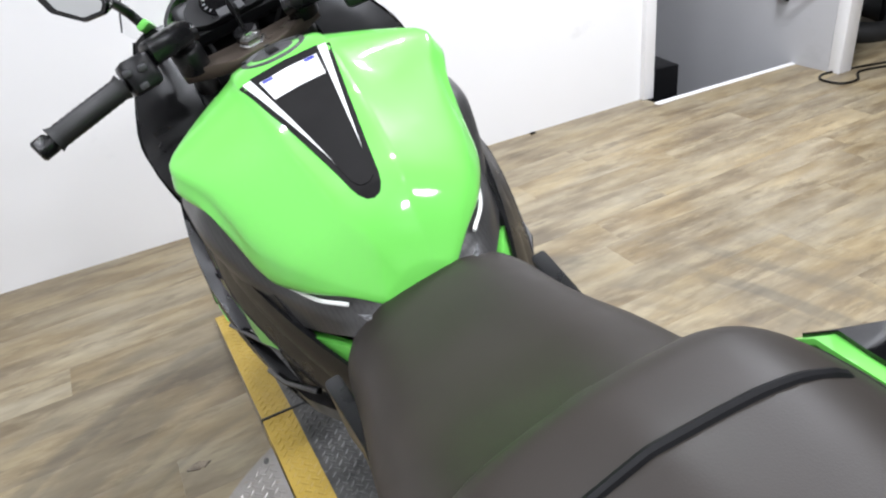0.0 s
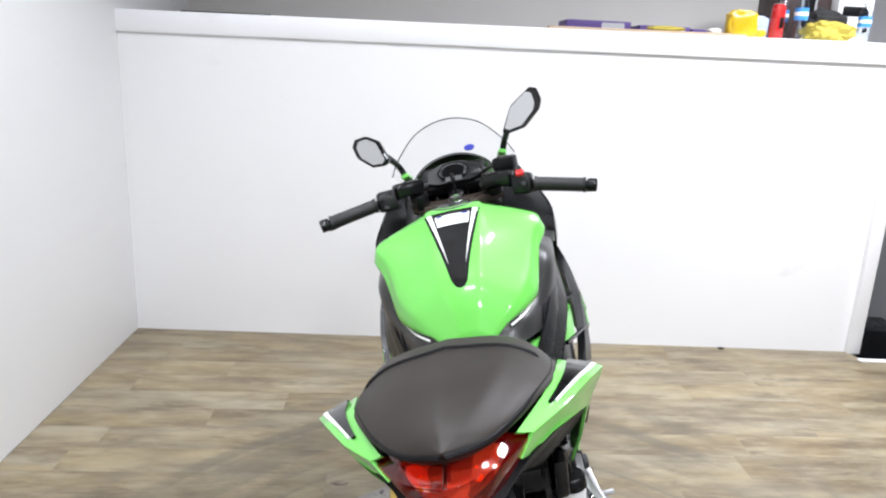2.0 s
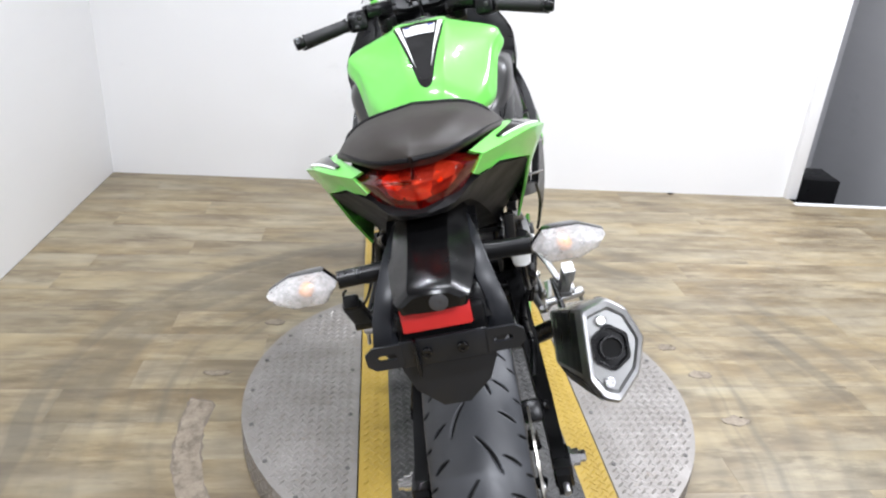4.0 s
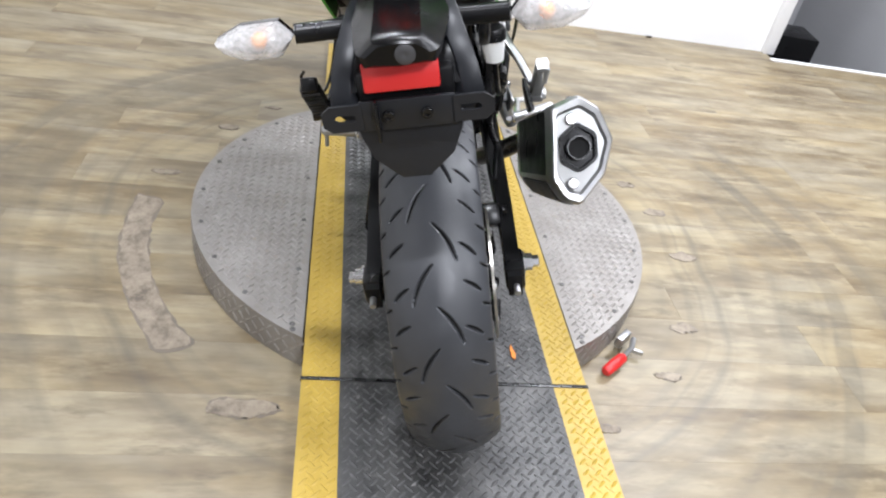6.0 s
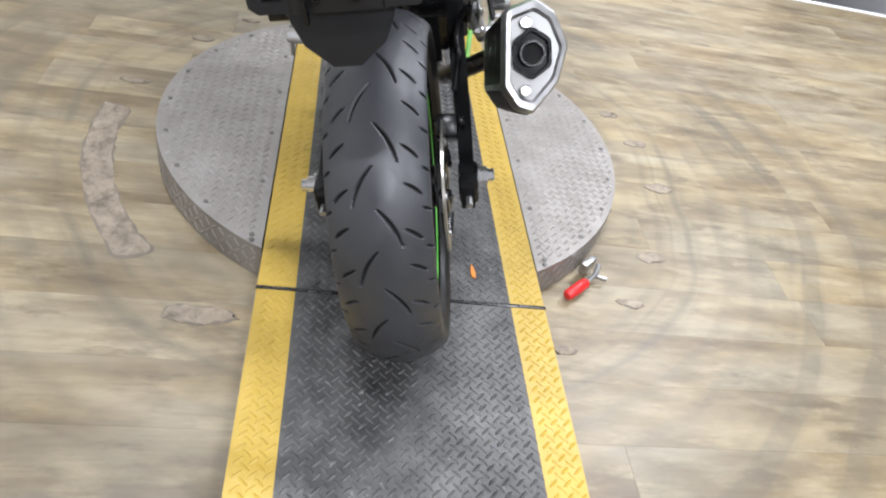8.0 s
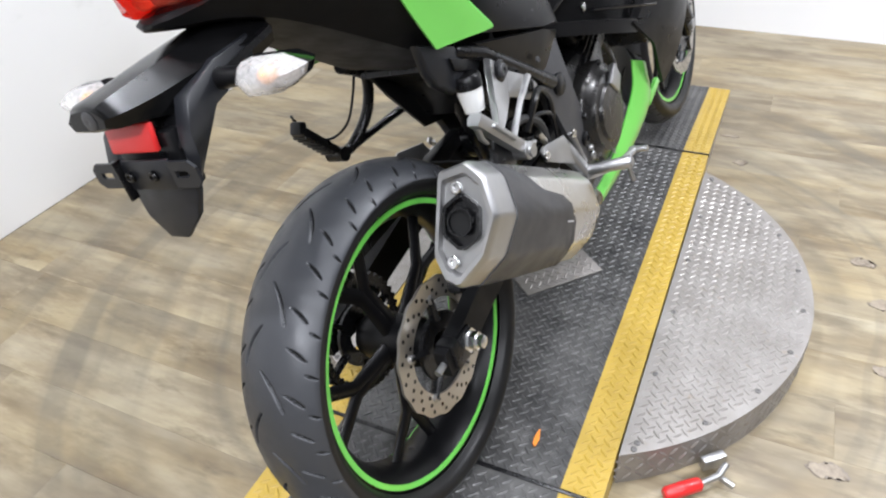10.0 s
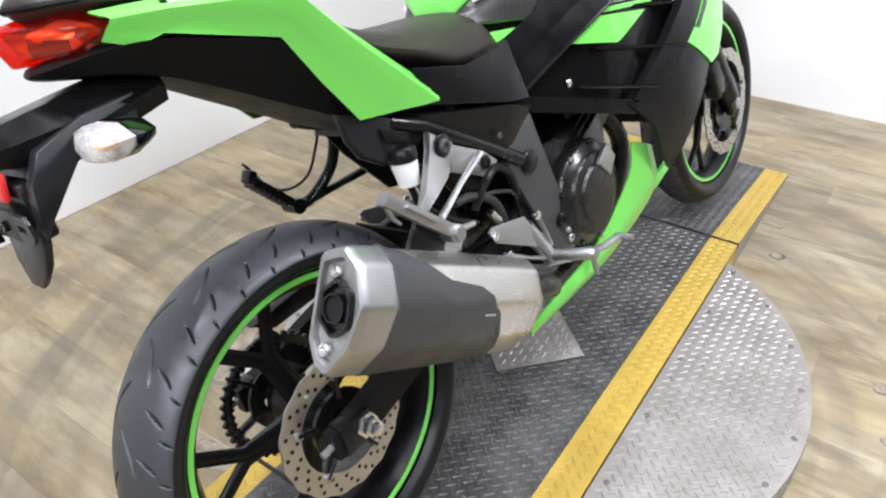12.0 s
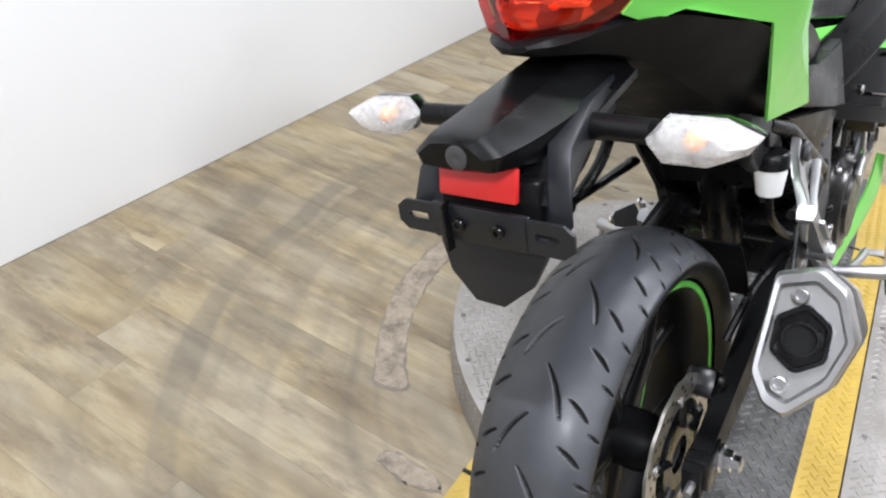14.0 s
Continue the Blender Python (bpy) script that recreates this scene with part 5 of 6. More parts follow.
# --- silencer ---
EX = [(-0.036, 0.066), (0.006, 0.079), (0.033, 0.060), (0.052, 0.010), (0.036, -0.042), (-0.002, -0.084), (-0.024, -0.076), (-0.042, -0.045)]
EXC, EXD = V(0.235, -0.076, 0.575), V(-0.06, 0.86, -0.49).normalized()
EX1 = (V(1, 0, 0) - EXD * EXD.x).normalized()
EX2 = EX1.cross(EXD).normalized()


def round_poly(pts, r, n=4):
    """A polygon with its corners rounded."""
    out = []
    k = len(pts)
    for i in range(k):
        p, a, b = (Vector(q) for q in (pts[i], pts[i - 1], pts[(i + 1) % k]))
        u, v = (a - p), (b - p)
        d = min(r, u.length * 0.45, v.length * 0.45)
        u, v = p + u.normalized() * d, p + v.normalized() * d
        for t in np.linspace(0, 1, n):
            out.append(tuple((1 - t) ** 2 * u + 2 * t * (1 - t) * p + t * t * v))
    return out


EXR = round_poly(EX, 0.006)


def ex_ring(along, scale=1.0, pts=None):
    slant = 0.08 * max(0.0, 1 - max(along, 0) / 0.07)
    return [EXC + EXD * (along - slant * x * scale) + EX1 * (x * scale) + EX2 * (z * scale) for x, z in (pts or EXR)]


silencer = part("silencer", add_rings(bmesh.new(), [ex_ring(0.045, 1.03), ex_ring(0.06, 1.04), ex_ring(0.18, 1.04), ex_ring(0.35, 1.02), ex_ring(0.415, 1.0), ex_ring(0.425, 0.96), ex_ring(0.435, 0.7), ex_ring(0.47, 0.42)]), STEEL, bike, "brushed steel silencer with dark cover and hexagonal outlet")
HOLE = round_poly([(0.025 * math.cos(a) * 1.1, 0.033 * math.sin(a) + 0.002) for a in np.radians([30, 90, 150, 210, 270, 330])], 0.006)
HOLE = [HOLE[(i + 10) % len(HOLE)] for i in range(len(HOLE))]
end_cap = part("end_cap", add_rings(bmesh.new(), [ex_ring(0.062, 1.065), ex_ring(0.012, 1.06), ex_ring(0.0, 1.03), ex_ring(-0.004, 0.98), ex_ring(-0.003, 0.86), ex_ring(0.006, 0.80)], cap=False), ALLOY, silencer, "polished alloy end cap")
part("end_plate", add_rings(bmesh.new(), [ex_ring(0.006, 0.82), ex_ring(0.010, 0.82)]), PLATE, end_cap)
part("outlet_ring", add_rings(bmesh.new(), [ex_ring(0.006, 1.22, HOLE), ex_ring(-0.003, 1.2, HOLE), ex_ring(-0.003, 1.02, HOLE), ex_ring(0.005, 0.98, HOLE)], cap=True), BLACK_METAL, end_cap, "black hexagonal outlet surround")
part("outlet_pipe", lathe([(0.0, 0.019), (-0.006, 0.019), (-0.006, 0.0165), (0.0015, 0.0165)], EXC + EX2 * 0.002, EXD, 24), BLACK_METAL, end_cap)
# black disc painting the dark of the outlet bore
part("outlet_dark", lathe([(-0.0005, 0.0165), (-0.0005, 0.0001)], EXC + EX2 * 0.002, EXD, 24), RECESS_SHADE, end_cap)
for x, z in ((-0.008, 0.047), (-0.012, -0.052)):
    bolt(end_cap, EXC + EX1 * x + EX2 * z + EXD * 0.003, -EXD, 0.009, 0.006, CHROME)


def ex_cover(start, along, scale, n=70, stop=0.74):
    """Points of the cover's section: along the outline from one share of its length to another."""
    p = np.array(EXR + EXR[:1])
    d = np.r_[0, np.cumsum(np.hypot(*np.diff(p, axis=0).T))]
    q = np.linspace(start, stop, n) * d[-1]
    return [EXC + EXD * along + EX1 * (x * scale) + EX2 * (z * scale) for x, z in zip(np.interp(q, d, p[:, 0]), np.interp(q, d, p[:, 1]))]


bm = bmesh.new()
add_rings(bm, [ex_cover(*q) for q in ((0.10, 0.056, 1.10), (0.15, 0.09, 1.10), (0.20, 0.13, 1.10), (0.247, 0.172, 1.10), (0.258, 0.21, 1.095), (0.268, 0.245, 1.09), (0.30, 0.272, 1.085), (0.37, 0.298, 1.08), (0.45, 0.318, 1.075), (0.53, 0.34, 1.075))], cap=False, closed=False)
bmesh.ops.recalc_face_normals(bm, faces=bm.faces)
if sum(f.normal.x for f in bm.faces) < 0:
    bmesh.ops.reverse_faces(bm, faces=bm.faces)
part("heat_cover", thicken(bm, 0.003), GREY_PLASTIC, silencer, "dark grey heat cover", smooth=35)
bm = bmesh.new()
add_rings(bm, [ex_cover(0.765, a, 1.075, 24, 1.0) for a in (0.058, 0.14, 0.22, 0.30, 0.36)], cap=False, closed=False)
bmesh.ops.recalc_face_normals(bm, faces=bm.faces)
if sum(f.normal.x for f in bm.faces) > 0:
    bmesh.ops.reverse_faces(bm, faces=bm.faces)
part("inner_cover", thicken(bm, 0.003), BLACK_PLASTIC, silencer, "black inner heat cover", smooth=35)
lg = [EXC + EXD * a + EX1 * 0.0535 + EX2 * -0.006 for a in (0.255, 0.262, 0.269, 0.276)]
for p in lg:
    part("emblem_mark", box((0, 0, 0), (0.0014, 0.0045, 0.003), 0, Matrix.Translation(p) @ pose(0, 0, 0, -29)), SILVER, silencer)
part("silencer_hanger", slab([(0.19, 0.10, 0.56), (0.19, 0.17, 0.52), (0.185, 0.20, 0.56), (0.18, 0.15, 0.60)], (-0.008, 0, 0), 0.002), BLACK_METAL, silencer)

# --- pegs, brackets, reservoir ---
def left_footrest():
    """Black tubular hanger with a folded, ribbed footrest and a strap of thin wire."""
    hang = part("peg_hanger", curve_tube([(-0.145, 0.275, 0.70), (-0.155, 0.288, 0.655), (-0.17, 0.272, 0.60), (-0.19, 0.225, 0.557), (-0.2, 0.19, 0.553)], [0.011] * 25, 10, 6), BLACK_METAL, bike, "black passenger footrest hanger")
    part("brace", tube([(-0.15, 0.375, 0.572), (-0.17, 0.28, 0.563), (-0.192, 0.215, 0.553)], [0.013, 0.010, 0.011], 10, 0.7), BLACK_METAL, hang)
    d = V(0, 0.068, -0.077).normalized()
    up = V(0, 0.75, 0.66)
    peg = part("passenger_peg", box((0, 0, 0), (0.038, 0.102, 0.018), 0.006, Matrix.Translation((-0.2, 0.148, 0.602)) @ pose(0, 0, 0, -48.5)), BLACK_METAL, bike, "folded ribbed black passenger footrest")
    for k in range(7):
        p = V(-0.2, 0.148, 0.602) + d * (-0.04 + k * 0.0125) - up * 0.009
        part("rib", box((0, 0, 0), (0.034, 0.006, 0.006), 0.0015, Matrix.Translation(p) @ pose(0, 0, 0, -48.5)), RUBBER, peg)
    part("peg_toe", box((0, 0, 0), (0.03, 0.018, 0.026), 0.006, Matrix.Translation((-0.2, 0.118, 0.643)) @ pose(0, 0, 0, -30)), BLACK_PLASTIC, peg)
    part("peg_knuckle", lathe([(-0.02, 0.0001), (-0.02, 0.015), (0.02, 0.015), (0.02, 0.0001)], (-0.2, 0.188, 0.556), (1, 0, 0), 14), BLACK_METAL, peg)


for s in (1, -1):
    mat = ALLOY if s > 0 else BLACK_METAL
    if s < 0:
        left_footrest()
    else:
        hang = part("peg_hanger", slab([(0.153, 0.233, 0.692), (0.153, 0.282, 0.659), (0.155, 0.265, 0.629), (0.168, 0.240, 0.615), (0.185, 0.190, 0.609), (0.192, 0.160, 0.596), (0.192, 0.144, 0.604), (0.180, 0.180, 0.628), (0.165, 0.203, 0.644), (0.153, 0.228, 0.664)], (-0.012, 0, 0), 0.003), mat, bike, "cast alloy passenger footrest hanger")
        part("bracket", slab([(0.148, 0.280, 0.655), (0.148, 0.36, 0.612), (0.148, 0.387, 0.584), (0.148, 0.345, 0.572), (0.148, 0.268, 0.611)], (-0.008, 0, 0), 0.003), PLATE, hang, "dull grey bracket plate")
        bolt(hang, (0.149, 0.352, 0.597), (1, 0, 0), 0.012, 0.004, BLACK_METAL)
        part("brace", tube([(0.158, 0.334, 0.620), (0.172, 0.258, 0.598), (0.192, 0.178, 0.575)], [0.007, 0.0055, 0.007], 8, 0.8), mat, hang)
        part("eye", lathe([(0, 0.019), (0.004, 0.019), (0.005, 0.017), (0.005, 0.0001)], (0.152, 0.254, 0.662), (1, 0, 0), 24), BLACK_METAL, hang)
        bolt(hang, (0.157, 0.254, 0.662), (1, 0, 0), 0.012, 0.007, GREY_PLASTIC)
        peg = part("passenger_peg", add_rings(bmesh.new(), [[V(0.2 + dx, y, z) + V(0, dz * 0.75, dz * 0.65) for dx, dz in ((-0.009, -0.010), (0.009, -0.010), (0.011, 0.0), (0.009, 0.010), (-0.009, 0.010), (-0.011, 0.0))] for y, z in ((0.072, 0.657), (0.08, 0.65), (0.14, 0.594), (0.178, 0.56), (0.188, 0.549))]), mat, bike, "folded passenger footrest")
        part("peg_pad", box((0, 0, 0), (0.016, 0.07, 0.006), 0.002, pose(0.209, 0.124, 0.611, -43)), PLATE, peg)
        part("peg_hook", tube([(0.197, 0.078, 0.640), (0.197, 0.082, 0.622), (0.197, 0.094, 0.608)], [0.006, 0.0055, 0.004], 8, 0.7), mat, peg)
        part("peg_knuckle", lathe([(-0.02, 0.0001), (-0.02, 0.015), (0.012, 0.015), (0.014, 0.011), (0.019, 0.011), (0.019, 0.0001)], (0.2, 0.187, 0.549), (1, 0, 0), 16), mat, peg)
        part("pivot_pin", tube([(0.196, 0.195, 0.546), (0.188, 0.25, 0.534)], [0.007, 0.005], 8), mat, peg)
    heel = part("heel_plate", slab(flip([(0.168, 0.303, 0.487), (0.168, 0.315, 0.492), (0.168, 0.405, 0.471), (0.168, 0.427, 0.433), (0.168, 0.470, 0.402), (0.168, 0.462, 0.378), (0.168, 0.36, 0.437), (0.168, 0.318, 0.460)], s), (-s * 0.005, 0, 0), 0.0015), PLATE, bike, "bare alloy heel plate")
    for y, z in ((0.315, 0.475), (0.44, 0.458), (0.342, 0.424)):
        bolt(heel, (s * 0.168, y, z), (s, 0, 0), 0.009, 0.006, CHROME)
    part("link", tube(flip([(0.165, 0.44, 0.458), (0.168, 0.455, 0.42), (0.17, 0.463, 0.385)], s), [0.008, 0.006, 0.008], 8, 0.6), ALLOY, heel)
    part("lower_link", tube(flip([(0.163, 0.342, 0.424), (0.164, 0.40, 0.388), (0.168, 0.452, 0.362)], s), [0.009, 0.007, 0.009], 8, 0.6), PLATE, heel)
    part("return_spring", tube([(s * (0.168 + 0.006 * math.cos(q * 1.1)), 0.44 + 0.0013 * q, 0.372 - 0.0005 * q + 0.006 * math.sin(q * 1.1)) for q in range(36)], 0.0016, 5), BLACK_METAL, heel)
    part("peg_mount", tube(flip([(0.15, 0.42, 0.44), (0.165, 0.45, 0.38), (0.175, 0.455, 0.355)], s), [0.018, 0.015, 0.016], 10), ALLOY, heel)
    rp = part("rider_peg", tube(flip([(0.17, 0.455, 0.366), (0.20, 0.456, 0.372), (0.266, 0.458, 0.384), (0.272, 0.458, 0.385)], s), [0.013, 0.011, 0.013, 0.009], 10), ALLOY, bike, "bare alloy rider footrest")
    part("feeler", tube(flip([(0.262, 0.458, 0.38), (0.268, 0.458, 0.342)], s), 0.005, 8), ALLOY, rp)
    lever = part("foot_lever", curve_tube(flip([(0.175, 0.44, 0.36), (0.19, 0.52, 0.335), (0.2, 0.60, 0.318), (0.205, 0.655, 0.315)], s), 0.008, 8, 5), ALLOY, bike, "bare alloy foot lever")
    part("lever_tip", tube(flip([(0.195, 0.65, 0.315), (0.235, 0.655, 0.315)], s), 0.007, 8), ALLOY, lever)
res = part("reservoir", lathe([(0, 0.0001), (0, 0.017), (0.03, 0.021), (0.04, 0.021), (0.04, 0.0001)], (0.128, 0.192, 0.622), (0, 0, 1), 24), WHITE, bike, "translucent white brake fluid reservoir")
part("lid", lathe([(0, 0.0235), (0.018, 0.0235), (0.022, 0.02), (0.022, 0.0001)], (0.128, 0.192, 0.662), (0, 0, 1), 24), BLACK_PLASTIC, res)
part("outlet_hose", curve_tube([(0.128, 0.192, 0.622), (0.13, 0.205, 0.58), (0.135, 0.26, 0.53), (0.14, 0.31, 0.50)], 0.006, 8, 5), BLACK_PLASTIC, res)
part("breather_hose", curve_tube([(0.145, 0.26, 0.56), (0.15, 0.30, 0.555), (0.15, 0.35, 0.525), (0.148, 0.37, 0.48), (0.14, 0.38, 0.43)], 0.008, 8, 5), RUBBER, bike, "black rubber breather hose")
part("switch_cable", curve_tube([(0.15, 0.33, 0.545), (0.155, 0.37, 0.535), (0.15, 0.41, 0.51), (0.145, 0.42, 0.46)], 0.004, 6, 5), BLACK_PLASTIC, bike)
part("brake_switch", lathe([(0, 0.007), (0.03, 0.007), (0.032, 0.004), (0.045, 0.003), (0.045, 0.0001)], (0.152, 0.335, 0.51), (0, 0.6, -0.8), 12), STEEL, bike, "small steel brake switch")
for nm, pts in (("throttle_cable", [(0.20, 0.99, 1.01), (0.165, 1.04, 1.045), (0.10, 1.12, 1.03), (0.06, 1.16, 0.98)]), ("throttle_cable", [(0.205, 0.985, 1.0), (0.17, 1.05, 1.03), (0.11, 1.13, 1.01), (0.07, 1.16, 0.96)]), ("clutch_cable", [(-0.16, 1.06, 1.055), (-0.10, 1.12, 1.05), (-0.06, 1.15, 1.0), (-0.07, 1.13, 0.94)]), ("brake_hose", [(0.15, 1.05, 1.045), (0.10, 1.13, 1.055), (0.03, 1.16, 1.0), (0.05, 1.18, 0.92)])):
    part(nm, curve_tube(pts, 0.0045, 8, 6), RUBBER, bike, "black control cable")
part("side_stand", tube([(-0.13, 0.58, 0.33), (-0.19, 0.54, 0.16), (-0.245, 0.50, -0.045)], [0.016, 0.013, 0.012], 10), BLACK_METAL, bike, "black side stand folded out")


# --- front end ---
CLAMP_METAL = worn("bronze_grey_metal", (0.11, 0.088, 0.07), 0.33, metal=0.7, grain=300, bump=0.1)
fork = part("triple_clamp", slab([(-0.125, 1.06, 1.0), (-0.11, 1.10, 1.0), (0.0, 1.075, 1.0), (0.11, 1.10, 1.0), (0.125, 1.06, 1.0), (0.09, 1.03, 1.0), (0.035, 0.985, 1.0), (-0.035, 0.985, 1.0), (-0.09, 1.03, 1.0)], (0, 0.005, -0.022), 0.005), CLAMP_METAL, bike, "dark bronze top triple clamp")
part("stem_nut", lathe([(0, 0.024), (0.008, 0.024), (0.009, 0.019), (0.016, 0.019), (0.017, 0.011), (0.010, 0.009), (0.010, 0.0001)], (0, 1.02, 0.999), (0, -0.2, 1), 6), CHROME, fork, "bright steering stem nut")
part("ignition", lathe([(0, 0.021), (0.014, 0.021), (0.017, 0.018), (0.017, 0.0001)], (0, 1.075, 1.0), (0, -0.2, 1), 24), BLACK_METAL, fork)
part("key", box((0, 1.071, 1.032), (0.006, 0.022, 0.036), 0.003), BLACK_PLASTIC, fork, "black ignition key")
part("key_bow", lathe([(-0.003, 0.0001), (-0.003, 0.015), (0.003, 0.015), (0.003, 0.0001)], (0, 1.069, 1.054), (1, 0.25, 0), 18), BLACK_PLASTIC, fork)
for s in (-1, 1):
    zo, yo = (0.012, 0.02) if s < 0 else (-0.01, -0.02)
    leg = part("fork_leg", tube([(s * 0.098, 1.545, 0.31), (s * 0.098, 1.28, 0.70)], 0.029, 16), BLACK_METAL, bike, "black fork leg")
    part("fork_tube", tube([(s * 0.098, 1.28, 0.70), (s * 0.098, 1.075, 1.012)], 0.019, 16), STEEL, leg)
    part("fork_cap", lathe([(0, 0.019), (0.010, 0.019), (0.012, 0.014), (0.012, 0.0001)], (s * 0.098, 1.075, 1.0), (0, -0.4, 1), 16), BLACK_METAL, leg)
    bar = part("clip_on", tube([(s * 0.075, 1.06 + yo, 1.035 + zo), (s * 0.13, 1.03 + yo, 1.04 + zo), (s * 0.20, 0.965 + yo, 1.028 + zo), (s * 0.345, 0.925 + yo * 0.8, 1.004 + zo * 1.5)], [0.016, 0.014, 0.0115, 0.0115], 14), BLACK_METAL, bike, "black clip-on handlebar")
    part("bar_riser", lathe([(0, 0.026), (0.035, 0.026), (0.04, 0.022), (0.04, 0.0001)], (s * 0.10, 1.055, 1.0), (0, -0.3, 1), 20), BLACK_PLASTIC, bar)
    a, b = V(s * 0.205, 0.962 + yo, 1.028 + zo), V(s * 0.325, 0.931 + yo * 0.8, 1.008 + zo * 1.4)
    d = (b - a)
    n = 22
    part("grip", tube([a + d * (i / n) for i in range(n + 1)], [0.0205 if i in (0, n) else (0.0178 if i % 2 else 0.0168) for i in range(n + 1)], 18), GRIP, bar, "ribbed black rubber grip")
    part("bar_end", lathe([(0, 0.0001), (0, 0.014), (0.004, 0.0165), (0.022, 0.0165), (0.025, 0.013), (0.025, 0.0001)], b + d.normalized() * 0.003, d, 18), BLACK_METAL, bar)
    sw = part("switch_box", box((0, 0, 0), (0.05, 0.05, 0.052), 0.009, Matrix.Translation(a - d.normalized() * 0.03) @ pose(0, 0, 0, -14, 0, -s * 15)), BLACK_PLASTIC, bar, "black handlebar switch housing")
    if s > 0:
        part("kill_switch", box((0, 0, 0), (0.02, 0.022, 0.01), 0.003, Matrix.Translation(a - d.normalized() * 0.034 + V(0, -0.012, 0.029)) @ pose(0, 0, 0, 20)), RED_PLASTIC, sw, "red engine stop switch")
        part("start_button", box((0, 0, 0), (0.012, 0.008, 0.012), 0.003, Matrix.Translation(a - d.normalized() * 0.03 + V(0, -0.029, 0.004))), GREY_PLASTIC, sw)
    else:
        for i, (dx, dz) in enumerate(((-0.012, 0.014), (0.012, 0.012), (0.0, -0.012))):
            part("switch", box((0, 0, 0), (0.014, 0.01, 0.01), 0.003, Matrix.Translation(a - d.normalized() * 0.03 + V(dx, -0.027, dz))), GREY_PLASTIC, sw)
    part("perch", box((0, 0, 0), (0.082, 0.038, 0.036), 0.008, Matrix.Translation(a - d.normalized() * 0.092 + V(0, 0.008, 0.010)) @ pose(0, 0, 0, 0, 0, -s * 30)), BLACK_METAL, bar)
    part("lever", curve_tube([a - d.normalized() * 0.07 + V(0, 0.03, -0.004), a + d * 0.2 + V(0, 0.06, -0.016), b + V(0, 0.055, -0.02), b + d * 0.15 + V(0, 0.05, -0.02)], 0.007, 8, 5), BLACK_METAL, bar, "black control lever")
    # mirrors
    if s < 0:
        base, head, up = V(-0.145, 1.25, 1.062), V(-0.215, 1.135, 1.164), 0.0
    else:
        base, head, up = V(0.15, 1.25, 1.075), V(0.228, 1.14, 1.185), 0.02
    mir = part("mirror", curve_tube([base, base + V(s * 0.012, -0.01, 0.035), head + V(-s * 0.042, 0.02, -0.025), head + V(-s * 0.02, 0.01, -0.012)], 0.009, 10, 6), BLACK_PLASTIC, bike, "black rear-view mirror on a stalk")
    out = [(-0.060, -0.030), (-0.048, -0.042), (-0.008, -0.042), (0.035, -0.012), (0.046, 0.022), (0.034, 0.040), (0.0, 0.044), (-0.035, 0.026)]
    if s > 0:
        out = [(-0.058, -0.045), (-0.044, -0.052), (-0.006, -0.044), (0.032, -0.004), (0.040, 0.02), (0.034, 0.052), (0.018, 0.058), (-0.03, 0.02)]
        out = [(x * 1.2, z) for x, z in out]
    else:
        out = [(-x, z) for x, z in out]
    turn = Matrix.Translation(head) @ pose(0, 0, 0, -6, 0, -20 if s > 0 else -24)
    shell = lambda k, dy: [turn @ V(x * k, dy, z * k) for x, z in round_poly(out, 0.004, 3)]
    glass_ring = lambda dy: [turn @ V(x * 0.8 - s * 0.006, dy, z * 0.84) for x, z in round_poly(out, 0.004, 3)]
    part("mirror_shell", add_rings(bmesh.new(), [shell(0.97, -0.012), shell(1.03, -0.008), shell(1.0, 0.008), shell(0.75, 0.028), shell(0.35, 0.036)]), BLACK_GLOSS, mir)
    part("mirror_glass", add_rings(bmesh.new(), [glass_ring(-0.0128), glass_ring(-0.0105)]), MIRROR, mir, "mirror glass")
    part("mirror_foot", box((0, 0, 0), (0.024, 0.05, 0.014), 0.005, Matrix.Translation(base + V(-s * 0.004, -0.005, -0.004)) @ pose(0, 0, 0, -25, s * 20)), GREEN, mir, "green mirror mount cover")
part("brake_reservoir", box((0, 0, 0), (0.06, 0.04, 0.035), 0.006, pose(0.145, 1.06, 1.068, 0, 0, -25)), BLACK_PLASTIC, bike, "black front brake fluid reservoir")

# instruments
dash = part("instrument_panel", box((0, 0, 0), (0.19, 0.04, 0.085), 0.016, pose(0, 1.165, 1.04, -48)), BLACK_PLASTIC, bike, "instrument panel with a round tachometer")
face_m = pose(0, 1.148, 1.052, 40) @ Matrix.Diagonal((0.95, 0.95, 1, 1))
part("gauge_face", add_rings(bmesh.new(), [[face_m @ V(x * k, y * k, h) for x, y in round_poly([(-0.085, -0.022), (-0.05, -0.036), (0.05, -0.036), (0.085, -0.022), (0.075, 0.02), (0.03, 0.045), (-0.03, 0.045), (-0.075, 0.02)], 0.01)] for k, h in ((1.0, 0.0), (1.0, 0.008), (0.97, 0.010))]), BLACK_PLASTIC, dash)
part("tachometer", add_rings(bmesh.new(), [[face_m @ V(0.046 * math.cos(a), 0.036 * math.sin(a) + 0.004, h) for a in np.arange(40) * math.tau / 40] for h in (0.010, 0.0118)]), BLACK_GLOSS, dash, "black tachometer dial")
for i in range(15):
    a = radians(210 - i * 17)
    part("dial_tick", box((0, 0, 0), (0.0012, 0.006, 0.0008), 0, face_m @ Matrix.Translation((0.038 * math.cos(a), 0.03 * math.sin(a) + 0.004, 0.0122)) @ Matrix.Rotation(a - math.pi / 2, 4, "Z")), SILVER, dash)
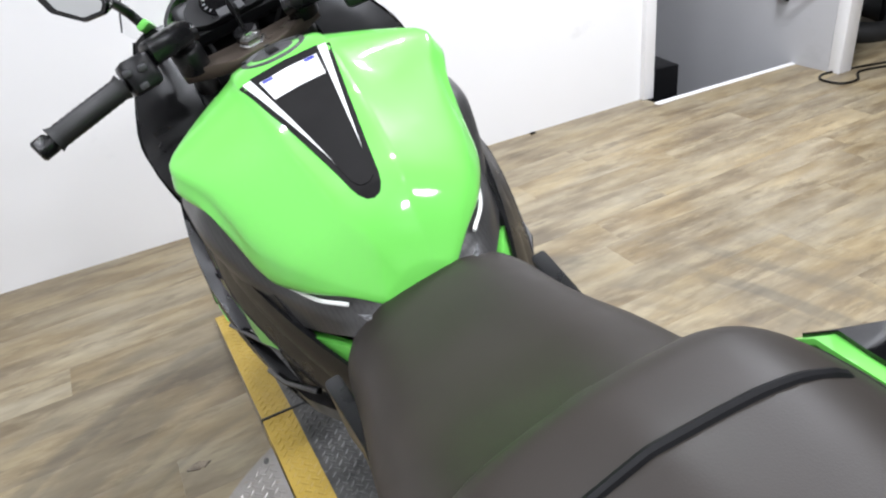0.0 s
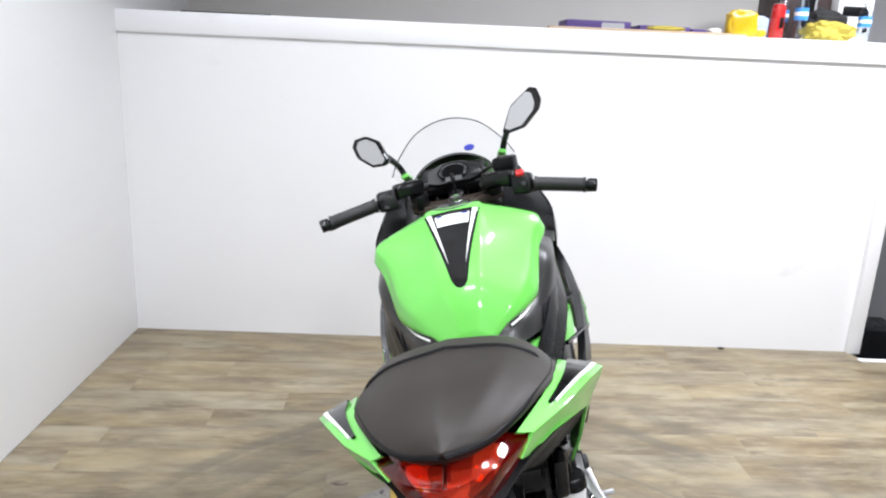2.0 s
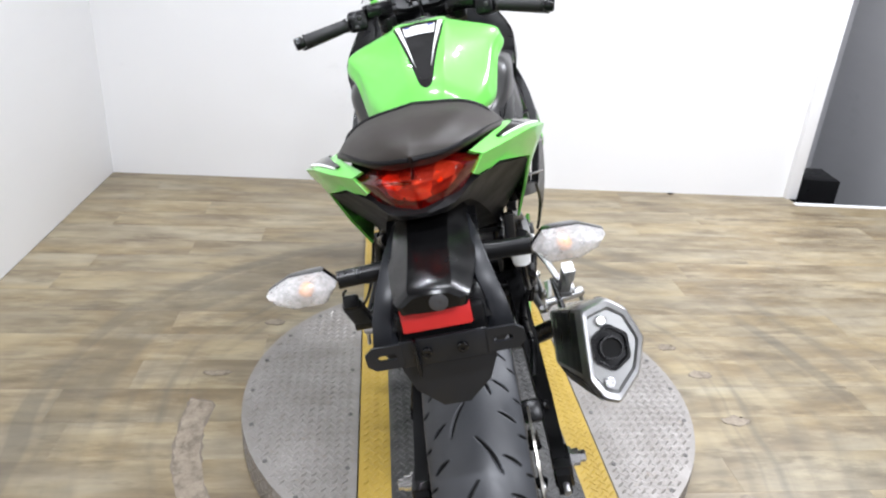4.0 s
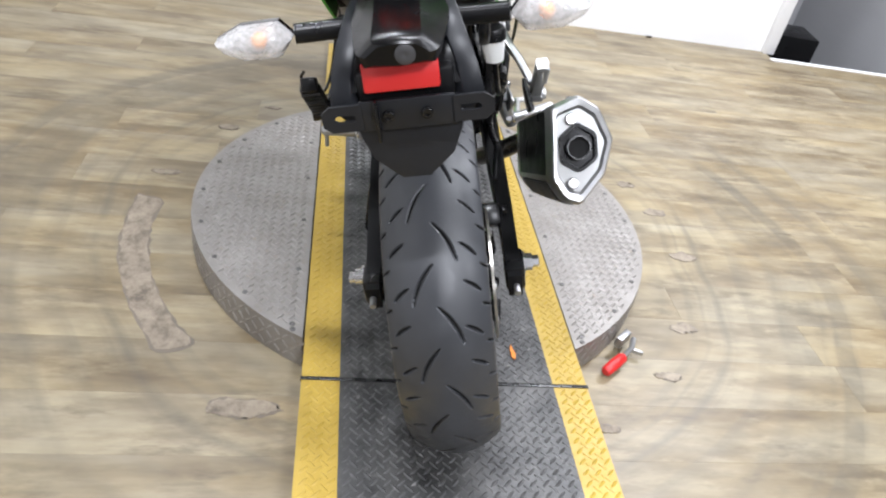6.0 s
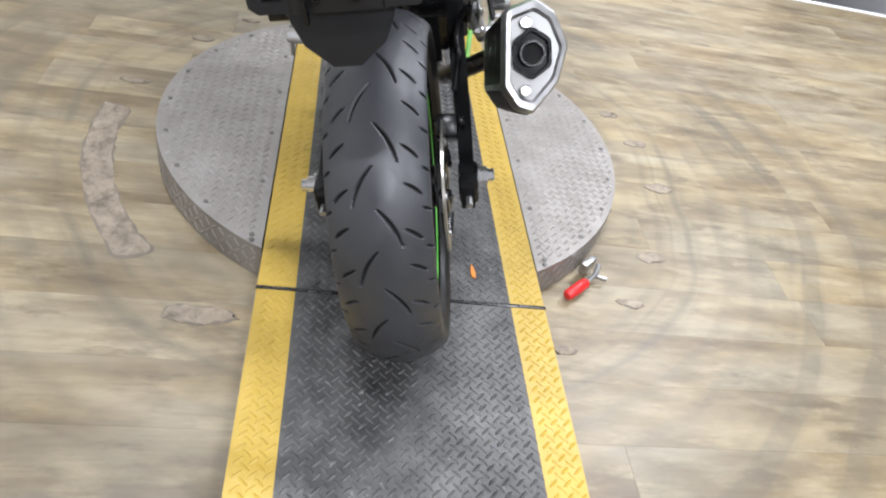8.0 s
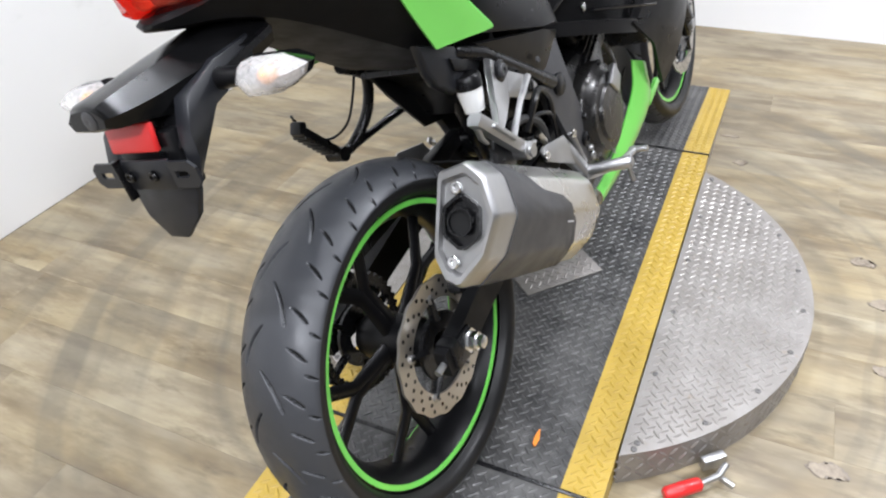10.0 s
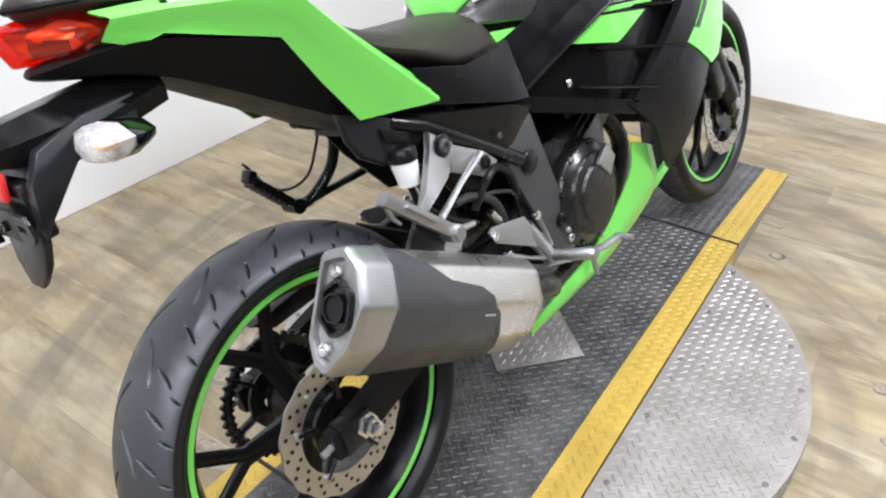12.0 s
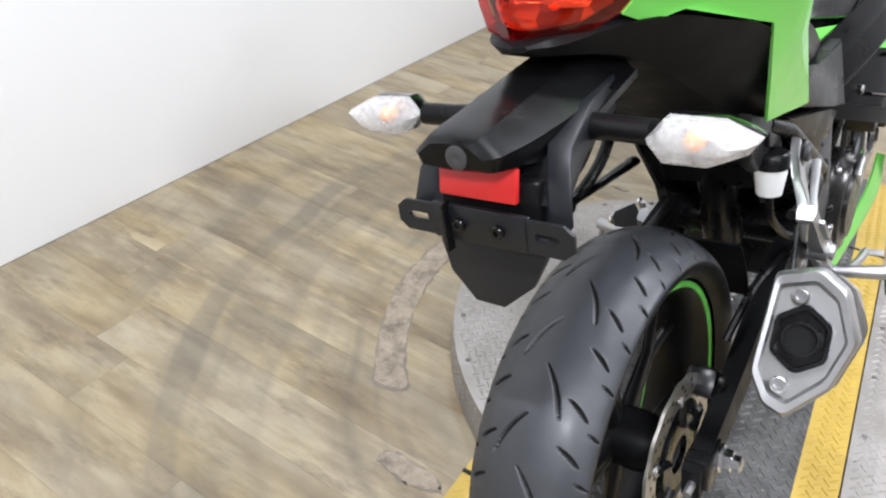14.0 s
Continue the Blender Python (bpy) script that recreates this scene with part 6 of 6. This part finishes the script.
part("display", box((0, 0, 0), (0.05, 0.018, 0.002), 0.0006, face_m @ Matrix.Translation((0.0, -0.024, 0.0112))), GREY_PLASTIC, dash)
hood = [[(x, y, z) for x, y, z in ((-0.125, 1.15, 1.02), (-0.108, 1.18, 1.065), (-0.06, 1.205, 1.095), (0.0, 1.215, 1.105), (0.06, 1.205, 1.095), (0.108, 1.18, 1.065), (0.125, 1.15, 1.02))],
        [(-0.13, 1.28, 0.99), (-0.11, 1.29, 1.02), (-0.055, 1.31, 1.04), (0.0, 1.315, 1.045), (0.055, 1.31, 1.04), (0.11, 1.29, 1.02), (0.13, 1.28, 0.99)],
        [(-0.13, 1.42, 0.945), (-0.11, 1.45, 0.97), (-0.055, 1.49, 0.995), (0.0, 1.51, 1.003), (0.055, 1.49, 0.995), (0.11, 1.45, 0.97), (0.13, 1.42, 0.945)]]
part("dash_hood", sheet(hood, 0.006, 4, 3, (0, 0, 1)), BLACK_PLASTIC, bike, "black hood over the instruments")
screen = part("windscreen", sheet([
    [(-0.182, 1.235, 1.068), (-0.159, 1.265, 1.108), (-0.106, 1.295, 1.163), (-0.053, 1.312, 1.188), (0.000, 1.318, 1.196), (0.053, 1.312, 1.188), (0.106, 1.295, 1.163), (0.159, 1.265, 1.108), (0.182, 1.235, 1.068)],
    [(-0.175, 1.34, 1.030), (-0.148, 1.37, 1.078), (-0.101, 1.40, 1.113), (-0.053, 1.415, 1.133), (0.000, 1.42, 1.138), (0.053, 1.415, 1.133), (0.101, 1.40, 1.113), (0.148, 1.37, 1.078), (0.175, 1.34, 1.030)],
    [(-0.138, 1.45, 0.980), (-0.117, 1.48, 1.000), (-0.080, 1.51, 1.020), (-0.042, 1.525, 1.030), (0.000, 1.53, 1.035), (0.042, 1.525, 1.030), (0.080, 1.51, 1.020), (0.117, 1.48, 1.000), (0.138, 1.45, 0.980)]], 0.003, 3, 4, (0, 0, 1)), CLEAR, bike, "clear plastic windscreen")
screen.visible_shadow = False
part("screen_edge", curve_tube([(-0.182, 1.235, 1.069), (-0.159, 1.265, 1.109), (-0.106, 1.295, 1.164), (-0.053, 1.312, 1.189), (0.000, 1.318, 1.197), (0.053, 1.312, 1.189), (0.106, 1.295, 1.164), (0.159, 1.265, 1.109), (0.182, 1.235, 1.069)], 0.0018, 6, 4), GREY_PLASTIC, screen)
part("sticker", lathe([(0, 0.016), (0.002, 0.016), (0.0025, 0.0001)], (0.055, 1.325, 1.098), (0, -0.5, 1), 20), BLUE, bike, "small oval blue sticker")
part("centre_panel", sheet([[(x, 0.86, 0.93), (x, 0.95, 0.915), (x, 1.06, 0.925), (x, 1.17, 0.97), (x, 1.23, 1.02)] for x in (-0.15, -0.06, 0.06, 0.15)], 0.004, 3, 3, (0, 0, 1)), BLACK_PLASTIC, bike, "matt black panel under the top clamp")
for s in (-1, 1):
    part("inner_panel", sheet([flip([(0.115, 1.24, 1.05), (0.12, 1.10, 0.955), (0.125, 0.98, 0.915), (0.15, 0.87, 0.88)], s),
                               flip([(0.15, 1.25, 1.05), (0.19, 1.11, 0.955), (0.19, 0.98, 0.915), (0.185, 0.87, 0.88)], s),
                               flip([(0.175, 1.255, 1.04), (0.24, 1.10, 0.935), (0.235, 0.97, 0.90), (0.21, 0.86, 0.865)], s)], 0.004, 3, 3, (0, 0, 1)), BLACK_PLASTIC, bike, "matt black inner fairing panel")
    part("upper_cowl", sheet([flip([(0.178, 1.26, 1.042), (0.243, 1.10, 0.937), (0.238, 0.97, 0.90)], s), flip([(0.20, 1.35, 0.95), (0.25, 1.13, 0.87), (0.235, 0.98, 0.84)], s), flip([(0.15, 1.50, 0.83), (0.235, 1.18, 0.80), (0.215, 0.99, 0.77)], s)], 0.005, 4, 4, (s, 0, 0)), SATIN_BLACK, bike, "satin black upper cowl")
part("nose", body([
    (1.32, [(0, 0.90), (0.12, 0.89), (0.17, 0.84), (0.16, 0.76), (0, 0.72)]),
    (1.45, [(0, 0.925), (0.10, 0.905), (0.15, 0.86), (0.13, 0.78), (0, 0.74)]),
    (1.58, [(0, 0.93), (0.05, 0.91), (0.08, 0.86), (0.06, 0.80), (0, 0.79)]),
], 4, 3), GREEN, bike, "green front cowl nose")
part("front_fender", sheet([[(x, FRONT.y + 0.02 + r * math.cos(a), FRONT.z + r * math.sin(a)) for a in np.radians([82, 100, 125, 150, 168])] for x, r in ((-0.068, 0.285), (-0.05, 0.325), (0.0, 0.338), (0.05, 0.325), (0.068, 0.285))], 0.004, 3, 4, (0, 0, 1)), BLACK_GLOSS, bike, "gloss black front fender")
fcal = part("front_caliper", box((0, 0, 0), (0.05, 0.07, 0.12), 0.012, pose(0.095, 1.43, 0.42, 25)), BLACK_METAL, bike, "black front brake caliper")
part("fork_foot", box((0, 0, 0), (0.03, 0.05, 0.12), 0.01, pose(0.1, 1.53, 0.33, 25)), BLACK_METAL, fcal)
part("front_axle", lathe([(0, 0.018), (0.012, 0.018), (0.014, 0.012), (0.014, 0.0001)], (0.114, 1.53, 0.31), (1, 0, 0), 16), ALLOY, fcal)


# the whole bike above the wheels, drawn a little closer round its middle
SHRINK = Matrix.Translation((0, 0.5, 0.4)) @ Matrix.Diagonal((0.98, 0.98, 0.98, 1)) @ Matrix.Translation((0, -0.5, -0.4))
done = set()
for ob in bike.children_recursive:
    top = ob
    while top.parent != bike:
        top = top.parent
    if top in (rear_wheel, front_wheel) or ob.type != "MESH":
        continue
    if ob.data == link_me:
        ob.location = SHRINK @ ob.location
    elif ob.data not in done:
        ob.data.transform(SHRINK)
        done.add(ob.data)


# ---- things in the room ----
def patch_mesh(pts, seed, thick=0.0016):
    """A flat irregular patch with a ragged outline round the given (x, y) loop."""
    r = random.Random(seed)
    bm = bmesh.new()
    loop = [(x + r.uniform(-0.004, 0.004), y + r.uniform(-0.004, 0.004), FLOOR + thick) for x, y in spline(pts + pts[:1], 4)[:-1]]
    return add_slab(bm, loop, (0, 0, -thick))


def concrete():
    k = Mat("bare_filler", (0.25, 0.235, 0.22), 0.6)
    n = k.noise(30.0, 7.0, 0.75)
    k.set("Base Color", k.ramp(n, ((0.36, (0.12, 0.095, 0.070)), (0.47, (0.21, 0.172, 0.128)), (0.64, (0.29, 0.243, 0.182)))))
    return k.bump(k.noise(90.0, 4.0), 0.4, 0.002).m


FILLER = concrete()
STAIN = worn("dark_floor_stain", (0.15, 0.124, 0.098), 0.5, grain=60, vary=0.4)
arc_o = [(0.80 * math.cos(a), 0.655 + 0.80 * math.sin(a)) for a in np.radians(np.linspace(174, 219, 8))]
arc_i = [(0.735 * math.cos(a), 0.655 + 0.735 * math.sin(a)) for a in np.radians(np.linspace(221, 175, 8))]
edge_o = [(0.805 * math.cos(a), 0.655 + 0.805 * math.sin(a)) for a in np.radians(np.linspace(173.6, 219.6, 9))]
edge_i = [(0.730 * math.cos(a), 0.655 + 0.730 * math.sin(a)) for a in np.radians(np.linspace(221.5, 174.6, 9))]
part("stain", patch_mesh(edge_o + edge_i, 2, 0.0008), STAIN, floor, "dark rim of a worn patch", smooth=0)
part("patch", patch_mesh(arc_o + arc_i, 1), FILLER, floor, "curved grey worn patch in the planks", smooth=0)
for i, (x, y, w, h) in enumerate(((-0.425, -0.01, 0.075, 0.027), (-0.61, 1.17, 0.04, 0.02), (-0.745, 0.872, 0.04, 0.014), (-0.486, 1.345, 0.03, 0.014), (0.75, 1.02, 0.03, 0.018), (0.80, 0.855, 0.042, 0.02), (0.81, 0.62, 0.042, 0.022), (0.685, 0.298, 0.036, 0.02), (0.575, 0.124, 0.042, 0.014), (0.37, -0.04, 0.03, 0.012), (-0.15, 1.62, 0.05, 0.02), (0.40, 1.45, 0.025, 0.015), (0.35, 1.62, 0.03, 0.012))):
    q = random.Random(20 + i)
    loop = [(x + w * q.uniform(0.7, 1.1) * math.cos(a), y + h * q.uniform(0.6, 1.15) * math.sin(a)) for a in np.arange(9) * math.tau / 9]
    rim = [(x + (px - x) * 1.06 + 0.001, y + (py - y) * 1.1) for px, py in loop]
    part("stain", patch_mesh(rim, 70 + i, 0.0008), STAIN, floor, "dark rim of a worn patch", smooth=0)
    part("patch", patch_mesh(loop, 40 + i), FILLER, floor, "small grey worn patch in the planks", smooth=0)

# loose tread plate under the side stand
plate_m = Matrix.Translation((0.0025, 0.622, 0)) @ Matrix.Rotation(math.atan2(0.157, 0.142), 4, "Z")
stand_pad = thing("tread_plate", "loose bare metal tread plate lying on the ramp", "metal plate", plate_m)
part("sheet", box((0, 0, 0.0055), (0.212, 0.19, 0.003), 0.0008), DECK_SILVER, stand_pad)
lug_object("tread_pattern", lug_field(-0.1, 0.1, -0.09, 0.09, 0.0247, height=lambda y: 0.007), DECK_SILVER, stand_pad)
part("paint_mark", slab([(0.150, 0.078, 0.0030), (0.157, 0.073, 0.0030), (0.160, 0.090, 0.0030), (0.153, 0.118, 0.0030), (0.149, 0.10, 0.0030)], (0, 0, -0.002)), ORANGE, ramp, "orange paint mark")

# red pull handle at the rim of the turntable
pull = thing("locking_handle", "red rubber-gripped locking handle at the turntable rim", "handle", pose(0, 0, FLOOR))
a, b = V(0.402, 0.112, 0.02), V(0.462, 0.16, 0.024)
part("grip", tube([a, a + (b - a) * 0.06, a + (b - a) * 0.5, a + (b - a) * 0.94, b], [0.009, 0.0135, 0.0145, 0.0135, 0.010], 14), RED_PLASTIC, pull, "red rubber grip")
part("arm", tube([b, V(0.49, 0.185, 0.03), V(0.50, 0.21, 0.04)], [0.006, 0.007, 0.007], 8), ALLOY, pull)
part("latch_plate", box((0, 0, 0), (0.05, 0.018, 0.03), 0.003, pose(0.475, 0.215, 0.032, 0, 0, 42)), ALLOY, pull)
part("link", box((0, 0, 0), (0.035, 0.01, 0.012), 0.003, pose(0.505, 0.185, 0.02, 0, 0, -25)), ALLOY, pull)

# left-hand footrest wire
part("wire_loop", curve_tube([(-0.155, 0.272, 0.685), (-0.165, 0.258, 0.645), (-0.18, 0.235, 0.60), (-0.195, 0.20, 0.585), (-0.205, 0.165, 0.60), (-0.21, 0.14, 0.645), (-0.2, 0.125, 0.662)], 0.0028, 6, 6), BLACK_PLASTIC, bike)

# black box in the stairwell
wire = thing("wall_cable", "thin black cable hanging along the grey wall", "cable", pose(3.012, 0, 0))
part("strand", curve_tube([(0, 3.40, 1.36), (0, 3.39, 1.303), (0, 3.374, 1.272), (0, 3.31, 1.222), (0, 3.22, 1.194), (0, 3.098, 1.147), (0, 3.0, 1.12), (0, 2.91, 1.083), (0, 2.80, 1.080), (0, 2.62, 1.05), (0, 2.52, 0.96)], 0.004, 6, 5), BLACK_PLASTIC, wire)
part("loop", curve_tube([(-0.002, 3.315, 1.224), (-0.002, 3.335, 1.218), (-0.002, 3.355, 1.212), (-0.002, 3.345, 1.199), (-0.002, 3.325, 1.203), (-0.002, 3.312, 1.217)], 0.003, 6, 5), BLACK_PLASTIC, wire)
speaker = thing("black_box", "black box standing in the stairwell", "box", pose(2.43, 3.0, PIT, 0, 0, -8))
part("cabinet", box((0, 0, 0.66), (0.34, 0.26, 1.32), 0.008), BLACK_PLASTIC, speaker)

# wall device with its cord, beside the corner board
dev = thing("wall_socket", "dark wall socket with a pale cord plugged in", "socket", pose(3.008, 2.545, 0.31))
part("plate", box((0, 0, 0), (0.02, 0.07, 0.15), 0.006), BLACK_PLASTIC, dev)
part("plug", box((-0.015, 0, -0.05), (0.02, 0.045, 0.04), 0.005), SILVER, dev)
CORD = worn("pale_cord", (0.55, 0.53, 0.42), 0.5)
part("cord", curve_tube([(-0.02, 0.0, 0.03), (-0.05, -0.03, 0.02), (-0.04, -0.08, -0.02), (-0.02, -0.16, 0.0), (0.0, -0.25, 0.02)], 0.006, 8, 6), CORD, dev)

# cables and a tyre on the floor by the corner
cab = thing("cable", "black cable lying in a loop on the floor", "cable", pose(0, 0, FLOOR))
part("strand", curve_tube([(3.55, 2.02, 0.006), (3.30, 2.10, 0.006), (3.12, 2.16, 0.006), (2.95, 2.20, 0.006), (2.87, 2.15, 0.006), (2.88, 2.05, 0.006), (2.98, 2.03, 0.006), (3.10, 2.10, 0.006), (3.30, 2.04, 0.006), (3.6, 1.92, 0.006)], 0.006, 8, 8), BLACK_PLASTIC, cab)
ty = thing("spare_tyre", "black rubber tyre lying on the floor", "tyre", pose(3.72, 2.62, FLOOR + 0.085, 12))
part("casing", lathe([(0.06 * math.sin(q) * 1.1, 0.24 + 0.06 * math.cos(q)) for q in np.arange(14) * math.tau / 14], (0, 0, 0), (0, 0, 1), 40, closed=True), RUBBER, ty)
stool = thing("metal_stand", "small black metal stand on the floor", "stand", pose(3.95, 2.42, FLOOR))
for dx in (-0.09, 0.09):
    for dy in (-0.09, 0.09):
        part("leg", box((dx, dy, 0.15), (0.025, 0.025, 0.3), 0.004), BLACK_METAL, stool)
part("top", box((0, 0, 0.31), (0.24, 0.24, 0.03), 0.006), BLACK_METAL, stool)
crate = thing("carton", "pale beige carton against the wall", "box", pose(4.3, 3.2, FLOOR))
part("shell", box((0, 0, 0.25), (0.7, 0.5, 0.5), 0.01), BEIGE_WALL, crate)

# ---- on the ledge ----
PURPLE = worn("purple_card", (0.06, 0.03, 0.15), 0.45)
TAN = worn("tan_board", (0.42, 0.31, 0.21), 0.55, vary=0.25)
YELLOW_FILM = worn("yellow_film", (0.55, 0.36, 0.015), 0.3, vary=0.5, grain=40, bump=0.3)
BLUE_FILM = worn("pale_blue_film", (0.35, 0.42, 0.6), 0.35, vary=0.3)
RED_TIN = worn("red_tin", (0.45, 0.015, 0.015), 0.25, coat=0.4)
CLOTH_BLACK = worn("black_cloth", (0.01, 0.01, 0.011), 0.8)
CLOTH_YELLOW = worn("yellow_cloth", (0.42, 0.34, 0.05), 0.75, vary=0.3)
BOTTLE = clear("bottle_plastic", (0.86, 0.9, 0.93), 0.05, 0.5)
WATER_BLUE = worn("blue_label", (0.05, 0.25, 0.6), 0.4)


def lump(c, s, seed, rough=0.25, square=0.8, scale=3.0):
    """A crumpled bag or heap: a rounded block pushed in and out by noise, with a flat base at c."""
    bm = bmesh.new()
    bmesh.ops.create_icosphere(bm, subdivisions=4, radius=1.0)
    for v in bm.verts:
        d = 1.0 + rough * noise.noise(v.co * scale + Vector((seed * 7.1, 0, 0))) + rough * 0.5 * noise.noise(v.co * scale * 3 + Vector((0, seed, 0)))
        p = v.co * d
        p = Vector((math.copysign(abs(p.x) ** square, p.x), math.copysign(abs(p.y) ** square, p.y), math.copysign(abs(p.z) ** square, p.z)))
        v.co = Vector((c[0] + p.x * s[0], c[1] + p.y * s[1], max(c[2], c[2] + s[2] + p.z * s[2])))
    return bm


def on_ledge(name, label, category, x, y):
    return thing(name, label, category, pose(x, y, LEDGE))


for x, w, h, lab in ((0.66, 0.33, 0.062, "flat purple carton on the ledge"), (1.00, 0.26, 0.05, "flat purple and grey carton on the ledge"), (1.22, 0.16, 0.042, "flat blue-purple carton on the ledge")):
    o = on_ledge("flat_carton", lab, "carton", x, 3.0)
    part("shell", box((0, 0, h / 2), (w, 0.2, h), 0.003), PURPLE, o)
    part("side_label", box((w * 0.22, -0.1015, h / 2), (w * 0.35, 0.002, h * 0.7), 0), SILVER, o)
o = on_ledge("wooden_strip", "long tan wooden strip lying on the ledge", "board", 0.85, 2.74)
part("strip", box((0, 0, 0.008), (0.95, 0.09, 0.016), 0.002, pose(0, 0, 0, 0, 0, -2)), TAN, o)
o = on_ledge("yellow_wrapper", "small yellow wrapper on the wooden strip", "wrapper", 0.95, 2.74)
part("film", lump((0, 0, 0.016), (0.09, 0.025, 0.012), 3), CLOTH_YELLOW, o)
o = on_ledge("paper_scrap", "crumpled white paper scrap on the wooden strip", "paper", 1.19, 2.74)
part("paper", lump((0, 0, 0.016), (0.03, 0.02, 0.012), 4, 0.4), WHITE, o)
o = on_ledge("snack_bag", "yellow snack bag standing on the ledge", "snack bag", 1.34, 2.79)
part("bag", lump((0, 0, 0), (0.074, 0.035, 0.066), 5, 0.3, 0.45), YELLOW_FILM, o)
o = on_ledge("snack_bag", "white and blue snack bag standing on the ledge", "snack bag", 1.435, 2.81)
part("bag", lump((0, 0, 0), (0.045, 0.03, 0.056), 6, 0.25, 0.45), BLUE_FILM, o)
part("print_band", lump((0, -0.012, 0.005), (0.04, 0.022, 0.025), 8, 0.2), YELLOW_FILM, o)
o = on_ledge("drink_can", "tall red drink can on the ledge", "can", 1.515, 2.78)
part("can", lathe([(0, 0.0001), (0, 0.028), (0.008, 0.033), (0.15, 0.033), (0.165, 0.027), (0.168, 0.027), (0.166, 0.024), (0.166, 0.0001)], (0, 0, 0), (0, 0, 1), 28), RED_TIN, o)
part("lid", lathe([(0.165, 0.0265), (0.171, 0.0265), (0.1705, 0.0001)], (0, 0, 0), (0, 0, 1), 28), STEEL, o)
part("print_mark", box((0.005, -0.034, 0.08), (0.02, 0.002, 0.05), 0.0005), BLACK_PLASTIC, o)


def bottle(x, y, h, lab):
    ob = on_ledge("water_bottle", lab, "bottle", x, y)
    tagged(ob, group="bottles on the ledge")
    part("shell", lathe([(0, 0.0001), (0, 0.026), (0.01, 0.032), (h * 0.3, 0.031), (h * 0.33, 0.029), (h * 0.36, 0.031), (h * 0.7, 0.031), (h * 0.82, 0.022), (h * 0.9, 0.013), (h * 0.93, 0.013)], (0, 0, 0), (0, 0, 1), 28), BOTTLE, ob).visible_shadow = False
    part("label_band", lathe([(h * 0.42, 0.0318), (h * 0.66, 0.0318), (h * 0.66, 0.0312), (h * 0.42, 0.0312)], (0, 0, 0), (0, 0, 1), 28, closed=True), WATER_BLUE, ob, "blue and white paper label")
    part("label_stripe", lathe([(h * 0.5, 0.0322), (h * 0.58, 0.0322)], (0, 0, 0), (0, 0, 1), 28), WHITE, ob)
    part("cap", lathe([(h * 0.92, 0.015), (h, 0.015), (h, 0.0001)], (0, 0, 0), (0, 0, 1), 20), WHITE, ob)


bottle(1.625, 2.77, 0.235, "clear water bottle with a blue label")
bottle(1.575, 2.86, 0.225, "clear water bottle with a blue label, behind")
bottle(1.97, 2.80, 0.20, "clear water bottle beside the cloth heap")
o = on_ledge("cloth_heap", "heap of yellow cloth on the ledge", "cloth", 1.79, 2.80)
part("cloth", lump((0, 0, 0), (0.12, 0.07, 0.05), 9, 0.35), CLOTH_YELLOW, o)
o = on_ledge("glove", "black cloth glove on the yellow cloth", "glove", 1.80, 2.86)
part("cloth", lump((0, 0, 0.0), (0.10, 0.05, 0.08), 11, 0.35), CLOTH_BLACK, o)
o = on_ledge("loudspeaker", "dark brown loudspeaker box on the ledge", "loudspeaker", 1.78, 3.15)
BROWN = worn("dark_brown_veneer", (0.035, 0.02, 0.018), 0.5)
part("cabinet", box((0, 0, 0.19), (0.28, 0.24, 0.38), 0.004), BROWN, o)
part("grille", box((0.02, -0.122, 0.17), (0.06, 0.006, 0.16), 0.003), BLACK_PLASTIC, o)
part("bezel", box((0.02, -0.121, 0.17), (0.085, 0.003, 0.19), 0.002), SILVER, o)
o = on_ledge("stereo", "white and black stereo unit on the ledge", "stereo", 2.02, 3.08)
part("case", box((0, 0, 0.13), (0.19, 0.22, 0.26), 0.008), WHITE, o)
part("window", box((0, -0.111, 0.17), (0.14, 0.004, 0.05), 0.002), BLACK_PLASTIC, o)
for i in range(4):
    part("knob", lathe([(0, 0.012), (0.012, 0.011), (0.013, 0.0001)], (-0.06 + i * 0.04, -0.11, 0.08), (0, -1, 0), 14), BLACK_PLASTIC if i % 2 else SILVER, o)
o = on_ledge("black_strap", "thin black strap lying on the ledge", "strap", -1.15, 2.74)
part("strap", box((0, 0, 0.004), (0.42, 0.03, 0.008), 0.003), BLACK_PLASTIC, o)

# dark scuff caught at the foot of the back wall
bit = thing("debris", "small dark bit of debris at the foot of the wall", "debris", pose(1.395, 2.60, FLOOR))
part("chip", box((0, 0, 0.004), (0.03, 0.012, 0.008), 0.002), BLACK_PLASTIC, bit)


# ---- floor planks ----
def plank_mesh(length, width):
    bm = bmesh.new()
    add_box(bm, (0, 0, -0.004), (length - 0.0002, width - 0.0002, 0.008))
    bmesh.ops.bevel(bm, geom=[e for e in bm.edges if all(v.co.z > -0.001 for v in e.verts)], offset=0.0002, segments=1, affect="EDGES")
    me = bpy.data.meshes.new("plank")
    bm.to_mesh(me)
    bm.free()
    me.materials.append(OAK)
    return me


PL, PW = 1.22, 0.1523
plank_data = plank_mesh(PL, PW)
rnd = random.Random(4)


def lay_row(y, x0, x1):
    """One row of planks, cut to fit between x0 and x1."""
    x = x0 - rnd.random() * 1.1
    while x < x1:
        a, b = max(x, x0), min(x + PL, x1)
        if b - a > 0.03:
            p = new("plank", plank_data)
            p.parent = floor
            p.location = ((a + b) / 2, y + PW / 2, FLOOR)
            p.scale = ((b - a) / PL, 1, 1)
        x += PL


row_y = -3.475
while row_y < 3.9:
    if row_y + PW < 2.48:
        lay_row(row_y, -1.65, 4.9)
    else:
        if row_y < 2.70:
            lay_row(row_y, -1.65, 2.09)
        lay_row(row_y, 3.125, 4.9)
    row_y += PW
